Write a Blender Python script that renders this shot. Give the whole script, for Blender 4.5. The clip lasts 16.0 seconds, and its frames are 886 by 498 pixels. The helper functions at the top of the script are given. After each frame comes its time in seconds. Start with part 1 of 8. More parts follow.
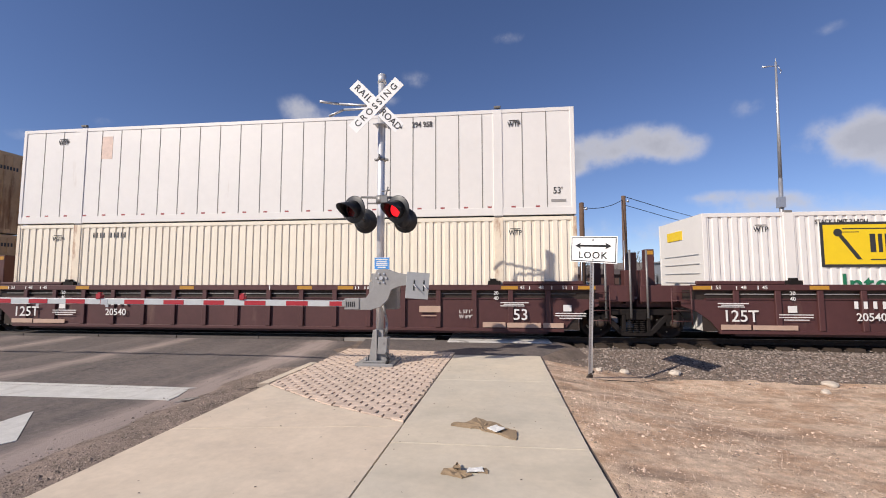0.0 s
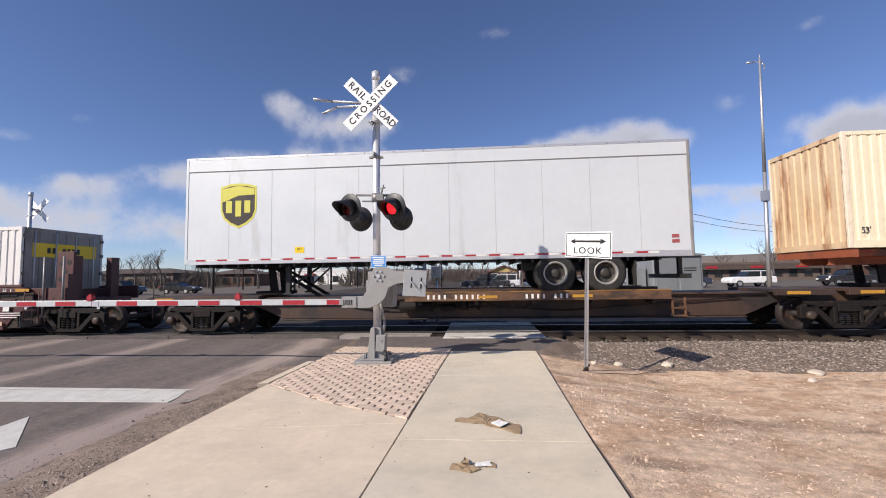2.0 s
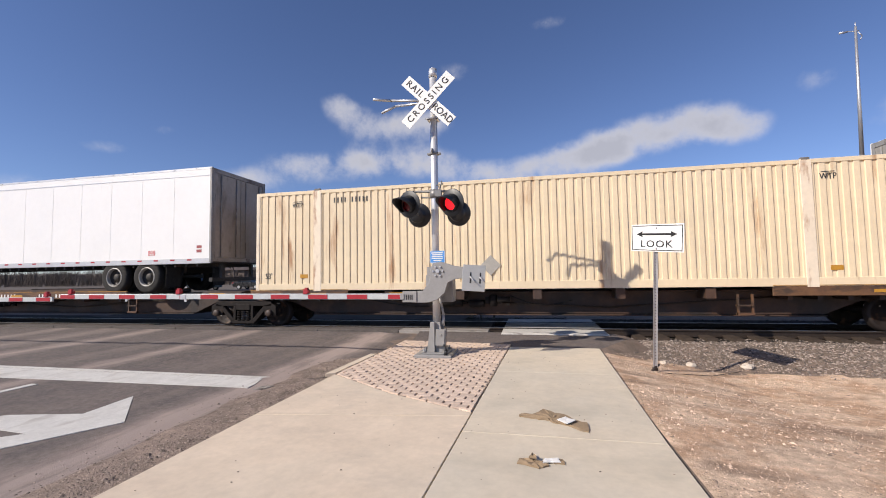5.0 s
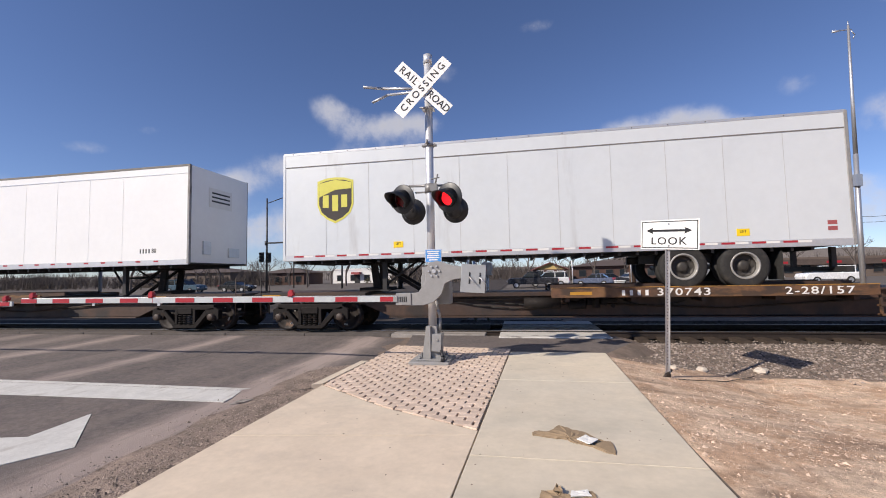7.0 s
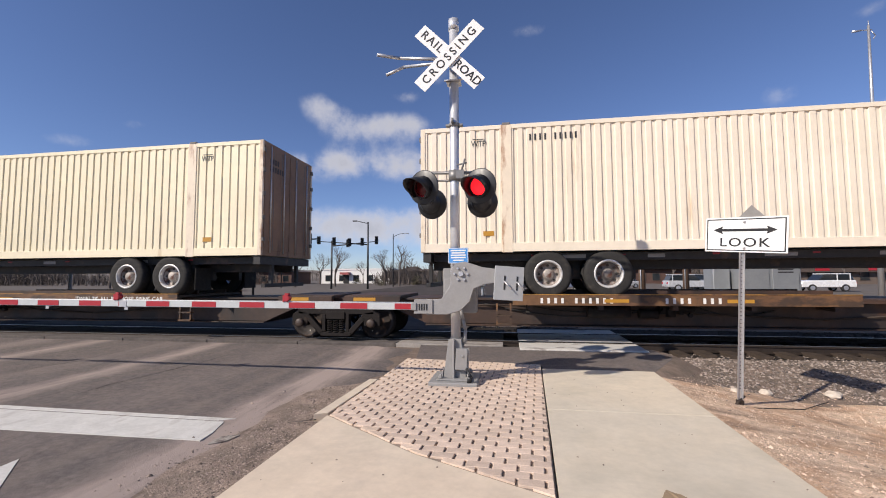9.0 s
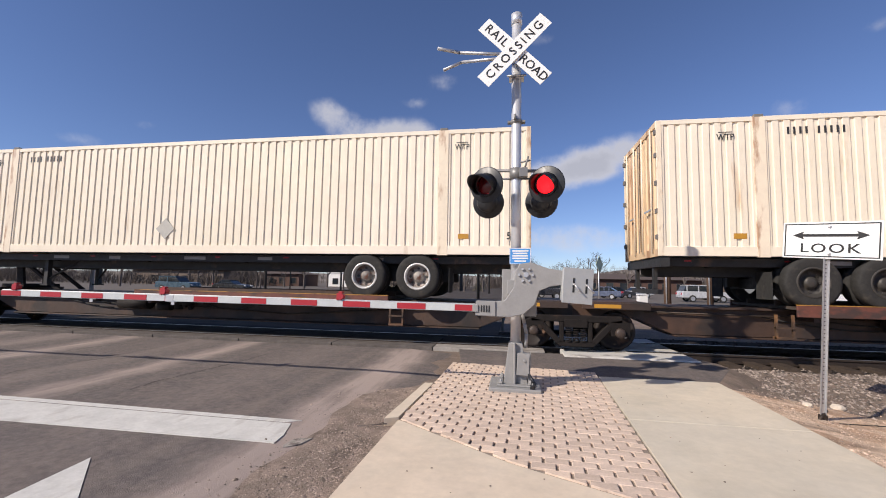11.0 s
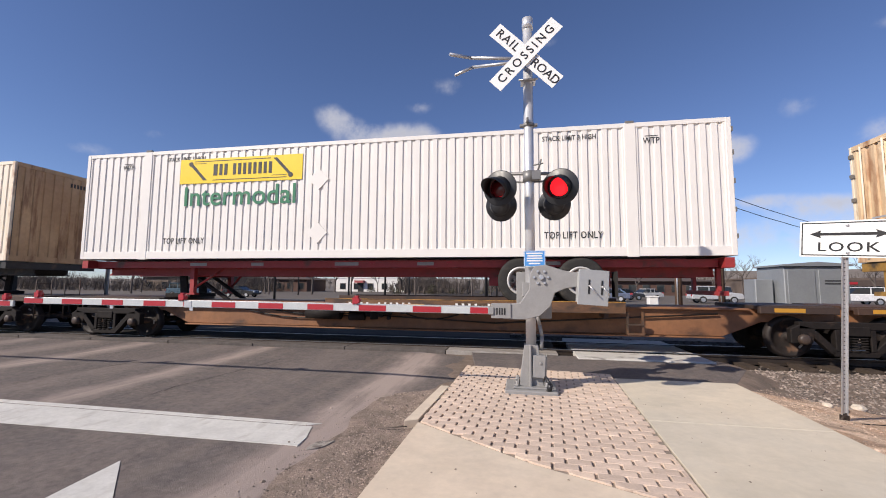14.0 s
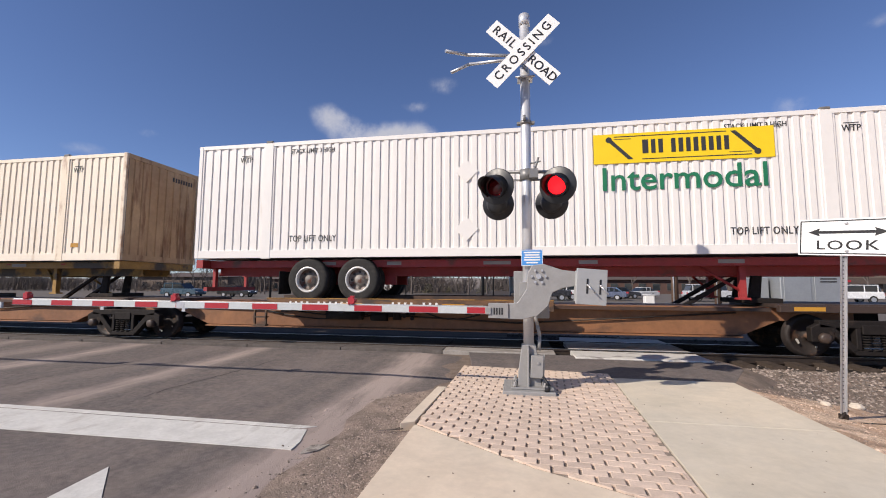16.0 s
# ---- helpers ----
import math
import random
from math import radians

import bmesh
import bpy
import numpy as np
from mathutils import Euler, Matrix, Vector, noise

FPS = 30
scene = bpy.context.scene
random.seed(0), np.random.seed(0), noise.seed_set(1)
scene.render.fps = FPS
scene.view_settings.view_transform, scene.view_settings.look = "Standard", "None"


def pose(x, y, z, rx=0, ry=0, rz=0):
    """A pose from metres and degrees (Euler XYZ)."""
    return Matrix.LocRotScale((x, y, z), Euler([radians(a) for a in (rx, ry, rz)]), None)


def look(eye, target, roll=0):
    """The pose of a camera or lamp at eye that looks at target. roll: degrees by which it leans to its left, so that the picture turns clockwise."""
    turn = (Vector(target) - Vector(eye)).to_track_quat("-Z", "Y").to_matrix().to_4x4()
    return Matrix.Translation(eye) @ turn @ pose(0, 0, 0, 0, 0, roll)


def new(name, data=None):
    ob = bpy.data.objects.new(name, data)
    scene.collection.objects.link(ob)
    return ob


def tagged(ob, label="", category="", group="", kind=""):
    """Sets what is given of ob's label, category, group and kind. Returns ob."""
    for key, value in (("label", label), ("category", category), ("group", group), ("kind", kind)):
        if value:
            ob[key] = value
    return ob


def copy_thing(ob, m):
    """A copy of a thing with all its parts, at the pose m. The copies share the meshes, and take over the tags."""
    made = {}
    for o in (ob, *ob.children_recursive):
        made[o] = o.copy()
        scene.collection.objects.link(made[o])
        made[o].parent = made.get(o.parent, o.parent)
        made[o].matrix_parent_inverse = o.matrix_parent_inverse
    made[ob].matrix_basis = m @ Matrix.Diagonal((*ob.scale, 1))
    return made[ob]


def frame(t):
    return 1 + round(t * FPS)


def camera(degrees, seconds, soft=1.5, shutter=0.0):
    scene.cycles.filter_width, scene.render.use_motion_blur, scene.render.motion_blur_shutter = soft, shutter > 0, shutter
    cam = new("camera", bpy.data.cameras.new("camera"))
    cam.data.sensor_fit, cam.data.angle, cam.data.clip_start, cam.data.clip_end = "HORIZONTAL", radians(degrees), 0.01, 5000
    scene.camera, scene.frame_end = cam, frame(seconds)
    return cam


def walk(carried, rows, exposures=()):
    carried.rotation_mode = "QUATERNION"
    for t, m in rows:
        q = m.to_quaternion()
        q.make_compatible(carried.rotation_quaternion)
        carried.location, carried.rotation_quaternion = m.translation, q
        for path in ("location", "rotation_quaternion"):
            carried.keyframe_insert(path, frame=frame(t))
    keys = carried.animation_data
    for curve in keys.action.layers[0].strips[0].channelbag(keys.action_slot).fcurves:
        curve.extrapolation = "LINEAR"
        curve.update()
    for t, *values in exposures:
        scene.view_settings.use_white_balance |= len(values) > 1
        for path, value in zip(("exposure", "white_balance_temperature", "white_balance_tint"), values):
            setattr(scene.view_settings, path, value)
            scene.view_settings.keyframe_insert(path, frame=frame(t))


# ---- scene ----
cam = camera(93.9, 16.0, soft=1.0)
PATH = [
    (0, (-0.387, 0.208, 1.527), (-0.6, 2.191, 1.678), -0.1),
    (0.5, (-0.383, 0.185, 1.546), (-0.588, 2.169, 1.69), -0.2),
    (1, (-0.365, 0.162, 1.542), (-0.553, 2.148, 1.684), -0.6),
    (1.5, (-0.403, 0.163, 1.54), (-0.572, 2.151, 1.677), -0.9),
    (2, (-0.518, 0.16, 1.548), (-0.679, 2.149, 1.679), -0.9),
    (2.5, (-0.605, 0.145, 1.539), (-0.784, 2.133, 1.671), -0.8),
    (3, (-0.582, 0.138, 1.552), (-0.818, 2.119, 1.68), -0.3),
    (3.5, (-0.57, 0.134, 1.532), (-0.885, 2.105, 1.662), -0.2),
    (4, (-0.586, 0.127, 1.525), (-0.977, 2.084, 1.652), -0.5),
    (6.5, (-0.749, 0.401, 1.506), (-1.171, 2.352, 1.619), -1.1),
    (7, (-0.847, 0.656, 1.5), (-1.212, 2.619, 1.626), -1.2),
    (7.5, (-0.951, 0.92, 1.517), (-1.26, 2.891, 1.651), -1.2),
    (8, (-1.197, 1.209, 1.524), (-1.47, 3.186, 1.656), -1.2),
    (8.5, (-1.405, 1.491, 1.519), (-1.682, 3.468, 1.65), -0.7),
    (9, (-1.612, 1.684, 1.532), (-1.923, 3.655, 1.665), -0.3),
    (9.5, (-1.917, 1.816, 1.509), (-2.27, 3.779, 1.653), 0.3),
    (9.7, (-2.01, 1.841, 1.488), (-2.375, 3.802, 1.64), 0.9),
    (12, (-2.56, 1.729, 1.444), (-2.882, 3.696, 1.61), 0.8),
    (12.5, (-2.533, 1.728, 1.441), (-2.88, 3.69, 1.613), 0.7),
    (13, (-2.529, 1.706, 1.441), (-2.891, 3.666, 1.616), 0.5),
    (13.5, (-2.533, 1.702, 1.443), (-2.903, 3.66, 1.619), 0.4),
    (14, (-2.552, 1.714, 1.44), (-2.915, 3.673, 1.619), 0.4),
    (14.5, (-2.504, 1.741, 1.446), (-2.875, 3.698, 1.624), 0.3),
    (15, (-2.554, 1.764, 1.44), (-2.91, 3.723, 1.621), 0.4),
    (15.5, (-2.524, 1.786, 1.444), (-2.885, 3.746, 1.621), 0.3),
    (16, (-2.566, 1.785, 1.448), (-2.912, 3.747, 1.623), 0.2),
]
walk(cam, [(t, look(eye, target, roll)) for t, eye, target, roll in PATH], exposures=[(0.0, 0.01, 6600, 15), (1.0, 0.08, 6600, 15), (2.0, 0.16, 6600, 15), (4.0, 0.14, 6600, 15), (7.0, 0.12, 6600, 15), (9.5, 0.12, 6600, 15), (12.0, 0.14, 6600, 15), (16.0, 0.13, 6600, 15)])


# ---------- world and light ----------
SUN_DIR = Vector((1.09, 0.95, -1.0)).normalized()   # the way the sunlight travels
ELEV = math.asin(-SUN_DIR.z)
AZIM = math.atan2(-SUN_DIR.x, -SUN_DIR.y)           # from +y towards +x


def build_world():
    w = bpy.data.worlds.new("sky")
    scene.world = w
    w.use_nodes = True
    nt = w.node_tree
    nt.nodes.clear()
    N = nt.nodes.new
    out = N("ShaderNodeOutputWorld")
    bg = N("ShaderNodeBackground")
    sky = N("ShaderNodeTexSky")
    sky.sky_type = "NISHITA"
    sky.sun_disc = False
    sky.sun_elevation = ELEV
    sky.sun_rotation = AZIM
    sky.altitude = 1600
    sky.dust_density = 0.6
    sky.ozone_density = 2.0
    co = N("ShaderNodeTexCoord")
    sep = N("ShaderNodeSeparateXYZ")
    nt.links.new(co.outputs["Generated"], sep.inputs[0])

    def math_node(op, a, b=None, clamp=False):
        m = N("ShaderNodeMath")
        m.operation = op
        m.use_clamp = clamp
        for i, v in enumerate((a, b)):
            if v is None:
                continue
            if isinstance(v, (int, float)):
                m.inputs[i].default_value = v
            else:
                nt.links.new(v, m.inputs[i])
        return m.outputs[0]

    # cloud layer: directions flattened on a plane overhead
    zz = math_node("ADD", math_node("MAXIMUM", sep.outputs[2], 0.0), 0.10)
    cx = math_node("DIVIDE", sep.outputs[0], zz)
    cy = math_node("DIVIDE", sep.outputs[1], zz)
    comb = N("ShaderNodeCombineXYZ")
    nt.links.new(cx, comb.inputs[0])
    nt.links.new(cy, comb.inputs[1])
    noi = N("ShaderNodeTexNoise")
    noi.inputs["Scale"].default_value = 1.15
    noi.inputs["Detail"].default_value = 7
    noi.inputs["Roughness"].default_value = 0.55
    noi.inputs["Distortion"].default_value = 0.15
    mp = N("ShaderNodeMapping")
    mp.inputs["Location"].default_value = (CLOUD_X, CLOUD_Y, 3.1)
    nt.links.new(comb.outputs[0], mp.inputs[0])
    nt.links.new(mp.outputs[0], noi.inputs["Vector"])
    # single clouds: azimuth and height (degrees), half width and half height, weight
    az = math_node("ARCTAN2", sep.outputs[0], sep.outputs[1])
    el = math_node("ARCSINE", sep.outputs[2])
    total = None
    for a, e, wa, we, k in CLOUDS:
        da = math_node("DIVIDE", math_node("SUBTRACT", az, radians(a)), radians(wa))
        de = math_node("DIVIDE", math_node("SUBTRACT", el, radians(e)), radians(we))
        d2 = math_node("ADD", math_node("MULTIPLY", da, da), math_node("MULTIPLY", de, de))
        g = math_node("MULTIPLY", math_node("EXPONENT", math_node("MULTIPLY", d2, -1.0)), k)
        total = g if total is None else math_node("ADD", total, g)
    fine = N("ShaderNodeTexNoise")
    fine.inputs["Scale"].default_value = 11.0
    fine.inputs["Detail"].default_value = 8
    fine.inputs["Roughness"].default_value = 0.6
    nt.links.new(co.outputs["Generated"], fine.inputs["Vector"])
    f = math_node("MULTIPLY", math_node("SUBTRACT", fine.outputs["Fac"], 0.5), 3.0)
    single = math_node("MULTIPLY", math_node("ADD", total, math_node("MULTIPLY", f, math_node("MINIMUM", total, 0.8))), 1.25)
    layer = math_node("MULTIPLY", math_node("SUBTRACT", noi.outputs["Fac"], 0.72), 1.2)
    dens = math_node("ADD", math_node("SUBTRACT", single, 0.38), math_node("MAXIMUM", layer, 0.0), )
    ramp = N("ShaderNodeMapRange")
    ramp.interpolation_type = "SMOOTHSTEP"
    ramp.inputs["From Min"].default_value = 0.0
    ramp.inputs["From Max"].default_value = 1.15
    ramp.inputs["To Max"].default_value = 0.86
    nt.links.new(dens, ramp.inputs["Value"])
    # undersides greyer: the thick part of the fine noise
    body = N("ShaderNodeMapRange")
    body.inputs["From Min"].default_value = 0.3
    body.inputs["From Max"].default_value = 1.5
    body.inputs["To Min"].default_value = 1.0
    body.inputs["To Max"].default_value = 0.70
    nt.links.new(dens, body.inputs["Value"])
    cl = N("ShaderNodeMix")
    cl.data_type = "RGBA"
    cl.blend_type = "MULTIPLY"
    cl.inputs["Factor"].default_value = 1.0
    cl.inputs["A"].default_value = CLOUD_COLOUR
    nt.links.new(body.outputs[0], cl.inputs["B"])
    hue = N("ShaderNodeMix")
    hue.data_type = "RGBA"
    hue.blend_type = "MULTIPLY"
    hue.inputs["Factor"].default_value = 1.0
    hue.inputs["B"].default_value = SKY_TINT
    nt.links.new(sky.outputs[0], hue.inputs["A"])
    mix = N("ShaderNodeMix")
    mix.data_type = "RGBA"
    nt.links.new(ramp.outputs[0], mix.inputs["Factor"])
    nt.links.new(hue.outputs["Result"], mix.inputs["A"])
    nt.links.new(cl.outputs["Result"], mix.inputs["B"])
    nt.links.new(mix.outputs["Result"], bg.inputs[0])
    bg.inputs[1].default_value = SKY_STRENGTH
    nt.links.new(bg.outputs[0], out.inputs[0])


SKY_STRENGTH = 0.095
SKY_TINT = (0.85, 0.93, 1.15, 1)
CLOUD_COLOUR = (6.9, 7.1, 7.6, 1)
CLOUD_X, CLOUD_Y = 4.3, 1.7
# azimuth, height, half widths, weight
CLOUDS = [(-25.6, 22.1, 3.0, 1.6, 0.82), (-21.5, 19.8, 4.8, 1.8, 0.88), (-14.5, 20.4, 4.8, 1.8, 0.88), (-14.2, 24.0, 2.6, 1.0, 0.55), (-10.2, 26.6, 3.2, 1.4, 0.60),
          (-31, 14.2, 4.6, 2.0, 1.0), (-22.5, 15.0, 4.4, 2.3, 1.1), (-14, 15.2, 4.4, 2.4, 1.1), (-5, 13.4, 5.0, 2.0, 1.05), (4, 14.0, 4.6, 2.3, 1.1), (9, 15.6, 4.2, 2.3, 1.1), (15, 16.6, 4.2, 2.2, 1.1),
          (21, 16.8, 3.6, 2.4, 1.1), (25, 15.6, 2.6, 1.8, 0.8), (-38, 11.8, 4.2, 1.7, 1.0), (-46, 10.2, 3.6, 1.4, 0.85), (-51.4, 14.0, 2.8, 0.9, 0.60), (-46, 16.8, 2.4, 0.9, 0.46),
          (31.4, 19.1, 2.4, 1.6, 0.60), (39.5, 14.0, 4.6, 2.6, 1.1), (46, 12.5, 6.5, 3.0, 1.1), (27, 9.6, 3.4, 0.9, 0.85), (33, 8.6, 4.4, 1.1, 0.85), (3, 31.0, 3.4, 1.0, 0.56), (38.5, 24.4, 2.2, 1.0, 0.46),
          (-45, 5.5, 18, 3.0, 0.62), (-30, 7.0, 12, 2.4, 0.55), (-12, 8.0, 12, 2.4, 0.60), (-5, 6.0, 26, 2.4, 0.75), (38, 5.5, 20, 2.4, 0.8), (-57, 8, 9, 2.4, 0.8),
          (60, 12, 8, 3, 0.8), (120, 10, 14, 2.5, 0.6), (-130, 12, 16, 2.5, 0.6), (-85, 10, 12, 2.5, 0.7)]
build_world()
sun_lamp = new("sun", bpy.data.lights.new("sun", "SUN"))
sun_lamp.data.energy = 5.0
sun_lamp.data.angle = radians(0.53)
sun_lamp.data.color = (1.0, 0.93, 0.80)
sun_lamp.rotation_euler = SUN_DIR.to_track_quat("-Z", "Y").to_euler()
sun_lamp.location = (-30, -25, 40)


# ---------- materials ----------
MATS = {}


def surface(name, colour, rough=0.6, metal=0.0, vary=0.12, scale=6.0, stain=None, stain_at=0.62, stain_scale=(1.2, 1.2, 1.2), bump=0.0,
            bump_scale=60.0, second=None, island=0.0, obj_vary=0.0, spec=0.5, emit=0.0, where="Object", soft=0.10, stain_k=1.0):
    """A painted, stony or metal surface: base colour, fine and coarse variation, stains in their own colour, relief."""
    if name in MATS:
        return MATS[name]
    m = bpy.data.materials.new(name)
    m.use_nodes = True
    nt = m.node_tree
    b = nt.nodes["Principled BSDF"]
    N, link = nt.nodes.new, nt.links.new
    co = N("ShaderNodeTexCoord").outputs[where]

    def noise_tex(sc, detail=5, vec=(1, 1, 1), shift=0.0):
        mp = N("ShaderNodeMapping")
        mp.inputs["Scale"].default_value = vec
        mp.inputs["Location"].default_value = (shift, shift * 0.7, shift * 1.3)
        link(co, mp.inputs[0])
        n = N("ShaderNodeTexNoise")
        n.inputs["Scale"].default_value = sc
        n.inputs["Detail"].default_value = detail
        n.inputs["Roughness"].default_value = 0.6
        link(mp.outputs[0], n.inputs["Vector"])
        return n.outputs["Fac"]

    def mixc(fac, a, c, mode="MIX"):
        x = N("ShaderNodeMix")
        x.data_type = "RGBA"
        x.blend_type = mode
        for key, v in (("Factor", fac), ("A", a), ("B", c)):
            if isinstance(v, (int, float)):
                x.inputs[key].default_value = v
            elif isinstance(v, tuple):
                x.inputs[key].default_value = (*v[:3], 1)
            else:
                link(v, x.inputs[key])
        return x.outputs["Result"]

    def remap(v, a, c, lo, hi):
        r = N("ShaderNodeMapRange")
        r.inputs[1].default_value, r.inputs[2].default_value, r.inputs[3].default_value, r.inputs[4].default_value = a, c, lo, hi
        link(v, r.inputs[0])
        return r.outputs[0]

    col = colour
    if second:
        col = mixc(remap(noise_tex(scale * 0.23, 4, shift=5.0), 0.42, 0.58, 0, 1), col, second)
    g = remap(noise_tex(scale, 6), 0.25, 0.75, 1 - vary, 1 + vary)
    col = mixc(1.0, col, g, "MULTIPLY")
    g2 = remap(noise_tex(scale * 7, 3, shift=2.0), 0.25, 0.75, 1 - vary * 0.7, 1 + vary * 0.7)
    col = mixc(1.0, col, g2, "MULTIPLY")
    if island or obj_vary:
        rnd = N("ShaderNodeNewGeometry").outputs["Random Per Island"] if island else N("ShaderNodeObjectInfo").outputs["Random"]
        k = island or obj_vary
        col = mixc(1.0, col, remap(rnd, 0, 1, 1 - k, 1 + k), "MULTIPLY")
    ro = remap(noise_tex(scale * 2, 4, shift=9.0), 0.3, 0.7, max(0.03, rough - 0.08), min(1, rough + 0.08))
    if stain:
        s = remap(noise_tex(1.0, 7, stain_scale, 3.0), stain_at, stain_at + soft, 0, stain_k)
        col = mixc(s, col, stain)
    if isinstance(col, tuple):
        b.inputs["Base Color"].default_value = (*col, 1)
    else:
        link(col, b.inputs["Base Color"])
    link(ro, b.inputs["Roughness"])
    b.inputs["Metallic"].default_value = metal
    b.inputs["Specular IOR Level"].default_value = spec
    if bump:
        bp = N("ShaderNodeBump")
        bp.inputs["Strength"].default_value = 0.7
        bp.inputs["Distance"].default_value = bump
        link(noise_tex(bump_scale, 5), bp.inputs["Height"])
        link(bp.outputs[0], b.inputs["Normal"])
    if emit:
        b.inputs["Emission Color"].default_value = (*colour, 1)
        b.inputs["Emission Strength"].default_value = emit
    MATS[name] = m
    return m


def glass(name, tint=(0.02, 0.025, 0.03)):
    if name not in MATS:
        m = bpy.data.materials.new(name)
        m.use_nodes = True
        b = m.node_tree.nodes["Principled BSDF"]
        b.inputs["Base Color"].default_value = (*tint, 1)
        b.inputs["Roughness"].default_value = 0.06
        b.inputs["Specular IOR Level"].default_value = 0.8
        MATS[name] = m
    return MATS[name]


ASPHALT = surface("asphalt", (0.122, 0.105, 0.099), 0.9, spec=0.3, vary=0.30, scale=15.0, second=(0.142, 0.119, 0.109), stain=(0.24, 0.195, 0.168), stain_at=0.55,
                  stain_scale=(1.6, 0.10, 1), bump=0.009, bump_scale=110, stain_k=0.35, soft=0.16)
WALK_CONCRETE = surface("greyer_concrete", (0.585, 0.51, 0.40), 0.85, vary=0.08, scale=2.0, second=(0.53, 0.475, 0.385), stain=(0.34, 0.315, 0.25), stain_at=0.53, stain_scale=(0.9, 1.5, 1),
                   bump=0.002, bump_scale=160, stain_k=0.42, soft=0.2)
CONCRETE = surface("concrete", (0.62, 0.515, 0.40), 0.85, vary=0.09, scale=2.0, second=(0.58, 0.495, 0.39), stain=(0.36, 0.30, 0.25), stain_at=0.54, stain_scale=(0.8, 1.7, 1),
                   bump=0.002, bump_scale=160, stain_k=0.42, soft=0.2)
PAVER = surface("paver_brick", (0.62, 0.485, 0.38), 0.85, vary=0.14, scale=9.0, bump=0.003, bump_scale=90, obj_vary=0.12, second=(0.56, 0.44, 0.355))
PAVER_BED = surface("paver_joint_sand", (0.25, 0.20, 0.16), 0.95, vary=0.25, scale=20, bump=0.004)
SHOULDER = surface("crumbled_shoulder", (0.215, 0.165, 0.132), 0.95, vary=0.35, scale=7, second=(0.27, 0.205, 0.165), stain=(0.12, 0.09, 0.07), stain_at=0.55, stain_scale=(3, 2, 1), bump=0.02, bump_scale=60)
DIRT = surface("dirt", (0.47, 0.315, 0.212), 0.95, spec=0.2, vary=0.38, scale=9.0, second=(0.60, 0.45, 0.33), stain=(0.20, 0.14, 0.105), stain_at=0.54, stain_scale=(0.55, 2.2, 1), bump=0.016,
               bump_scale=55, stain_k=0.7, soft=0.15)
GRAVEL_DIRT = surface("gravelly_dirt", (0.150, 0.115, 0.090), 0.95, vary=0.3, scale=6, second=(0.19, 0.14, 0.11), bump=0.02, bump_scale=70)
LINE_WORN = surface("worn_road_paint", (0.30, 0.27, 0.24), 0.85, vary=0.25, scale=14, stain=(0.14, 0.115, 0.10), stain_at=0.48, stain_scale=(9, 9, 1))
# Track-bed colour with the passing train's shade put into it.
SHADED_BED = surface("train_shaded_ballast", (0.030, 0.025, 0.022), 0.95, spec=0.1, vary=0.3, scale=8, bump=0.02, bump_scale=50)
STONE = surface("ballast_stone", (0.20, 0.163, 0.138), 0.9, vary=0.25, scale=20, island=0.8)
PEBBLE = surface("pebble", (0.42, 0.31, 0.235), 0.9, vary=0.2, scale=8, island=0.65)
ROCK = surface("pale_rock", (0.55, 0.48, 0.40), 0.9, vary=0.15, scale=12, bump=0.01, bump_scale=30)
LINE_WHITE = surface("road_paint_white", (0.55, 0.54, 0.51), 0.7, vary=0.12, scale=4, stain=(0.34, 0.31, 0.28), stain_at=0.56, stain_scale=(3.5, 1.2, 1), bump=0.003, bump_scale=140, stain_k=0.6)
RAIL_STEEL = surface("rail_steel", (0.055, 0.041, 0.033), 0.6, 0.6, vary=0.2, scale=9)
RAIL_HEAD = surface("rail_head", (0.34, 0.33, 0.32), 0.42, 1.0, vary=0.05)
TIE_WOOD = surface("tie_wood", (0.062, 0.047, 0.037), 0.95, spec=0.15, vary=0.3, scale=5, bump=0.006, bump_scale=40)
# Base colour darkened to stand for the shade beneath the train.
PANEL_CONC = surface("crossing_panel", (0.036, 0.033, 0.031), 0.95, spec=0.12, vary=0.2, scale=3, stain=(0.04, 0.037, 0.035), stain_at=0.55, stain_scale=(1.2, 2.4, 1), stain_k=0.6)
GALV = surface("galvanised_steel", (0.55, 0.55, 0.56), 0.42, 0.75, vary=0.08, scale=12)
POLE_PAINT = surface("aluminium_pole", (0.66, 0.665, 0.68), 0.38, 0.55, vary=0.07, scale=5, stain=(0.42, 0.43, 0.45), stain_at=0.6, stain_scale=(4, 4, 1.2), stain_k=0.6)
GREY_CAST = surface("grey_painted_casting", (0.27, 0.265, 0.26), 0.5, 0.1, vary=0.09, scale=9, stain=(0.20, 0.19, 0.18), stain_at=0.63, stain_scale=(5, 5, 2), stain_k=0.6, bump=0.001)
PLATE_GREY = surface("grey_plate", (0.42, 0.43, 0.43), 0.45, 0.3, vary=0.06, scale=8)
BLACK_PAINT = surface("black_paint", (0.018, 0.019, 0.022), 0.42, vary=0.2, scale=10)
SIGN_WHITE = surface("sign_white", (0.80, 0.80, 0.79), 0.45, vary=0.03, scale=4)
SIGN_BLACK = surface("sign_black", (0.012, 0.012, 0.013), 0.5)
SIGN_BLUE = surface("sign_blue", (0.05, 0.25, 0.62), 0.45, vary=0.05)
RED_PAINT = surface("red_reflective", (0.36, 0.018, 0.028), 0.45, vary=0.08, scale=8)
ARM_WHITE = surface("arm_white", (0.47, 0.495, 0.50), 0.45, vary=0.09, scale=6, stain=(0.42, 0.41, 0.39), stain_at=0.6, stain_scale=(3, 3, 3), stain_k=0.6)
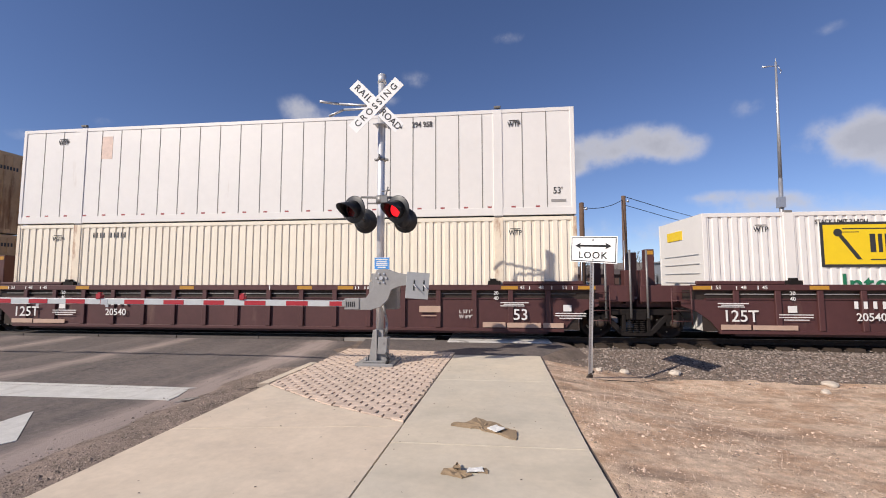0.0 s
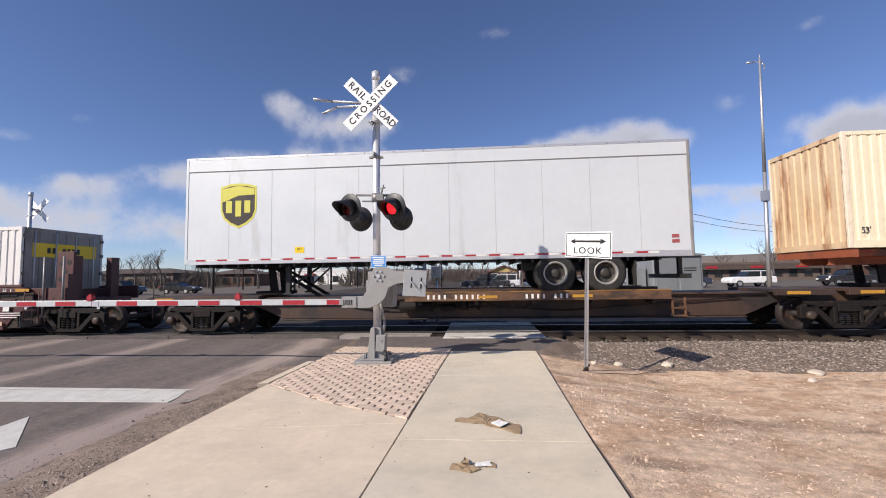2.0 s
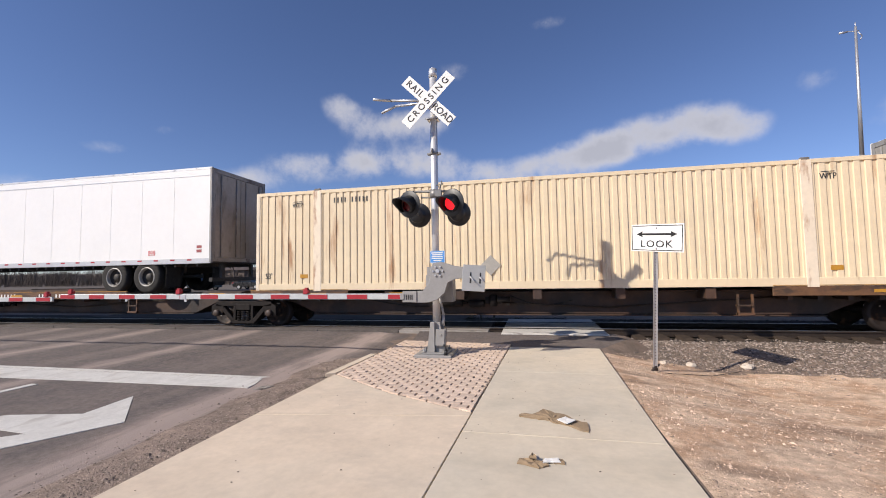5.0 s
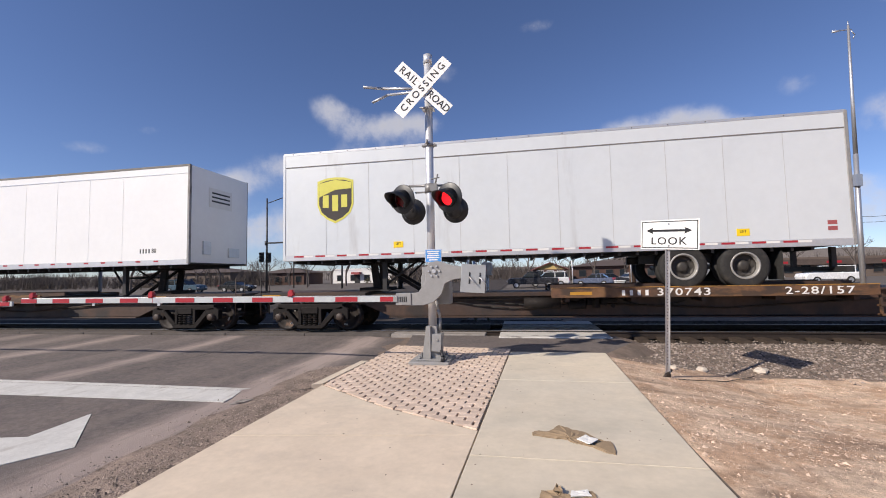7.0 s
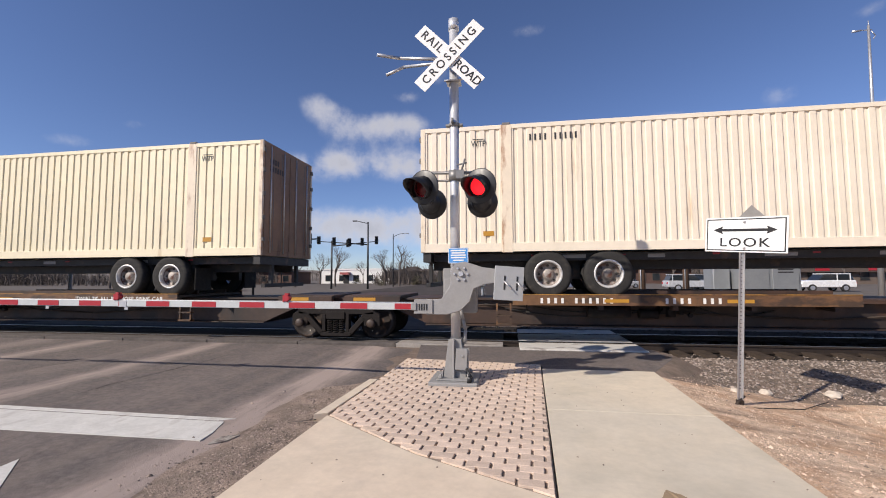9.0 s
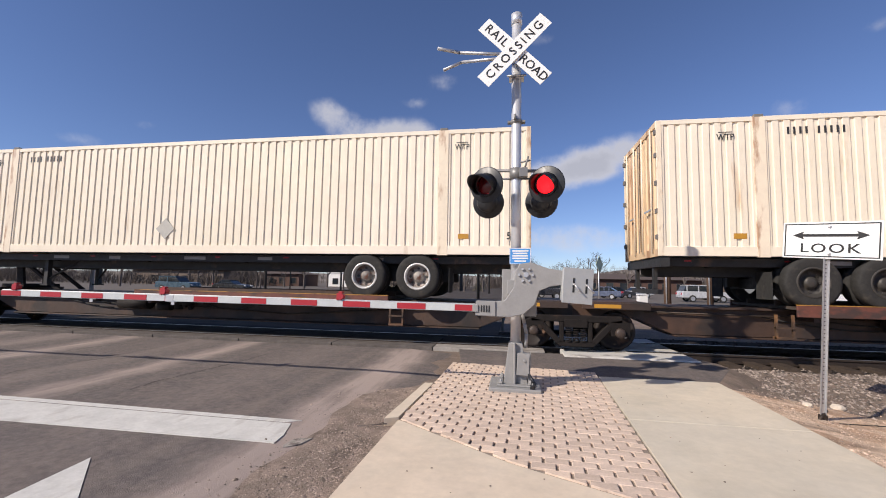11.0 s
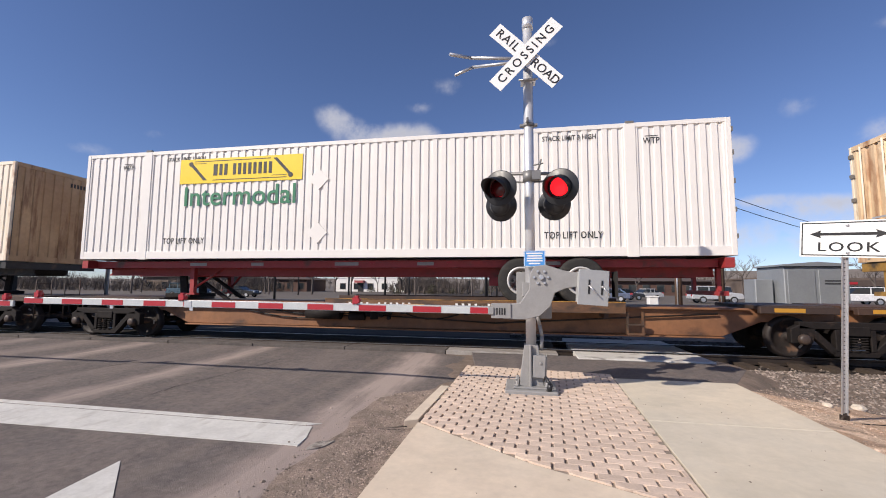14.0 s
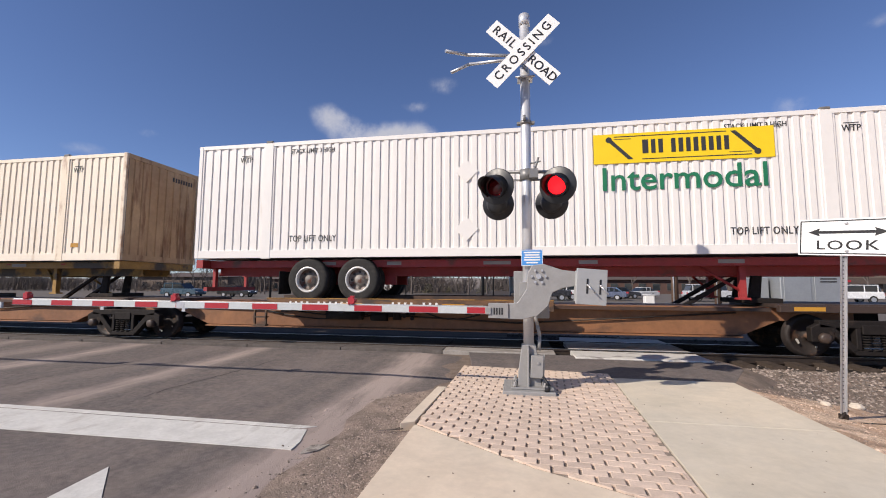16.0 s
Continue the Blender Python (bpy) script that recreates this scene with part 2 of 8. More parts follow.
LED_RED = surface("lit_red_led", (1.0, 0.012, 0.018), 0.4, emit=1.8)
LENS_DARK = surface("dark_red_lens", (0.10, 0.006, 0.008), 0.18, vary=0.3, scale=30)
CARDBOARD = surface("cardboard", (0.27, 0.195, 0.12), 0.9, vary=0.15, scale=14, bump=0.003, bump_scale=40)
PAPER = surface("white_paper", (0.72, 0.71, 0.68), 0.8, vary=0.05)
POST_CREAM = surface("rust_edged_cream_paint", (0.74, 0.64, 0.50), 0.55, vary=0.08, scale=1.2, stain=(0.30, 0.13, 0.055), stain_at=0.55, stain_scale=(3.0, 3.0, 0.9), stain_k=0.75, obj_vary=0.05)
CREAM = surface("cream_container_paint", (0.76, 0.68, 0.545), 0.55, vary=0.06, scale=0.8, second=(0.79, 0.705, 0.585), stain=(0.42, 0.26, 0.14), stain_at=0.645, stain_scale=(1.6, 1.0, 0.22), stain_k=0.75)
CREAM_OLD = surface("weathered_cream_paint", (0.70, 0.585, 0.41), 0.55, vary=0.07, scale=0.8, second=(0.73, 0.60, 0.41), stain=(0.33, 0.15, 0.06), stain_at=0.60, stain_scale=(2.2, 1.3, 0.30), stain_k=0.85)
CREAM_PALE = surface("pale_cream_paint", (0.80, 0.73, 0.60), 0.5, vary=0.04, scale=0.8, stain=(0.45, 0.34, 0.22), stain_at=0.68, stain_scale=(1.6, 1.0, 0.22), stain_k=0.6)
WHITE_BOX = surface("white_container_paint", (0.74, 0.715, 0.68), 0.45, vary=0.03, scale=0.7, stain=(0.50, 0.42, 0.34), stain_at=0.68, stain_scale=(1.4, 1.0, 0.22), stain_k=0.6)
CREAM_WARM = surface("yellowish_cream_paint", (0.76, 0.685, 0.49), 0.55, vary=0.06, scale=0.8, second=(0.79, 0.71, 0.52), stain=(0.40, 0.24, 0.11), stain_at=0.635, stain_scale=(1.6, 1.0, 0.22), stain_k=0.75)
CREAMS = (CREAM, CREAM_OLD, CREAM_PALE, CREAM_WARM)
SEAM = surface("dark_seam", (0.16, 0.15, 0.14), 0.7, vary=0.2)
VAN_WHITE = surface("white_van_skin", (0.80, 0.80, 0.79), 0.38, vary=0.025, scale=0.8, stain=(0.62, 0.58, 0.52), stain_at=0.66, stain_scale=(1.5, 1, 0.25), stain_k=0.5)
VAN_GREY = surface("silver_grey_van_skin", (0.60, 0.63, 0.645), 0.42, 0.1, vary=0.035, scale=0.7, stain=(0.40, 0.39, 0.38), stain_at=0.62, stain_scale=(1.2, 1, 0.2), stain_k=0.5)
VAN_TRIM = surface("aluminium_trim", (0.58, 0.58, 0.58), 0.4, 0.6, vary=0.08)
REAR_GREY = surface("patchy_grey_rear_frame", (0.26, 0.255, 0.25), 0.6, 0.1, vary=0.15, scale=3, stain=(0.12, 0.10, 0.09), stain_at=0.55, stain_scale=(2, 2, 1))
# Dark enough to stand for shade on rear doors; also the containers' inner shell.
VAN_DARK = surface("dark_door", (0.10, 0.10, 0.105), 0.55, vary=0.15, stain=(0.2, 0.18, 0.15), stain_at=0.6)
RUBBER = surface("tyre_rubber", (0.028, 0.027, 0.026), 0.85, vary=0.25, scale=9, stain=(0.075, 0.064, 0.053), stain_at=0.57, stain_scale=(4, 4, 4), stain_k=0.45, spec=0.3)
RIM_WHITE = surface("white_wheel_rim", (0.60, 0.59, 0.57), 0.4, 0.3, vary=0.12, scale=14, stain=(0.25, 0.17, 0.10), stain_at=0.6, stain_scale=(7, 7, 7))
RIM_GREY = surface("dull_grey_wheel_rim", (0.33, 0.32, 0.30), 0.5, 0.3, vary=0.15, scale=14)
RIM_DARK = surface("dark_wheel_hub", (0.05, 0.045, 0.04), 0.6, 0.3, vary=0.3)
CHASSIS_BLACK = surface("black_chassis_steel", (0.022, 0.021, 0.021), 0.6, vary=0.25, stain=(0.10, 0.06, 0.04), stain_at=0.6)
CHASSIS_RUST = surface("rust_orange_chassis", (0.26, 0.07, 0.03), 0.65, vary=0.2, stain=(0.12, 0.05, 0.03), stain_at=0.55)
CHASSIS_RED = surface("maroon_red_chassis", (0.30, 0.03, 0.03), 0.55, vary=0.15, stain=(0.10, 0.04, 0.03), stain_at=0.6)
WELL_MAROON = surface("maroon_well_car_paint", (0.074, 0.026, 0.025), 0.55, vary=0.12, scale=1.2, second=(0.080, 0.029, 0.028), stain=(0.17, 0.10, 0.075), stain_at=0.62, stain_scale=(1.2, 1, 0.4), stain_k=0.6)
CAR_BROWN = surface("brown_flat_car_paint", (0.062, 0.032, 0.020), 0.65, vary=0.25, scale=1.3, second=(0.042, 0.026, 0.020), stain=(0.018, 0.015, 0.014), stain_at=0.52, stain_scale=(0.9, 1, 0.7), stain_k=0.8)
CAR_YELLOW = surface("worn_yellow_sill_paint", (0.38, 0.19, 0.035), 0.6, vary=0.2, scale=2.0, stain=(0.075, 0.042, 0.026), stain_at=0.49, stain_scale=(1.6, 2, 3), stain_k=0.9)
CAR_SILL = surface("worn_brown_sill_paint", (0.17, 0.085, 0.035), 0.65, vary=0.25, scale=2.2, second=(0.11, 0.055, 0.03), stain=(0.04, 0.027, 0.02), stain_at=0.48, stain_scale=(1.4, 2, 4), stain_k=0.85)
YELLOW_MARK = surface("yellow_reflector", (0.46, 0.23, 0.025), 0.5, vary=0.08)
TRUCK_STEEL = surface("dusty_truck_casting", (0.012, 0.009, 0.008), 0.75, 0.1, vary=0.35, scale=6, stain=(0.058, 0.036, 0.025), stain_at=0.58, stain_scale=(3, 3, 3), stain_k=0.6, spec=0.3)
WHEEL_STEEL = surface("wheel_steel", (0.020, 0.014, 0.012), 0.7, 0.1, vary=0.3, scale=6, stain=(0.10, 0.052, 0.03), stain_at=0.55, stain_scale=(4, 4, 4))
TREAD = surface("wheel_tread", (0.45, 0.44, 0.43), 0.3, 0.9)
MARK_WHITE = surface("stencil_white", (0.72, 0.71, 0.68), 0.6, vary=0.06)
MARK_BLACK = surface("stencil_black", (0.03, 0.03, 0.032), 0.6)
MARK_GREEN = surface("lettering_green", (0.01, 0.16, 0.075), 0.5)
PANEL_YELLOW = surface("panel_yellow", (0.80, 0.56, 0.01), 0.45, vary=0.03)
SHIELD_BROWN = surface("shield_brown", (0.045, 0.035, 0.025), 0.4, vary=0.1)
SHIELD_GOLD = surface("shield_gold", (0.62, 0.58, 0.10), 0.4, vary=0.05)
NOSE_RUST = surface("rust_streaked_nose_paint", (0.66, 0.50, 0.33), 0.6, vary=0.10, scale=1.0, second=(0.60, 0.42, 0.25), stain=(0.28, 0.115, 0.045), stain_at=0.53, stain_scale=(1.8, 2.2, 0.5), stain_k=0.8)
WHEEL_DISC = surface("dusty_wheel_disc", (0.29, 0.26, 0.235), 0.6, 0.2, vary=0.2, scale=12, obj_vary=0.6, stain=(0.12, 0.05, 0.03), stain_at=0.52, stain_scale=(5, 5, 5))
# White right-hand ends: grime, plus shade put into the base colour.
END_WHITE = surface("shaded_grimy_white_end_paint", (0.30, 0.288, 0.27), 0.6, vary=0.12, scale=1.2, second=(0.23, 0.215, 0.195), stain=(0.10, 0.085, 0.075), stain_at=0.56, stain_scale=(1.6, 1.6, 0.5), stain_k=0.7)
CAR_ORANGE = surface("faded_orange_brown_paint", (0.235, 0.105, 0.045), 0.65, vary=0.2, scale=1.3, second=(0.19, 0.085, 0.04), stain=(0.04, 0.025, 0.02), stain_at=0.58, stain_scale=(0.7, 1, 1.1), stain_k=0.85)
GALV_RAIL = surface("dull_grab_rail", (0.22, 0.215, 0.21), 0.5, 0.4, vary=0.1)
# Cream right-hand ends: rust and dirt, their base colours darkened for shade.
END_RUST = surface("shaded_rusty_cream_end_paint", (0.46, 0.31, 0.18), 0.65, vary=0.14, scale=1.2, second=(0.36, 0.22, 0.12), stain=(0.16, 0.07, 0.03), stain_at=0.54, stain_scale=(2.4, 2.4, 0.4), stain_k=0.8)
END_CREAM = surface("shaded_dirty_cream_end_paint", (0.27, 0.175, 0.11), 0.65, vary=0.12, scale=1.2, second=(0.20, 0.125, 0.08), stain=(0.08, 0.045, 0.03), stain_at=0.55, stain_scale=(1.6, 1.6, 0.35), stain_k=0.8)
SILL_RED = surface("dark_red_sill_paint", (0.13, 0.045, 0.03), 0.6, vary=0.2, scale=2, stain=(0.05, 0.03, 0.025), stain_at=0.5, stain_scale=(1.5, 2, 3))
PLATE_DIM = surface("dim_label", (0.28, 0.27, 0.26), 0.6, vary=0.1)
PATCH = surface("primer_patch", (0.48, 0.33, 0.25), 0.6, vary=0.1)
GREEN_SPRAY = surface("spray_green", (0.02, 0.10, 0.085), 0.6, vary=0.15)
PALE_SPRAY = surface("spray_pale", (0.55, 0.66, 0.66), 0.6, vary=0.1)


# ---------- mesh helpers ----------
def box(bm, x0, x1, y0, y1, z0, z1, m=None):
    v = [bm.verts.new((x, y, z)) for x in (x0, x1) for y in (y0, y1) for z in (z0, z1)]
    if m is not None:
        for p in v:
            p.co = m @ p.co
    for f in ((0, 1, 3, 2), (4, 6, 7, 5), (0, 4, 5, 1), (2, 3, 7, 6), (0, 2, 6, 4), (1, 5, 7, 3)):
        bm.faces.new([v[i] for i in f])


def tube(bm, a, b, r, seg=12, r2=None, cap=True):
    a, b = Vector(a), Vector(b)
    q = (b - a).to_track_quat("Z", "Y")
    r2 = r if r2 is None else r2
    rings = []
    for p, rr in ((a, r), (b, r2)):
        rings.append([bm.verts.new(p + q @ Vector((rr * math.cos(2 * math.pi * i / seg), rr * math.sin(2 * math.pi * i / seg), 0))) for i in range(seg)])
    for i in range(seg):
        j = (i + 1) % seg
        f = bm.faces.new((rings[0][i], rings[0][j], rings[1][j], rings[1][i]))
        f.smooth = True
    if cap:
        bm.faces.new(rings[0][::-1])
        bm.faces.new(rings[1])


def lathe(bm, profile, axis_pose, seg=24):
    """profile: (radius, distance along the axis) pairs, turned round the local z axis."""
    rings = []
    for r, d in profile:
        rings.append([bm.verts.new(axis_pose @ Vector((r * math.cos(2 * math.pi * i / seg), r * math.sin(2 * math.pi * i / seg), d))) for i in range(seg)] if r > 1e-4
                     else [bm.verts.new(axis_pose @ Vector((0, 0, d)))])
    for a, b in zip(rings, rings[1:]):
        for i in range(seg):
            j = (i + 1) % seg
            q = [a[i % len(a)], a[j % len(a)], b[j % len(b)], b[i % len(b)]]
            q = list(dict.fromkeys(q))
            if len(q) > 2:
                f = bm.faces.new(q)
                f.smooth = True


def prism(bm, pts, y0, y1, m=None):
    """A polygon in x and z, made solid from y0 to y1."""
    a = [bm.verts.new((x, y0, z)) for x, z in pts]
    b = [bm.verts.new((x, y1, z)) for x, z in pts]
    if m is not None:
        for p in a + b:
            p.co = m @ p.co
    bm.faces.new(a)
    bm.faces.new(b[::-1])
    n = len(pts)
    for i in range(n):
        j = (i + 1) % n
        bm.faces.new((a[j], a[i], b[i], b[j]))


def finish(bm, bevel=0.0):
    bmesh.ops.recalc_face_normals(bm, faces=bm.faces)
    if bevel:
        es = [e for e in bm.edges if len(e.link_faces) == 2 and e.calc_face_angle(0) > 0.6]
        bmesh.ops.bevel(bm, geom=es, offset=bevel, segments=1, affect="EDGES", clamp_overlap=True)


MESHES = {}


SMALL = {"rivets", "crossmember", "number_lettering", "stencil_bars", "red_tape", "white_tape", "hole", "vent_mark", "panel_seam", "plate_marking", "reflector_strip", "hinge", "emblem_bars", "lettering_shape", "line_bar", "chalk_mark", "hub", "bolt",
         "label_bars", "mark_bars", "hand_hole", "spray_shapes", "sign_bars", "scroll_outline", "ladder", "end_ladder", "crossbuck_bracket"}
APART = {"air_hose", "grab_post", "well_liner", "mud_flap", "yellow_mark", "curb", "side_rail", "bolster", "bogie_frame", "slider_frame", "upper_skin", "outrigger", "cross_bearer", "end_post", "pillar", "stiffener", "side_arm", "frame", "tail_label"}


def islands(bm):
    """The loose pieces of a bmesh, each as a bmesh of its own."""
    left, out = set(bm.verts), []
    while left:
        stack, seen = [left.pop()], set()
        while stack:
            v = stack.pop()
            seen.add(v)
            for e in v.link_edges:
                w = e.other_vert(v)
                if w in left:
                    left.discard(w)
                    stack.append(w)
        nb = bmesh.new()
        copy = {v: nb.verts.new(v.co) for v in seen}
        for f in {f for v in seen for f in v.link_faces}:
            nb.faces.new([copy[v] for v in f.verts]).smooth = f.smooth
        out.append(nb)
    return out


def part(name, bm, material, parent, label="", key=None, bevel=0.0, at=None):
    """Links a bmesh (or a function that fills one) as one mesh object under a thing or a part. key: shared mesh."""
    if name in APART and parent is not None:
        if callable(bm):
            b = bmesh.new()
            bm(b)
            bm = b
        pieces = islands(bm)
        bm.free()
        pieces.sort(key=lambda q: min(tuple(round(c, 4) for c in v.co) for v in q.verts))
        last = None
        for k, piece in enumerate(pieces):
            last = link_part(name, piece, material, parent, label, None if key is None else (key, k), bevel, at)
        return last
    ob = link_part(name, bm, material, parent, label, key, bevel, at)
    if name in SMALL:
        tagged(ob, kind="stuff")
    return ob


def link_part(name, bm, material, parent, label="", key=None, bevel=0.0, at=None):
    if key is not None and key in MESHES:
        me = MESHES[key]
    else:
        if callable(bm):
            b = bmesh.new()
            bm(b)
            bm = b
        finish(bm, bevel)
        me = bpy.data.meshes.new(name)
        bm.to_mesh(me)
        bm.free()
        me.materials.append(material)
        if key is not None:
            MESHES[key] = me
    ob = new(name, me)
    if parent is not None:
        ob.parent = parent
    if at is not None:
        ob.matrix_basis = at
    if label:
        tagged(ob, label)
    return ob


def thing(name, label, category, group="", kind="", at=None):
    ob = new(name)
    ob.empty_display_size = 0.2
    tagged(ob, label, category, group, kind)
    if at is not None:
        ob.matrix_basis = at
    return ob


def lettering(name, words, height, material, parent, at, label="", spacing=1.0, squeeze=1.0, thick=0.002):
    """Words in the built-in font; capital height in metres, centred at the pose, standing in its x and y."""
    key = ("text", words, round(height, 3), material.name, spacing, squeeze)
    if key not in MESHES:
        cu = bpy.data.curves.new(name, "FONT")
        cu.body = words
        cu.size = height / 0.70
        cu.align_x, cu.align_y = "CENTER", "CENTER"
        cu.space_character = spacing
        cu.resolution_u = 3
        cu.extrude = thick
        cu.offset = height * 0.012
        tmp = new(name, cu)
        bpy.context.view_layer.update()
        me = bpy.data.meshes.new_from_object(tmp.evaluated_get(bpy.context.evaluated_depsgraph_get()))
        bpy.data.objects.remove(tmp)
        bpy.data.curves.remove(cu)
        for v in me.vertices:
            v.co.x *= squeeze
        me.materials.clear()
        me.materials.append(material)
        MESHES[key] = me
    ob = new(name, MESHES[key])
    ob.parent = parent
    ob.matrix_basis = at
    if label:
        tagged(ob, label)
    return ob


FRONT = pose(0, 0, 0, 90, 0, 0)     # text plane facing -y


def on_front(x, y, z):
    return pose(x, y, z, 90, 0, 0)


MOVING = []      # (object, start pose) that go with the train
SPINNING = []    # wheel sets


# ---------- ground ----------
def ground_height(x, y):
    """The dirt dips beside the track on the walk's far side; the track stands on its ballast."""
    z = -0.075
    if x > 0.5:
        k = min(1, (x - 0.5) / 2.2)
        side = min(1, max(0, (y - 3.0) / 4.0))
        z = -0.03 - 0.05 * k - 0.30 * k * side
        bed = min(1, max(0, (y - 8.9) / 1.6))
        z = z * (1 - bed) + (-0.16) * bed
        z += 0.035 * k * noise.noise((x * 0.55, y * 0.55, 0.3)) + 0.012 * k * noise.noise((x * 3.1, y * 3.1, 1.3))
    elif y < 10:
        z += 0.012 * noise.noise((x * 1.7, y * 1.7, 4.0))
    if y > 13.6:
        z = -0.16 + (0.04 if x < 0.5 else 0.0)
    return z


def grid_lines(lo, hi, fine_lo, fine_hi, step):
    out = [fine_lo + i * step for i in range(int(round((fine_hi - fine_lo) / step)) + 1)]
    d, s = step, fine_lo
    low = []
    while s > lo:
        d *= 1.35
        s -= d
        low.append(max(s, lo))
    d, s = step, fine_hi
    high = []
    while s < hi:
        d *= 1.35
        s += d
        high.append(min(s, hi))
    return low[::-1] + out + high


def sheet(name, xs, ys, height, mats, pick=None, parent=None):
    verts = [(x, y, height(x, y)) for y in ys for x in xs]
    n = len(xs)
    faces = [(j * n + i, j * n + i + 1, (j + 1) * n + i + 1, (j + 1) * n + i) for j in range(len(ys) - 1) for i in range(n - 1)]
    me = bpy.data.meshes.new(name)
    me.from_pydata(verts, [], faces)
    for m in mats:
        me.materials.append(m)
    for p in me.polygons:
        p.use_smooth = True
        if pick:
            c = p.center
            p.material_index = pick(c.x, c.y)
    ob = new(name, me)
    ob.parent = parent
    return ob


def ground_pick(x, y):
    # Band under and behind the train, coloured dark for its shade.
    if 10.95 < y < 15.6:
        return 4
    if x < -3.3 and y < 7.9:
        return 3
    if x < 0.5 and y < 13:
        return 1
    if 8.75 + 0.35 * noise.noise((x * 0.8, y * 0.8, 7)) < y < 14.6:
        return 1
    if 14.6 <= y < 22.5:
        return 1
    if y > 24 + 2 * noise.noise((x * 0.1, y * 0.1, 2)):
        return 2
    return 0


FAR_LOT = surface("parking_lot_asphalt", (0.115, 0.102, 0.092), 0.95, spec=0.15, vary=0.18, scale=0.5, second=(0.145, 0.125, 0.108), where="Generated")
ground = sheet("ground", grid_lines(-2500, 2500, -6, 14, 0.16), grid_lines(-1500, 3000, -1, 15, 0.16), ground_height, [DIRT, GRAVEL_DIRT, FAR_LOT, SHOULDER, SHADED_BED], ground_pick)
tagged(ground, "dry reddish dirt lot beside the walk with scattered gravel", "ground", kind="structure")

ROAD_Z = -0.05


def dusty(base):
    """The road's asphalt with tan dust washed along its edge."""
    m = base.copy()
    m.name = "dusty_road_asphalt"
    nt = m.node_tree
    N, link = nt.nodes.new, nt.links.new
    b = nt.nodes["Principled BSDF"]
    old = b.inputs["Base Color"].links[0].from_socket
    co = N("ShaderNodeTexCoord").outputs["Object"]
    sep = N("ShaderNodeSeparateXYZ")
    link(co, sep.inputs[0])
    n = N("ShaderNodeTexNoise")
    n.inputs["Scale"].default_value = 1.6
    n.inputs["Detail"].default_value = 8
    link(co, n.inputs["Vector"])
    fine = N("ShaderNodeTexNoise")
    fine.inputs["Scale"].default_value = 1.0
    fine.inputs["Detail"].default_value = 9
    fine.inputs["Roughness"].default_value = 0.65
    mp = N("ShaderNodeMapping")
    mp.inputs["Scale"].default_value = (7.0, 0.8, 1)
    link(co, mp.inputs[0])
    link(mp.outputs[0], fine.inputs["Vector"])

    def calc(op, p, q, r=None):
        k = N("ShaderNodeMath")
        k.operation = op
        for i, v in enumerate((p, q, r)):
            if isinstance(v, (int, float)):
                k.inputs[i].default_value = v
            elif v is not None:
                link(v, k.inputs[i])
        return k.outputs[0]

    x = calc("MULTIPLY_ADD", calc("SUBTRACT", n.outputs["Fac"], 0.5), 0.55, sep.outputs[0])
    total = None
    # dust lines along the road: centre, half width, strength
    for c, w, k in ((-4.55, 0.36, 1.3), (-8.42, 0.30, 0.85), (-9.6, 0.5, 0.22), (-11.75, 0.36, 0.9), (-6.4, 0.7, 0.20), (-13.4, 0.5, 0.5), (-15.2, 0.4, 0.6)):
        d = calc("DIVIDE", calc("SUBTRACT", x, c), w)
        e = calc("MULTIPLY", calc("EXPONENT", calc("MULTIPLY", calc("MULTIPLY", d, d), -1.0), 0.0), k)
        total = e if total is None else calc("ADD", total, e)
    dust = calc("MULTIPLY", total, calc("MULTIPLY_ADD", fine.outputs["Fac"], 1.9, -0.12))
    r = N("ShaderNodeMapRange")
    r.inputs[1].default_value, r.inputs[2].default_value, r.inputs[3].default_value, r.inputs[4].default_value = 0.06, 1.0, 0.0, 0.9
    link(dust, r.inputs[0])
    mix = N("ShaderNodeMix")
    mix.data_type = "RGBA"
    mix.inputs["B"].default_value = (0.37, 0.30, 0.265, 1)
    link(r.outputs[0], mix.inputs["Factor"])
    link(old, mix.inputs["A"])
    link(mix.outputs["Result"], b.inputs["Base Color"])
    return m


ROAD_ASPHALT = dusty(ASPHALT)
# Darker copy of the asphalt; the train's shadow is put into its colour.
FAR_ASPHALT = surface("shade_darkened_far_asphalt", (0.060, 0.052, 0.048), 0.95, spec=0.1, vary=0.2, scale=2.0, second=(0.075, 0.064, 0.058))
ROAD_R, ROAD_L = -4.35, -18.5


def road_height(x, y):
    z = ROAD_Z + 0.002 * noise.noise((x * 0.3, y * 0.3, 3.3))
    if 9.6 < y < 15.4:
        k = min(1, (y - 9.6) / 1.0, (15.4 - y) / 1.0)
        z += (0.02 - ROAD_Z) * 0.5 * k
    return z


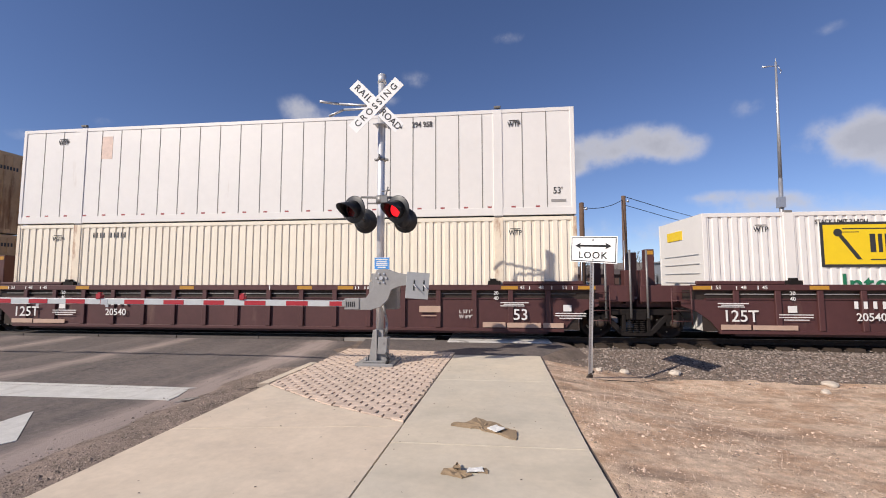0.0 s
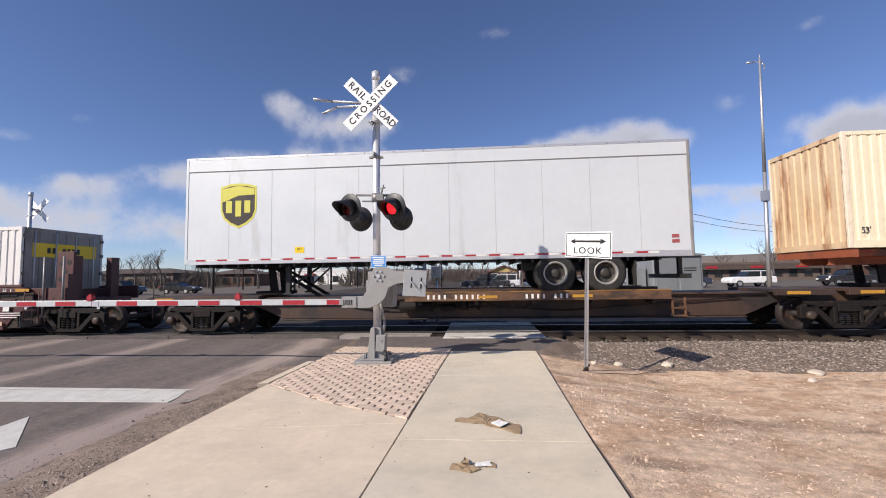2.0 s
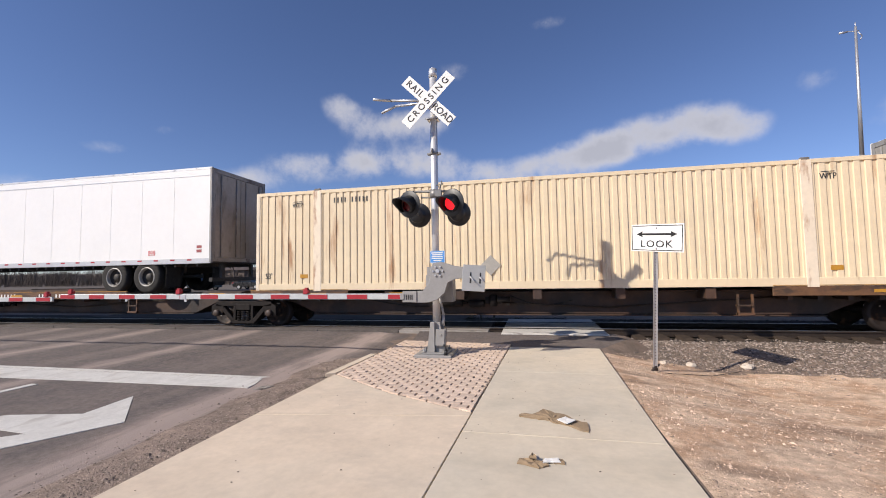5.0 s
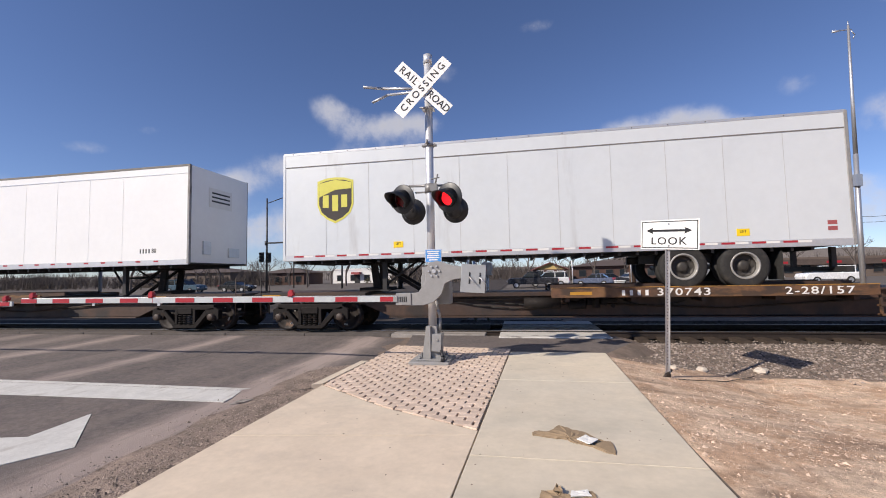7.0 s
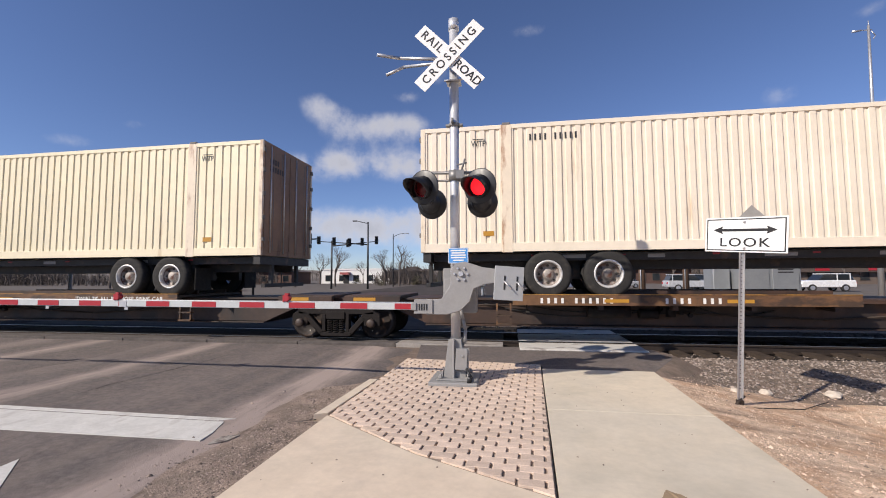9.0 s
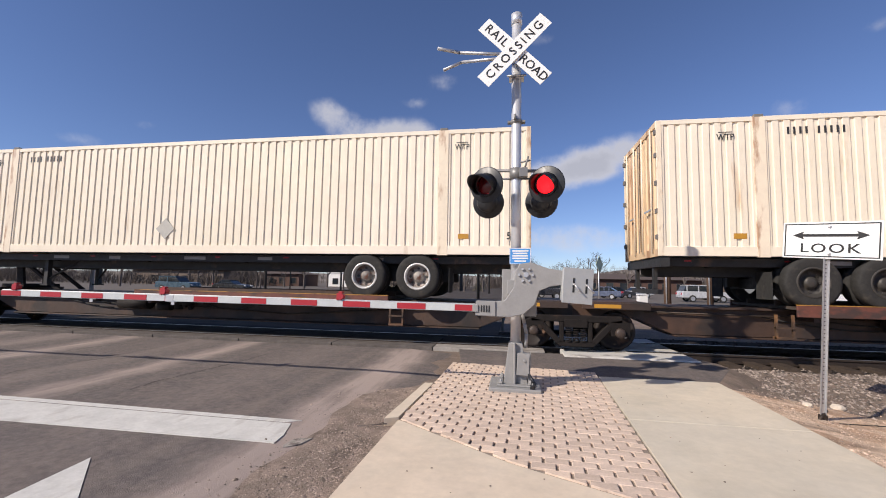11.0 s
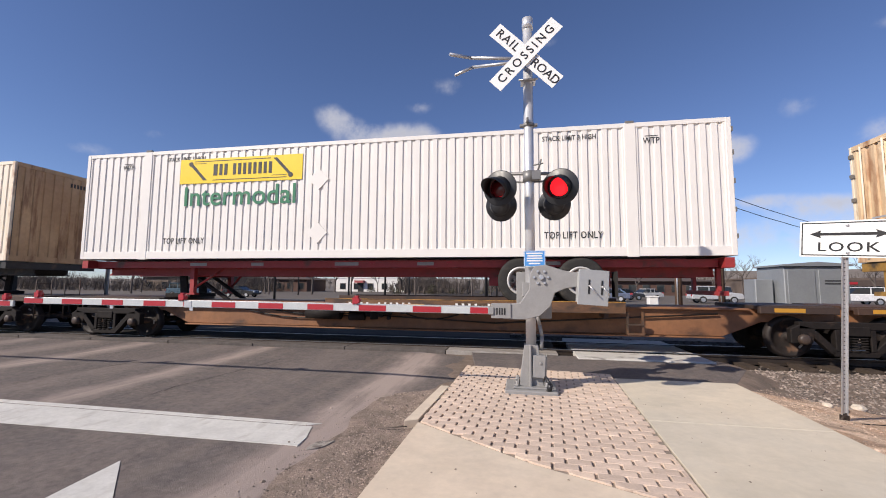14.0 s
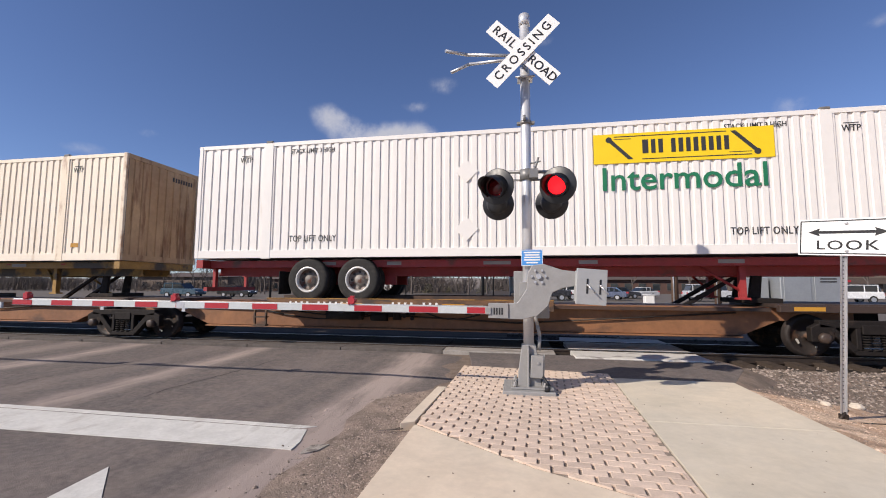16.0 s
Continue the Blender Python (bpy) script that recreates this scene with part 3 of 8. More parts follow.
def road_sheet():
    ys = [y for y in grid_lines(-60, 400, -2, 11.0, 0.25) if y <= 10.98]
    ob = sheet("road", [ROAD_L + i * (ROAD_R - ROAD_L) / 48 + (0.0) for i in range(49)], ys, road_height, [ROAD_ASPHALT])
    # ragged right edge
    for v in ob.data.vertices:
        if v.co.x > ROAD_R - 0.05:
            v.co.x += 0.10 * noise.noise((0, v.co.y * 0.9, 0)) + 0.05 * noise.noise((0, v.co.y * 4, 0)) + (0.80 if v.co.y > 8.0 else 0.80 * max(0, (v.co.y - 7.2) / 0.8))
            v.co.z = ROAD_Z - 0.035
    tagged(ob, "worn grey asphalt road with pale dusty wheel tracks", "road", kind="structure")
    far = sheet("road", [ROAD_L + i * (ROAD_R + 1.5 - ROAD_L) / 12 for i in range(13)], [13.68, 14.2, 15, 17, 20, 26, 34, 48, 70, 100, 200, 420], road_height, [FAR_ASPHALT])
    tagged(far, "worn grey asphalt road beyond the crossing", "road", kind="structure")
    cross = sheet("road", [-160, -120, -80, -40, -20, -5, 10, 40, 80, 140], [33, 36, 40, 44], lambda x, y: -0.10, [FAR_LOT])
    tagged(cross, "cross street behind the railway", "road", kind="structure")


road_sheet()


# ---------- pavement ----------
def slab(name, outline, z0, z1, material, parent, label=""):
    bm = bmesh.new()
    lo = [bm.verts.new((x, y, z0)) for x, y in outline]
    hi = [bm.verts.new((x, y, z1)) for x, y in outline]
    bm.faces.new(hi)
    n = len(outline)
    for i in range(n):
        j = (i + 1) % n
        bm.faces.new((lo[i], lo[j], hi[j], hi[i]))
    return part(name, bm, material, parent, label, bevel=0.003)


WALK_L, WALK_J, WALK_R = -3.66, -1.32, 0.53


def joint_x(y):
    """The joint between the two walks runs a little askew."""
    return -1.365 + 0.049 * (y - 3.3)


def edge_x(y):
    return max(0.50, 0.49 + 0.03 * (y - 3.4))


pavement = thing("pavement", "pale tan concrete pavement slabs with narrow joints", "pavement", kind="structure")
g = 0.006
# the through walk, slab by slab
cuts = [-8.0, -5.8, -3.55, -1.3, 0.95, 2.55, 4.18, 6.7, 8.85]
for a, b in zip(cuts, cuts[1:]):
    slab("slab", [(joint_x(a) + g, a + g), (edge_x(a), a + g), (edge_x(b), b - g), (joint_x(b) + g, b - g)], -0.14, 0.0, WALK_CONCRETE, pavement)
for a, b in ((-8.0, -5.8), (-5.8, -3.55), (-3.55, -1.3), (-1.3, 0.95), ):
    slab("slab", [(WALK_L, a + g), (joint_x(a) - g, a + g), (joint_x(b) - g, b - g), (WALK_L, b - g)], -0.14, 0.0, CONCRETE, pavement)
slab("slab", [(WALK_L, 0.95 + g), (joint_x(0.95) - g, 0.95 + g), (joint_x(4.61) - g, 4.612), (WALK_L, 4.285)], -0.14, 0.0, CONCRETE, pavement)
slab("slab", [(WALK_L, 4.297), (joint_x(4.624) - g, 4.624), (joint_x(4.72) - g, 4.72), (-2.45, 5.30), (WALK_L + 0.03, 6.14)], -0.14, 0.0, CONCRETE, pavement)
# asphalt ramp between walk and track, and the low kerb beside the bricks
slab("ramp", [(-3.35, 9.35), (-1.08, 9.15), (-1.07, 8.87), (0.68, 8.86), (1.35, 10.0), (1.3, 10.98), (-3.6, 10.98)], -0.16, -0.012, ASPHALT, pavement, "dark asphalt ramp up to the track")
def ramp_skirt(bm):
    inner = [(0.62, 8.87), (0.68, 8.86), (1.35, 10.0), (1.3, 10.98)]
    outer = [(0.70, 8.62), (1.0, 8.72), (1.85, 9.95), (1.9, 10.98)]
    for z0, z1 in ((-0.014, -0.19),):
        a = [bm.verts.new((x, y, z0)) for x, y in inner]
        m = [bm.verts.new(((x + u) / 2, (y + v) / 2, -0.075)) for (x, y), (u, v) in zip(inner, outer)]
        b = [bm.verts.new((u, v, z1)) for u, v in outer]
        for p, q in ((a, m), (m, b)):
            for k in range(3):
                bm.faces.new((p[k], p[k + 1], q[k + 1], q[k])).smooth = True


part("ramp_skirt", ramp_skirt, GRAVEL_DIRT, pavement, "gravelly slope beside the ramp")
slab("kerb", [(WALK_L - 0.12, 6.12), (WALK_L + 0.02, 6.20), (WALK_L + 0.10, 7.75), (WALK_L - 0.03, 7.75)], -0.12, 0.010, CONCRETE, pavement, "broken pale kerb stub")
slab("bed", [(WALK_L + 0.04, 6.16), (-2.45, 5.31), (joint_x(4.74) - g, 4.74), (joint_x(9.14) - g, 9.14), (-3.52, 9.42)], -0.14, -0.010, PAVER_BED, pavement, "sand bed under the paving bricks")

# road markings
marks = thing("road_marking", "worn white stop line and turn arrow on asphalt", "road marking", kind="structure")


def paint(pts, z=ROAD_Z + 0.006):
    bm = bmesh.new()
    top = [bm.verts.new((x, y, z)) for x, y in pts]
    low = [bm.verts.new((x, y, z - 0.03)) for x, y in pts]
    bm.faces.new(top)
    for i in range(len(pts)):
        j = (i + 1) % len(pts)
        bm.faces.new((low[i], low[j], top[j], top[i]))
    return bm


part("stop_line", paint([(-11.6, 5.30), (-4.60, 5.40), (-4.62, 5.60), (-4.72, 5.91), (-8.0, 5.93), (-11.6, 5.93)]), LINE_WHITE, marks)
part("stop_line", paint([(-11.6, 5.965), (-8.0, 5.96), (-4.80, 5.94), (-4.66, 6.02), (-8.0, 6.06), (-11.6, 6.07)]), LINE_WHITE, marks)
part("arrow", paint([(-5.88, 4.80), (-5.03, 3.95), (-5.30, 3.52), (-5.49, 3.22), (-6.02, 2.45), (-6.05, 3.25), (-5.73, 3.50), (-6.3, 3.55), (-6.95, 3.2), (-7.05, 2.2), (-7.3, 2.2), (-7.25, 3.5), (-6.65, 3.92), (-5.80, 4.10)]), LINE_WHITE, marks)
part("lane_line", paint([(-11.6, 1.0), (-11.45, 1.0), (-11.45, 5.2), (-11.6, 5.2)]), LINE_WHITE, marks)
part("lane_line", paint([(-8.1, 1.2), (-7.98, 1.2), (-7.98, 5.1), (-8.1, 5.1)]), LINE_WHITE, marks)

part("paint_chip", paint([(-4.49, 5.37), (-4.38, 5.48), (-4.34, 5.64), (-4.40, 5.63), (-4.50, 5.58), (-4.53, 5.44)], ROAD_Z - 0.016), LINE_WORN, marks, "loose worn chip of the stop line")
CRACK = surface("crack_shadow", (0.045, 0.037, 0.032), 0.95, vary=0.2)


def crack(bm, way, w):
    rc = random.Random(31)
    for (ax, ay), (bx, by) in zip(way, way[1:]):
        n = max(2, int(math.hypot(bx - ax, by - ay) / 0.22))
        for k in range(n):
            if rc.random() < 0.12:
                continue
            p, q = k / n, (k + 1) / n
            x0, y0, x1, y1 = ax + (bx - ax) * p, ay + (by - ay) * p, ax + (bx - ax) * q, ay + (by - ay) * q
            j0, j1, ww = rc.uniform(-0.02, 0.02), rc.uniform(-0.02, 0.02), w * rc.uniform(0.5, 1.2)
            bm.faces.new([bm.verts.new(v) for v in ((x0 + j0, y0, ROAD_Z + 0.004), (x0 + j0 + ww, y0, ROAD_Z + 0.004), (x1 + j1 + ww, y1, ROAD_Z + 0.004), (x1 + j1, y1, ROAD_Z + 0.004))])


part("crack", lambda bm: crack(bm, [(-7.43, 6.2), (-7.52, 7.1), (-7.43, 7.8), (-7.36, 8.7), (-7.30, 9.5)], 0.022), CRACK, marks, "fine crack in the asphalt")
part("crack", lambda bm: crack(bm, [(-9.9, 6.3), (-10.1, 7.4), (-9.8, 8.6)], 0.018), CRACK, marks, "fine crack in the asphalt")

# ---------- track ----------
RAIL_Y = (11.58, 13.015)
track = thing("track", "single railway track on dark timber ties", "track", kind="structure")


def rail_mesh(bm, y, head):
    xs = (-160, 160)
    pts = [(-0.036, 0.0), (0.036, 0.0), (0.036, -0.035), (0.01, -0.05), (0.01, -0.14), (0.07, -0.155), (0.07, -0.17), (-0.07, -0.17), (-0.07, -0.155), (-0.01, -0.14), (-0.01, -0.05), (-0.036, -0.035)]
    if head:
        pts = [(-0.034, 0.004), (0.034, 0.004), (0.034, -0.001), (-0.034, -0.001)]
    a = [bm.verts.new((xs[0], y + p[0], 0.03 + p[1])) for p in pts]
    b = [bm.verts.new((xs[1], y + p[0], 0.03 + p[1])) for p in pts]
    bm.faces.new(a)
    bm.faces.new(b[::-1])
    for i in range(len(pts)):
        j = (i + 1) % len(pts)
        bm.faces.new((a[i], a[j], b[j], b[i]))


for ry in RAIL_Y:
    rail = part("rail", lambda bm: rail_mesh(bm, ry, False), RAIL_STEEL, track)
    part("running_surface", lambda bm: rail_mesh(bm, ry, True), RAIL_HEAD, rail, "bright worn rail head")
for i in range(-34, 70):
    x = 1.9 + i * 0.53
    if -19.0 < x < 1.5:
        continue
    part("tie", lambda bm: box(bm, -0.115, 0.115, -1.3, 1.3, -0.09, 0.09), TIE_WOOD, track, key="tie", at=pose(x, 12.3, -0.185, 0, 0, random.uniform(-1.5, 1.5)))
PALE_PANEL = surface("pale_walk_panel", (0.52, 0.50, 0.46), 0.85, vary=0.1, scale=3, stain=(0.14, 0.12, 0.11), stain_at=0.57, stain_scale=(1.4, 3.0, 1), stain_k=0.8)
EDGE_PANEL = surface("worn_edge_panel", (0.115, 0.101, 0.093), 0.9, spec=0.2, vary=0.25, scale=4, stain=(0.06, 0.053, 0.049), stain_at=0.55, stain_scale=(1.2, 3, 1), stain_k=0.6)
EDGE_PALE = surface("pale_edge_panel", (0.30, 0.275, 0.25), 0.9, spec=0.2, vary=0.2, scale=4, stain=(0.12, 0.10, 0.09), stain_at=0.55, stain_scale=(1.2, 3, 1), stain_k=0.6)
# concrete crossing panels along the rails: road and walk
for (x0, x1) in ((-18.6, -16.2), (-16.2, -13.8), (-13.8, -11.4), (-11.4, -9.0), (-9.0, -6.6), (-6.6, -4.2), (-4.2, -1.75)):
    part("crossing_panel", lambda bm: box(bm, x0 + 0.01, x1 - 0.01, 11.0, 11.50, -0.2, 0.012), EDGE_PALE if x1 > -2 else EDGE_PANEL, track, bevel=0.006)
    # Inner and far panels use the colour that holds the train's shade.
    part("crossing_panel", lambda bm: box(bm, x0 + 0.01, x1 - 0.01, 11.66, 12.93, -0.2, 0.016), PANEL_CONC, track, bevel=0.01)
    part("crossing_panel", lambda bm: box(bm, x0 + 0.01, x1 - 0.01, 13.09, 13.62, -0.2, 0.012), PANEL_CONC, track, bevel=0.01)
part("walk_panel", lambda bm: box(bm, -1.40, 1.15, 10.62, 11.50, -0.2, 0.016), PALE_PANEL, track, "pale concrete walk panel", bevel=0.01)
part("walk_panel", lambda bm: box(bm, -1.40, 1.15, 11.66, 12.93, -0.2, 0.018), PALE_PANEL, track, "pale concrete walk panel", bevel=0.01)
part("walk_panel", lambda bm: box(bm, -1.40, 1.15, 13.09, 13.9, -0.2, 0.016), PALE_PANEL, track, "pale concrete walk panel", bevel=0.01)


# ---------- crossing signal ----------
def rot_about(x, y, z, rz):
    return pose(x, y, z, 0, 0, rz)


def flasher(parent, x, y, z, yaw, tilt):
    """One red lamp: round background, housing, visor, rim and the lamp disc. Faces local -y. Returns the disc."""
    lamp = part("lamp_housing", lambda bm: lathe(bm, [(0, 0.20), (0.12, 0.20), (0.16, 0.12), (0.165, 0.0), (0.165, -0.01)], pose(0, 0, 0, 90, 0, 0) @ pose(0, 0, 0, 180), 24), BLACK_PAINT, parent, key="lamp_housing",
                at=pose(x, y, z, tilt, 0, yaw))

    def disc(bm):
        m = pose(0, 0.03, 0, 90)
        lathe(bm, [(0, 0.006), (0.245, 0.006), (0.255, 0.0), (0.245, -0.006), (0, -0.006)], m, 36)
    part("background_disc", disc, BLACK_PAINT, lamp, key="lamp_back")

    def visor(bm):
        # an open hood: a part of a tube, longer above than below
        seg, r = 28, 0.163
        rows = []
        for i in range(seg + 1):
            a = radians(-52 + i * 284 / seg)
            c, s = math.cos(a), math.sin(a)
            ln = 0.13 + 0.25 * max(0.0, (s + 0.35) / 1.35)
            drop = 0.07 * (ln / 0.38)
            rows.append([bm.verts.new((rr * c, yy, rr * s - dd)) for rr, yy, dd in ((r, 0, 0), (r, -ln, drop), (r - 0.006, -ln, drop), (r - 0.006, 0, 0))])
        for p, q in zip(rows, rows[1:]):
            for k in range(4):
                f = bm.faces.new((p[k], q[k], q[(k + 1) % 4], p[(k + 1) % 4]))
                f.smooth = k in (0, 2)
    part("visor", visor, BLACK_PAINT, lamp, "black hooded visor", key="visor")
    part("rim", lambda bm: lathe(bm, [(0.135, -0.015), (0.160, -0.015), (0.160, 0.012), (0.135, 0.012), (0.135, -0.015)], pose(0, 0, 0, 90), 28), BLACK_PAINT, lamp, key="lamp_rim")
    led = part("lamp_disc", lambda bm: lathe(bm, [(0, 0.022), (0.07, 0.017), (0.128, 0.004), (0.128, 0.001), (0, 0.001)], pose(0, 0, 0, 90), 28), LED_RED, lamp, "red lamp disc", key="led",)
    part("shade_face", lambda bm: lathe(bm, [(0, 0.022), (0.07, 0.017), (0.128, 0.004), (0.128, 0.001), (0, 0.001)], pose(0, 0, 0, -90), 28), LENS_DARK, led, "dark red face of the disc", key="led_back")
    return led


def crossing_signal(at, label, full=True):
    t = thing("crossing_signal", label, "crossing signal", at=at)
    part("pole", lambda bm: (tube(bm, (0, 0, 0.35), (0, 0, 5.40), 0.072, 20), tube(bm, (0, 0, 5.36), (0, 0, 5.53), 0.082, 20), tube(bm, (0, 0, 5.53), (0, 0, 5.545), 0.082, 20, 0.06)), POLE_PAINT, t, key="sig_pole")
    part("base_plate", lambda bm: box(bm, -0.36, 0.34, -0.36, 0.36, -0.02, 0.05), GREY_CAST, t, key="sig_base", bevel=0.012)

    def pedestal(bm):
        for q in (-1, 1):
            prism(bm, [(-0.17, 0.05), (0.17, 0.05), (0.095, 0.62), (-0.095, 0.62)], q * 0.115 - 0.010, q * 0.115 + 0.010)
            box(bm, -0.19 if q < 0 else 0.172, -0.172 if q < 0 else 0.19, -0.14, 0.14, 0.05, 0.16)
        prism(bm, [(-0.035, 0.05), (0.0, 0.05), (0.0, 0.63), (-0.03, 0.63)], -0.19, -0.126)
        tube(bm, (0, 0, 0.05), (0, 0, 0.62), 0.09, 16)
        box(bm, -0.25, 0.25, -0.25, 0.25, 0.051, 0.075)
        for x, y in ((-0.2, -0.2), (0.2, -0.2), (-0.2, 0.2), (0.2, 0.2)):
            tube(bm, (x, y, 0.05), (x, y, 0.14), 0.018, 6)
            tube(bm, (x, y, 0.076), (x, y, 0.105), 0.034, 6)
    part("pedestal", pedestal, GREY_CAST, t, "grey cast pedestal with bolted feet", key="sig_ped", bevel=0.006)
    part("junction_box", lambda bm: (box(bm, 0.0, 0.17, -0.20, -0.05, 0.20, 0.50), box(bm, 0.172, 0.185, -0.19, -0.06, 0.19, 0.52), tube(bm, (0.10, -0.215, 0.40), (0.10, -0.20, 0.40), 0.022, 10)), GREY_CAST, t, "grey junction box on the pedestal", key="sig_jbox", at=pose(0.0, 0.0, 0.0, 0, 3, 0), bevel=0.008)
    part("ground_lug", lambda bm: (tube(bm, (0.22, -0.30, 0.05), (0.24, -0.32, 0.14), 0.035, 8), tube(bm, (0.24, -0.32, 0.14), (0.18, -0.22, 0.22), 0.02, 8)), BLACK_PAINT, t, key="sig_lug")

    def conduit(bm):
        pts = [(0.14, -0.05, 0.55), (0.15, -0.06, 0.75), (0.12, -0.07, 0.9), (0.08, -0.08, 1.08)]
        for a, b in zip(pts, pts[1:]):
            tube(bm, a, b, 0.024, 10)
    part("conduit", conduit, GREY_CAST, t, key="sig_conduit")
    # crossbuck
    for k, (words, ang) in enumerate((("RAIL ROAD", -45), ("CROSSING", 45))):
        yy = -0.27 - 0.028 * k
        blade = part("crossbuck_blade", lambda bm: box(bm, -0.63, 0.63, -0.004, 0.004, -0.1145, 0.1145), SIGN_WHITE, t, "white crossbuck blade with black letters", key="blade", at=pose(-0.035, yy, 4.80, 0, -ang, 0))
        if k == 0:
            lettering("letters", "RAIL", 0.125, SIGN_BLACK, blade, on_front(-0.36, -0.006, -0.002), spacing=1.22)
            lettering("letters", "ROAD", 0.125, SIGN_BLACK, blade, on_front(0.385, -0.006, -0.002), spacing=1.0)
        else:
            lettering("letters", "CROSSING", 0.125, SIGN_BLACK, blade, on_front(0.0, -0.006, -0.002), spacing=1.42, squeeze=0.96)
    part("crossbuck_bracket", lambda bm: (box(bm, -0.10, 0.10, -0.26, -0.07, 4.76, 4.84), box(bm, -0.11, 0.11, -0.085, 0.085, 4.50, 4.54), tube(bm, (-0.14, -0.1, 4.52), (0.14, -0.1, 4.52), 0.015, 8)), GALV, t, key="cb_bracket")
    if full:
        # two arms with bent tips high on the pole
        def arms(bm):
            for y0, z0, p in ((0.06, 4.93, [(-0.87, 0.01, 5.0), (-1.175, -0.2, 4.97)]), (0.12, 4.93, [(-0.87, 0.29, 5.0), (-1.16, 0.24, 4.86)])):
                prev = (0.0, y0, z0)
                box(bm, -0.05, 0.05, 0.0, y0 + 0.03, z0 - 0.03, z0 + 0.03)
                for q in p:
                    tube(bm, prev, q, 0.026, 8)
                    prev = q
        part("side_arm", arms, GALV, t, "galvanised bent arms near the top", key="sig_arms")
        part("clamp", lambda bm: (tube(bm, (0, 0, 3.82), (0, 0, 3.87), 0.088, 16), box(bm, -0.13, 0.13, -0.04, 0.04, 3.83, 3.86), tube(bm, (-0.02, -0.1, 3.85), (-0.02, -0.1, 3.93), 0.02, 8)), GALV_RAIL, t, key="sig_clamp")

    # flasher cross arm
    def bar(bm):
        tube(bm, (-0.40, 0.02, 3.13), (0.40, -0.02, 3.09), 0.024, 10)
        tube(bm, (-0.30, 0.10, 3.02), (0.30, 0.06, 3.00), 0.016, 8)
        tube(bm, (0, 0, 2.98), (0, 0, 3.14), 0.095, 16)
        box(bm, 0.04, 0.16, -0.18, -0.06, 2.98, 3.11)
        tube(bm, (0.12, -0.12, 3.11), (0.17, -0.14, 3.28), 0.014, 6)
        tube(bm, (0.05, -0.12, 3.20), (0.2, -0.14, 3.22), 0.012, 6)
        for sx in (-0.40, 0.40):
            tube(bm, (sx, 0.0, 3.11), (sx, 0.0, 2.74), 0.02, 8)
            tube(bm, (sx, -0.22, 2.80), (sx, 0.30, 2.70), 0.03, 8)
    part("cross_arm", bar, GALV_RAIL, t, "dull grey arm that carries the lamps", key="sig_bar")
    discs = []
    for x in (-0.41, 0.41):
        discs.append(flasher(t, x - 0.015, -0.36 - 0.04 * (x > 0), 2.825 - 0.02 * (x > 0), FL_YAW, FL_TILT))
        # the pair that faces the other way
        h = part("rear_lamp", lambda bm: lathe(bm, [(0, -0.20), (0.12, -0.20), (0.16, -0.12), (0.165, 0.0), (0.245, 0.0), (0.25, 0.008), (0.245, 0.014), (0.165, 0.014), (0.160, 0.26), (0.155, 0.26), (0.155, 0.05), (0, 0.05)], pose(0, 0, 0, -90), 28),
                 BLACK_PAINT, t, "black lamp that faces the far side", key="rear_lamp", at=pose(x - 0.02, 0.42, 2.72, 6, 0, FL_YAW + 14))
    return t, discs


FL_YAW, FL_TILT = -22.0, 5.0
signal, LAMPS = crossing_signal(pose(-2.4, 7.86, 0.0), "grey crossing signal with white crossbuck and red flashing lamps")
plate = part("notice_plate", lambda bm: box(bm, -0.15, 0.15, -0.004, 0.004, -0.115, 0.115), SIGN_BLUE, signal, "blue notice plate with white lines", at=pose(0.06, -0.12, 1.84, 0, 0, -4), bevel=0.003)
for i, (w, dz) in enumerate(((0.23, 0.075), (0.20, 0.04), (0.22, 0.005), (0.22, -0.03), (0.16, -0.07))):
    part("line_bar", lambda bm: box(bm, -w / 2, w / 2, -0.007, -0.0045, dz - 0.010, dz + 0.010), MARK_WHITE, plate)
part("edge", lambda bm: [box(bm, *q) for q in ((-0.147, 0.147, -0.006, -0.0045, 0.105, 0.112), (-0.147, 0.147, -0.006, -0.0045, -0.112, -0.105), (-0.147, -0.140, -0.006, -0.0045, -0.1045, 0.1045), (0.140, 0.147, -0.006, -0.0045, -0.1045, 0.1045))], MARK_WHITE, plate)

# gate mechanism, counterweight and arm
gate = thing("crossing_gate", "lowered crossing gate with red and white striped arm", "gate", at=pose(-2.4, 7.86, 0.0))


def mech(bm):
    prism(bm, [(-0.47, 1.00), (-0.16, 1.00), (0.02, 1.05), (0.16, 1.18), (0.22, 1.36), (0.36, 1.42), (0.62, 1.46), (0.62, 1.62), (0.34, 1.66), (0.10, 1.74), (-0.04, 1.72), (-0.10, 1.62), (-0.12, 1.40), (-0.24, 1.22), (-0.47, 1.20)], -0.27, -0.19, pose(0.09, -0.14, 0.0))


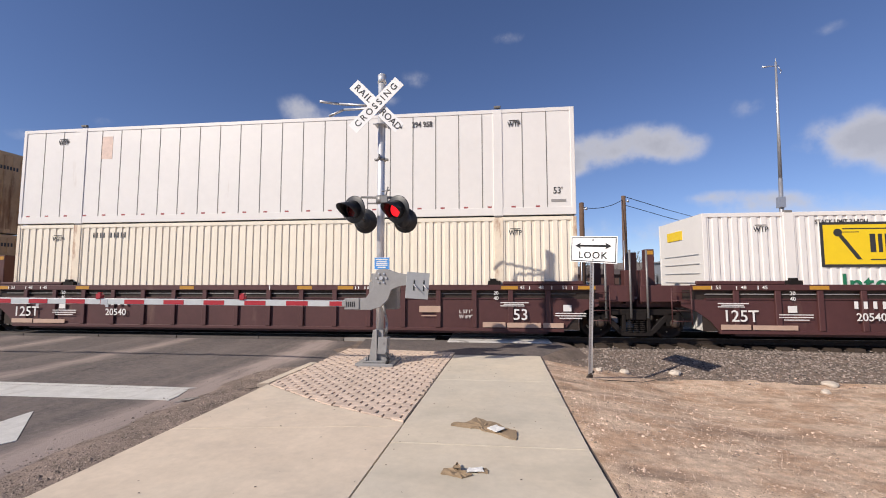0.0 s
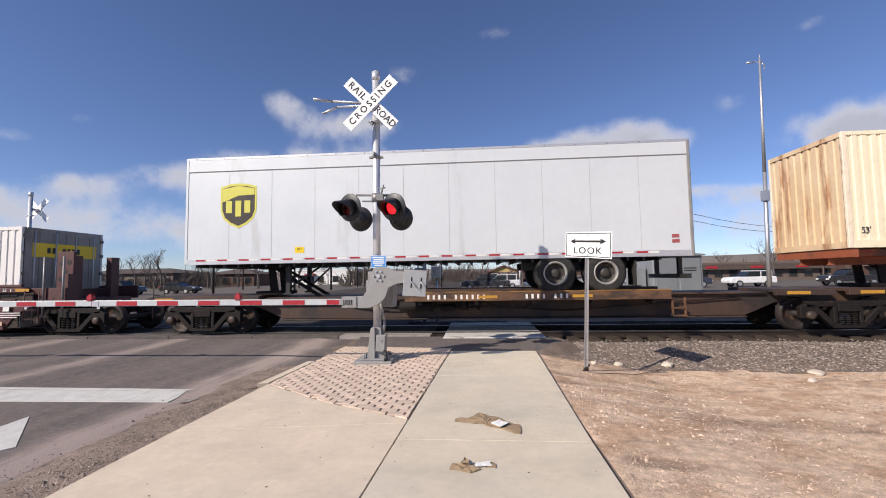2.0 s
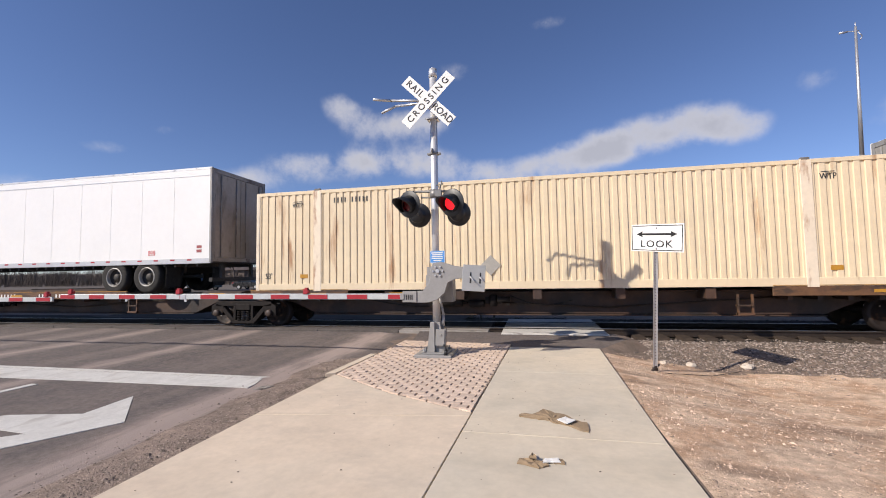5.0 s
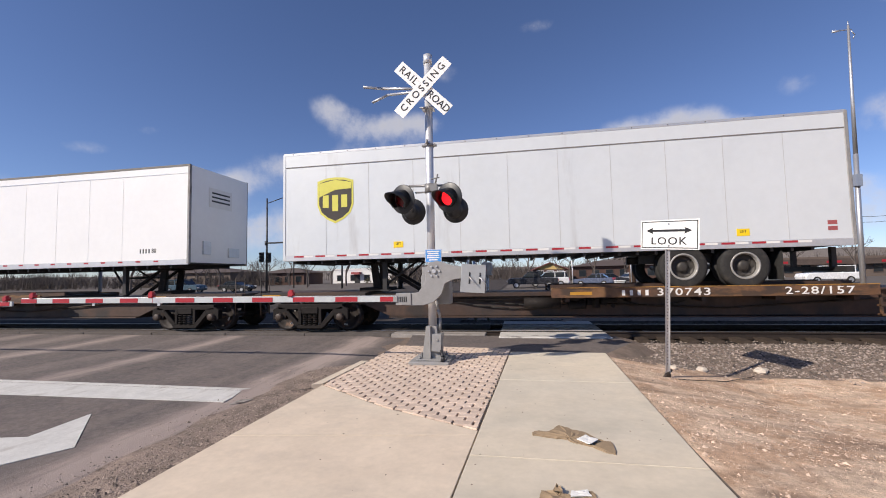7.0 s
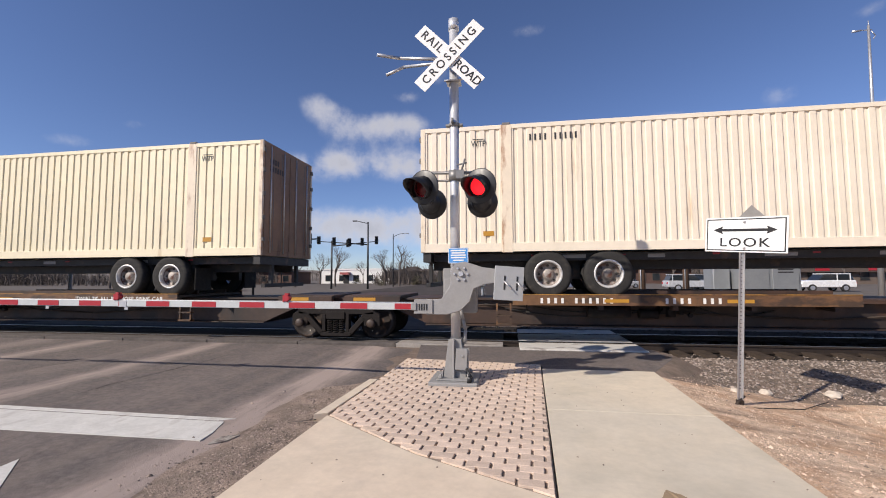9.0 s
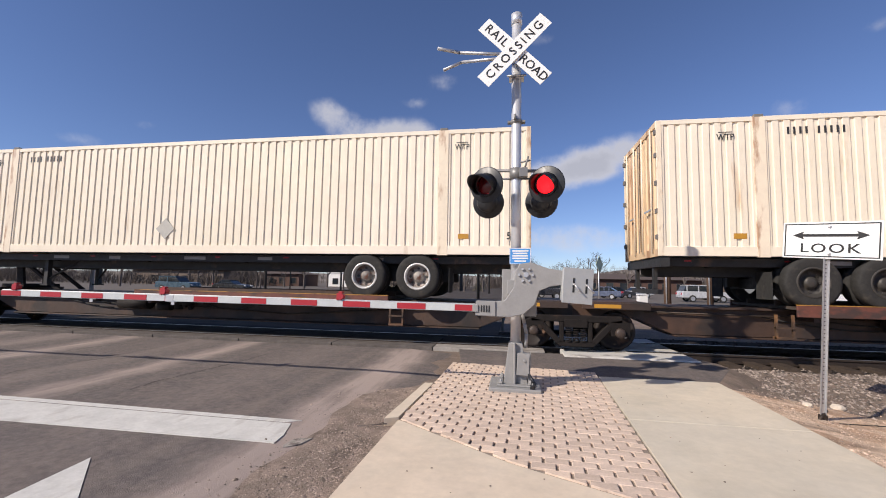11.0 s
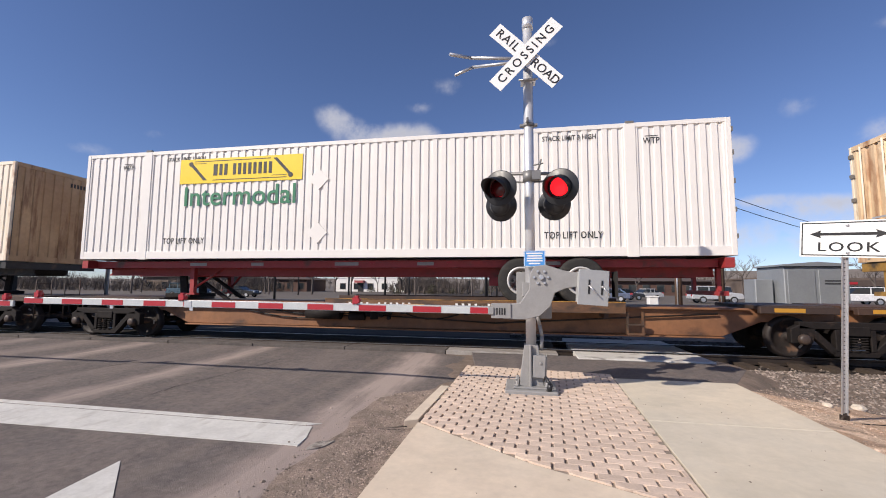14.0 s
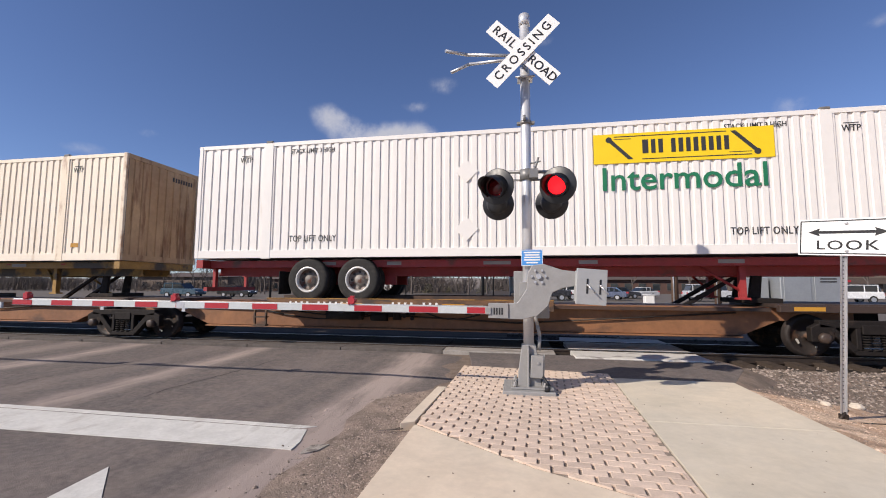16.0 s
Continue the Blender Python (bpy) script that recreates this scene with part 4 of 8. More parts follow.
part("gate_bracket", mech, GREY_CAST, gate, "curved grey cast arm bracket", bevel=0.008)
part("mechanism_box", lambda bm: (box(bm, -0.20, 0.30, 0.09, 0.42, 0.98, 1.66), tube(bm, (0.13, -0.40, 1.58), (0.13, 0.30, 1.58), 0.05, 12), box(bm, -0.12, 0.22, -0.32, 0.10, 1.30, 1.50)), GREY_CAST, gate, "grey gate motor housing", bevel=0.01)
part("hub", lambda bm: (tube(bm, (0.13, -0.44, 1.57), (0.13, -0.41, 1.57), 0.035, 12), [tube(bm, (0.13 + 0.09 * math.cos(a), -0.435, 1.57 + 0.09 * math.sin(a)), (0.13 + 0.09 * math.cos(a), -0.41, 1.57 + 0.09 * math.sin(a)), 0.018, 6) for a in [k * math.pi / 3 for k in range(6)]]), GALV, gate, "bolted hub")
cw = part("counterweight", lambda bm: (box(bm, -0.20, 0.20, -0.012, 0.012, -0.23, 0.23), box(bm, -0.18, 0.18, 0.03, 0.13, -0.20, 0.20)), PLATE_GREY, gate, "grey counterweight plate with two slots", at=pose(0.79, -0.47, 1.435, 0, 4, 12), bevel=0.004)
for x in (-0.06, 0.11):
    part("slot", lambda bm: (box(bm, x - 0.012, x + 0.012, -0.017, -0.0135, -0.09, 0.10)), BLACK_PAINT, cw)
    part("bolt", lambda bm: (tube(bm, (x, -0.013, 0.02), (x, -0.06, 0.01), 0.014, 8), tube(bm, (x, -0.05, 0.01), (x + 0.09, -0.06, -0.08), 0.010, 6)), GALV, cw)
part("clevis", lambda bm: (box(bm, -0.54, -0.27, -0.43, -0.31, 1.01, 1.21), box(bm, -0.58, -0.50, -0.45, -0.29, 1.06, 1.16)), GREY_CAST, gate, bevel=0.006)
arm_root = (-0.55, -0.37, 1.11)
ARM_LEN = 8.02
part("emblem_bars", lambda bm: [box(bm, -0.47 + i * 0.035, -0.45 + i * 0.035, -0.4345, -0.4305, 1.06, 1.15) for i in range(4)], SIGN_BLACK, gate)
step = 0.405
arm_core = part("gate_arm", lambda bm: box(bm, -ARM_LEN, 0.0, -0.018, 0.018, -0.050, 0.050), ARM_WHITE, gate, "white fibreglass gate arm", at=pose(*arm_root, 0, 0.25, 0), bevel=0.004)
# red bands from the root outwards, broken where the outer section slides into the inner one
bands = [(-0.02, -0.28)] + [(-0.69 - 0.81 * k, -1.10 - 0.81 * k) for k in range(5)] + [(-4.75, -4.85)] + [(-5.18 - 0.81 * k, -5.59 - 0.81 * k) for k in range(4)]
for a, b in bands:
    part("stripe", lambda bm: box(bm, max(b, -ARM_LEN + 0.01) - a, 0, -0.0225, -0.0185, -0.041, 0.041), RED_PAINT, arm_core, at=pose(a, 0, 0))


def arm_lamp(bm):
    tube(bm, (0, -0.045, 0.105), (0, 0.045, 0.105), 0.048, 14)
    box(bm, -0.018, 0.018, -0.02, 0.02, 0.05, 0.075)
    box(bm, -0.055, -0.035, -0.035, 0.035, 0.05, 0.15)
    box(bm, -0.028, 0.028, -0.03, 0.03, 0.15, 0.175)


def arm_clip(bm):
    box(bm, -0.03, 0.03, -0.026, 0.026, -0.062, -0.051)
    box(bm, -0.03, 0.03, -0.026, -0.0235, -0.10, -0.051)


for x in (-1.95, -4.88, -7.73):
    part("arm_lamp", arm_lamp, RED_PAINT, arm_core, "small red arm lamp", key="arm_lamp", at=pose(x, 0, 0))
for x in (-4.7, -6.2):
    part("clip", arm_clip, GALV, arm_core, key="arm_clip", at=pose(x, 0, 0))
part("sleeve", lambda bm: box(bm, -4.84, -4.70, -0.0245, 0.0245, -0.056, 0.0475), GALV, arm_core, "metal sleeve between the arm's sections", bevel=0.004)
part("cable", lambda bm: tube(bm, (-ARM_LEN, 0, 0.056), (0.0, 0, 0.056), 0.006, 6), SIGN_WHITE, arm_core)

# the other gate, whose tip meets the first one's
gate_far = thing("crossing_gate", "second lowered striped gate arm meeting the first", "gate", at=pose(-11.2, 7.49, 1.09))
arm_far = part("gate_arm", lambda bm: box(bm, -8.0, 0.0, -0.018, 0.018, -0.050, 0.050), ARM_WHITE, gate_far, "white fibreglass gate arm", bevel=0.004)
for k in range(9):
    part("stripe", lambda bm: box(bm, -0.41, 0, -0.0225, -0.0185, -0.041, 0.041), RED_PAINT, arm_far, key="stripe_far", at=pose(-0.06 - 0.81 * k, 0, 0))
part("arm_lamp", arm_lamp, RED_PAINT, arm_far, "small red arm lamp", key="arm_lamp", at=pose(-0.17, 0, 0))
part("post", lambda bm: (tube(bm, (-8.1, 0.06, -1.2), (-8.1, 0.06, 0.5), 0.07, 12), box(bm, -8.3, -7.8, -0.08, 0.2, -0.2, 0.3)), GREY_CAST, gate_far, "grey post of the arm")

# ---------- look sign ----------
look_sign = thing("look_sign", "white sign with double arrow on a perforated steel post", "sign", at=pose(1.375, 7.80, -0.17, 3.6, 1.6, 0))
yaw_sign = math.degrees(math.atan2(7.305 - 8.037, 1.762 - 1.155))
panel = part("sign_panel", lambda bm: box(bm, -0.475, 0.475, -0.004, 0.004, -0.23, 0.23), SIGN_WHITE, look_sign, "white panel with black border", at=pose(0.0, -0.04, 2.235, 0, 1.0, yaw_sign), bevel=0.003)
part("border", lambda bm: [box(bm, *q) for q in ((-0.455, 0.455, -0.007, -0.0045, 0.198, 0.212), (-0.455, 0.455, -0.007, -0.0045, -0.212, -0.198), (-0.455, -0.441, -0.007, -0.0045, -0.1975, 0.1975), (0.441, 0.455, -0.007, -0.0045, -0.1975, 0.1975))], SIGN_BLACK, panel)
part("arrow", lambda bm: (box(bm, -0.27, 0.27, -0.007, -0.0045, 0.045, 0.080), prism(bm, [(-0.37, 0.0625), (-0.25, 0.115), (-0.27, 0.0625), (-0.25, 0.01)], -0.0075, -0.0045), prism(bm, [(0.37, 0.0625), (0.25, 0.01), (0.27, 0.0625), (0.25, 0.115)], -0.0075, -0.0045)), SIGN_BLACK, panel)
lettering("letters", "LOOK", 0.115, SIGN_BLACK, panel, on_front(0, -0.006, -0.105), spacing=1.15, squeeze=1.18)


def u_post(bm):
    box(bm, -0.030, 0.030, 0.010, 0.014, -0.2, 2.05)
    box(bm, -0.032, -0.028, -0.012, 0.012, -0.2, 2.05)
    box(bm, 0.028, 0.032, -0.012, 0.012, -0.2, 2.05)


part("post", u_post, GALV, look_sign, "perforated galvanised post")
part("hole", lambda bm: [box(bm, -0.006, 0.006, 0.006, 0.0098, z * 0.0508 - 0.006, z * 0.0508 + 0.006) for z in range(4, 40)], SIGN_BLACK, look_sign)
part("bolt", lambda bm: (tube(bm, (0, -0.06, 2.40), (0, -0.02, 2.40), 0.016, 8), tube(bm, (0, -0.06, 2.06), (0, -0.02, 2.06), 0.016, 8)), GALV, look_sign)
part("anchor", lambda bm: (box(bm, -0.04, 0.04, -0.02, 0.03, -0.2, 0.06), tube(bm, (-0.08, -0.05, 0.0), (0.07, 0.05, 0.10), 0.02, 6)), RAIL_STEEL, look_sign)


# ---------- the train ----------
SPEED = 17.3
SIDE_Y = 11.0          # plane of the near sides
MID_Y = 12.30
DECK = 1.06
WIDE = 2.59


def train_x(u, t):
    return u - SPEED * t


def goes(ob, u, y, z):
    ob.matrix_basis = pose(u, y, z)
    MOVING.append((ob, u, y, z))
    return ob


def corrugated(bm, length, z0, z1, pitch, depth, y, face=-1, flat=0.46, slope=0.07, skip=()):
    """A pressed-steel wall along x: broad flats standing proud, narrow grooves."""
    n = max(1, round(length / pitch))
    p = length / n
    prof = [(0.0, 0.0)]
    for i in range(n):
        a = i * p
        prof += [(a + p * flat / 2, 0.0), (a + p * (flat / 2 + slope), depth), (a + p * (1 - flat / 2 - slope), depth), (a + p * (1 - flat / 2), 0.0)]
    prof.append((length, 0.0))
    lo = [bm.verts.new((x, y - face * d, z0)) for x, d in prof]
    hi = [bm.verts.new((x, y - face * d, z1)) for x, d in prof]
    for i in range(len(prof) - 1):
        bm.faces.new((lo[i], lo[i + 1], hi[i + 1], hi[i]))


def bars(bm, rows, x, y, z):
    """Unreadable stencilling as plain bars. rows: (width, height, dx, dz)."""
    for w, h, dx, dz in rows:
        box(bm, x + dx, x + dx + w, y - 0.003, y, z + dz, z + dz + h)


def number_bars(bm, x, y, z, n=10, h=0.15, w=0.085, gap=0.035, skip=4):
    for i in range(n):
        if i == skip:
            continue
        a = x + i * (w + gap)
        box(bm, a + w * 0.2, a + w * 0.75, y - 0.003, y, z, z + h)


def container(u, zb, paint_mat, label, length=16.15, height=2.9, style="rib", marks="cream", doors=False, group="freight containers", number=None, rear_left=False):
    c = thing("freight_container", label, "container", group)
    L, H, W = length, height, WIDE
    key = (style, paint_mat.name, L)
    post_mat = POST_CREAM if paint_mat in CREAMS else paint_mat
    post_x = (L - 12.19) / 2
    pitch = 0.212
    if style == "rib":
        segs = ((0.09, post_x - 0.10), (post_x + 0.10, L - post_x - 0.10), (L - post_x + 0.10, L - 0.09))

        def wall(bm, y, face):
            for a, b in segs:
                sub = bmesh.new()
                corrugated(sub, b - a, 0.20, H - 0.10, pitch, 0.024, y, face, 0.52, 0.05)
                for v in sub.verts:
                    v.co.x += a
                me = bpy.data.meshes.new("t")
                sub.to_mesh(me)
                sub.free()
                bm.from_mesh(me)
                bpy.data.meshes.remove(me)
        part("side_wall", lambda bm: wall(bm, 0.012, -1), paint_mat, c, key=("wall", *key))
        part("side_wall", lambda bm: wall(bm, W - 0.012, 1), paint_mat, c, key=("wallb", *key))
    else:
        part("side_wall", lambda bm: box(bm, 0.08, L - 0.08, 0.014, 0.05, 0.14, H - 0.08), paint_mat, c, key=("wall", *key))
        part("side_wall", lambda bm: box(bm, 0.08, L - 0.08, W - 0.05, W - 0.014, 0.14, H - 0.08), paint_mat, c, key=("wallb", *key))

        def seams(bm):
            k = 0.62
            x = post_x + 0.62
            xs = []
            while x < L - post_x - 0.3:
                xs.append(x)
                x += k
            for x in xs + [0.72, 1.34, L - 0.72, L - 1.34]:
                box(bm, x - 0.011, x + 0.011, 0.0095, 0.0135, 0.16, H - 0.10)
        part("panel_seam", seams, SEAM, c, "dark joints between smooth panels", key=("seam", *key))
        part("vent_mark", lambda bm: [box(bm, 0.25 + i * 0.62, 0.36 + i * 0.62, 0.0085, 0.0135, 0.20, 0.245) for i in range(25)], surface("dull_red_mark", (0.32, 0.08, 0.08), 0.6), c, key=("vent", *key))
    part("inner_shell", lambda bm: box(bm, 0.12, L - 0.12, 0.07, W - 0.07, 0.12, H - 0.06), VAN_DARK, c, key=("shell", L, H))
    part("roof", lambda bm: box(bm, 0.02, L - 0.02, 0.03, W - 0.03, H - 0.05, H - 0.012), paint_mat, c, key=("roof", *key))
    for y0 in (0.0, W - 0.06):
        part("bottom_rail", lambda bm: box(bm, 0.10, L - 0.10, y0, y0 + 0.06, 0.0, 0.20), paint_mat, c, key=("brail", y0, *key), bevel=0.006)
        part("top_rail", lambda bm: box(bm, 0.10, L - 0.10, y0, y0 + 0.06, H - 0.10, H), paint_mat, c, key=("trail", y0, *key), bevel=0.006)
        for x in (0.0, L - 0.11):
            part("corner_post", lambda bm: box(bm, x, x + 0.11, y0 - 0.004, y0 + 0.064, 0.0, H), post_mat, c, key=("cpost", x, y0, *key), bevel=0.008)
        for x in (post_x - 0.12, L - post_x - 0.12):
            part("lift_post", lambda bm: box(bm, x, x + 0.24, y0 - 0.006, y0 + 0.066, -0.02, H), post_mat, c, key=("lpost", x, y0, *key), bevel=0.008)
            part("lift_casting", lambda bm: box(bm, x + 0.03, x + 0.21, y0 - 0.010, y0 + 0.07, H - 0.02, H + 0.045), SEAM, c, key=("lcast", x, y0, L), bevel=0.01)
    # end walls
    for side, x in ((0, 0.03), (1, L - 0.03)):
        def end(bm, x=x, side=side):
            if side == 0 and marks == "white":
                box(bm, x - 0.02, x + 0.02, 0.06, W - 0.06, 0.0, H)
                return
            sub = bmesh.new()
            corrugated(sub, W - 0.2, 0.15, H - 0.12, 0.52 if side and doors else 0.28, 0.03, 0, -1, flat=0.55)
            m = Matrix.Translation((x, 0.10 if side else W - 0.10, 0)) @ pose(0, 0, 0, 0, 0, 90 if side else -90)
            for v in sub.verts:
                v.co = m @ v.co
            me = bpy.data.meshes.new("t")
            sub.to_mesh(me)
            sub.free()
            bm.from_mesh(me)
            bpy.data.meshes.remove(me)
            box(bm, x - 0.02, x + 0.02, 0.06, W - 0.06, 0.0, 0.16)
            box(bm, x - 0.02, x + 0.02, 0.06, W - 0.06, H - 0.12, H)
        # Right-hand ends take the paints darkened for shade; left ends do not.
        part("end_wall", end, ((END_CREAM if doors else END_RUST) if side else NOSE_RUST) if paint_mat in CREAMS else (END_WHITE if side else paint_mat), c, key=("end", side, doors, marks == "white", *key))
    if doors:
        # Door leaves carry the shade of the right-hand end in their colour.
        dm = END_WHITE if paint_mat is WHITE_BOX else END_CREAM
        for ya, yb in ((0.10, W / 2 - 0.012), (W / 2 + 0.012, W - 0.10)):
            leaf = part("door", lambda bm: box(bm, L - 0.035, L - 0.004, ya, yb, 0.13, H - 0.11), dm, c, "grimy door leaf, darkened in colour for shade", key=("leaf", ya, dm.name, H), bevel=0.006)
            for k in (1, 2):
                yy = ya + (yb - ya) * k / 3
                part("groove", lambda bm: box(bm, L - 0.0045, L - 0.001, yy - 0.012, yy + 0.012, 0.16, H - 0.14), SEAM, leaf, key=("groove", ya, k, H))
        if marks == "white":
            py = part("yellow_panel", lambda bm: box(bm, L - 0.003, L + 0.001, 0.30, W - 0.25, H - 0.86, H - 0.44), PANEL_YELLOW, c, "yellow painted panel on the doors")
            part("lettering_shape", lambda bm: [box(bm, L + 0.0012, L + 0.004, 0.72 + k * 0.155, 0.72 + k * 0.155 + 0.10, H - 0.74, H - 0.57) for k in (0, 1, 3, 4, 5, 6)], MARK_BLACK, py, "black lettering shapes", key="door_letters")
        else:
            part("number_lettering", lambda bm: [box(bm, L - 0.0035, L + 0.001, 0.32 + k * 0.11, 0.32 + k * 0.11 + 0.065, H - 0.52 - r * 0.2, H - 0.38 - r * 0.2) for r in (0, 1) for k in range(4 + 2 * r)], MARK_BLACK, c, "black identification lettering")
    if doors:
        for i in range(4):
            part("lock_rod", lambda bm: tube(bm, (L + 0.012, 0, 0.08), (L + 0.012, 0, H - 0.08), 0.02, 8), VAN_TRIM, c, key=("rod", L, H), at=pose(0, 0.35 + i * 0.63, 0))
        part("hinge", lambda bm: [box(bm, L - 0.02, L + 0.03, y, y + 0.09, z, z + 0.10) for y in (0.0, W - 0.09) for z in (0.35, 0.9, 1.5, 2.1, 2.6)], SEAM, c, key=("hinge", L))
    else:
        if zb > 2 and marks == "cream" and rear_left:
            for i in range(4):
                part("lock_rod", lambda bm: tube(bm, (-0.012, 0, 0.08), (-0.012, 0, H - 0.08), 0.02, 8), POST_CREAM, c, key=("rod_left", H), at=pose(0, 0.35 + i * 0.63, 0))
            part("door_gap", lambda bm: box(bm, -0.006, 0.0, W / 2 - 0.02, W / 2 + 0.02, 0.14, H - 0.12), SEAM, c, "dark gap between the door leaves", key=("door_gap", H))
            part("hinge", lambda bm: [box(bm, -0.03, 0.02, y, y + 0.09, z, z + 0.10) for y in (0.0, W - 0.09) for z in (0.35, 0.9, 1.5, 2.1, 2.6)], SEAM, c, key=("hinge_left", H))
            part("handle", lambda bm: [box(bm, -0.05, -0.032, 0.33 + q, 0.75 + q, 1.0, 1.04) for q in (0.0, 1.26)], VAN_TRIM, c, key="door_handles")
        part("number_lettering", lambda bm: [box(bm, L - 0.034, L - 0.0275, 1.55 + k * 0.10, 1.55 + k * 0.10 + 0.06, H - 0.42, H - 0.29) for k in range(8)], MARK_BLACK, c, "black identification shapes on the end", key=("endnum", H))
    # stencilling
    f = -0.002
    inv = 0.0
    if style == "rib":
        inv = 0.010
    for x in (1.35, L - 1.55):
        lettering("mark", "WTP", 0.135, MARK_BLACK, c, on_front(x, inv - 0.0, H - 0.42), squeeze=0.8, thick=0.004)
        part("mark_bar", lambda bm: box(bm, -0.13, 0.13, -0.004, 0.004, -0.008, 0.008), MARK_BLACK, c, key="overbar", at=pose(x, inv, H - 0.31))
    if number:
        part("number_lettering", lambda bm: number_bars(bm, number[0], inv, H - 0.40, 4, 0.15, 0.075, 0.035, 9), MARK_BLACK, c, "black identification letter shapes", key=("num4", style, number[0]))
        lettering("mark", number[1], 0.15, MARK_BLACK, c, on_front(number[0] + 0.95, inv, H - 0.325), "black identification number", squeeze=0.8, thick=0.004)
    elif marks != "white":
        part("number_lettering", lambda bm: number_bars(bm, post_x + 0.5, inv, H - 0.40, 10, 0.15, 0.075, 0.035), MARK_BLACK, c, "black identification lettering", key=("num", style))
    if marks == "plate":
        lettering("mark", "53'", 0.17, MARK_BLACK, c, on_front(L - 0.45, 0.008, 0.62), squeeze=0.85, thick=0.004)
        part("label_patch", lambda bm: box(bm, L - 0.62, L - 0.25, 0.004, 0.013, 0.33, 0.40), PLATE_DIM, c)
        part("scuff_patch", lambda bm: box(bm, 2.6, 2.95, 0.0095, 0.0135, H - 0.95, H - 0.28), surface("pink_scuff", (0.66, 0.50, 0.42), 0.6, vary=0.15), c, "faded pinkish patch")
    elif marks == "cream":
        lettering("mark", "53'", 0.16, MARK_BLACK, c, on_front(0.42 if u % 2 > 1 else L - 0.42, inv, 0.42), squeeze=0.85, thick=0.004)
        for x in (post_x - 0.42, L - post_x - 0.42 + 0.9):
            part("label_patch", lambda bm: box(bm, x - 0.12, x + 0.12, inv - 0.005, inv + 0.004, 0.36, 0.47), YELLOW_MARK, c, "small yellow label", key=("ylab", x))
        part("placard_holder", lambda bm: box(bm, -0.19, 0.19, -0.012, 0.004, -0.19, 0.19), surface("grey_placard", (0.40, 0.38, 0.34), 0.5, 0.3, vary=0.1), c, "grey diamond placard holder", key="placard", at=pose(L * 0.43, inv, 0.62, 0, 45, 0))
    else:
        for x in (3.2, L - 3.2):
            lettering("mark", "TOP LIFT ONLY", 0.15, MARK_BLACK, c, on_front(x, inv, 0.46), squeeze=0.75, spacing=1.1, thick=0.004)
            lettering("mark", "STACK LIMIT 3 HIGH", 0.11, MARK_BLACK, c, on_front(x - 0.05, inv, H - 0.26), squeeze=0.8, thick=0.004)
        for i in range(7):
            part("end_slat", lambda bm: box(bm, -0.006, 0.012, 0.22, W - 0.35, 0, 0.022), VAN_TRIM, c, "thin grey horizontal slat on the nose", key="end_slat", at=pose(0, 0, 0.45 + i * 0.24))
        part("label_patch", lambda bm: box(bm, -0.008, 0.012, 1.1, 2.0, H - 0.55, H - 0.30), PANEL_YELLOW, c, "small yellow label", key="end_label")
        for z in (0.62, 1.95):
            part("placard_holder", lambda bm: box(bm, -0.19, 0.19, -0.012, 0.004, -0.19, 0.19), WHITE_BOX, c, "white diamond placard holder", key="placardw", at=pose(L * 0.43, inv, z, 0, 45, 0))
    return goes(c, u, SIDE_Y, zb)


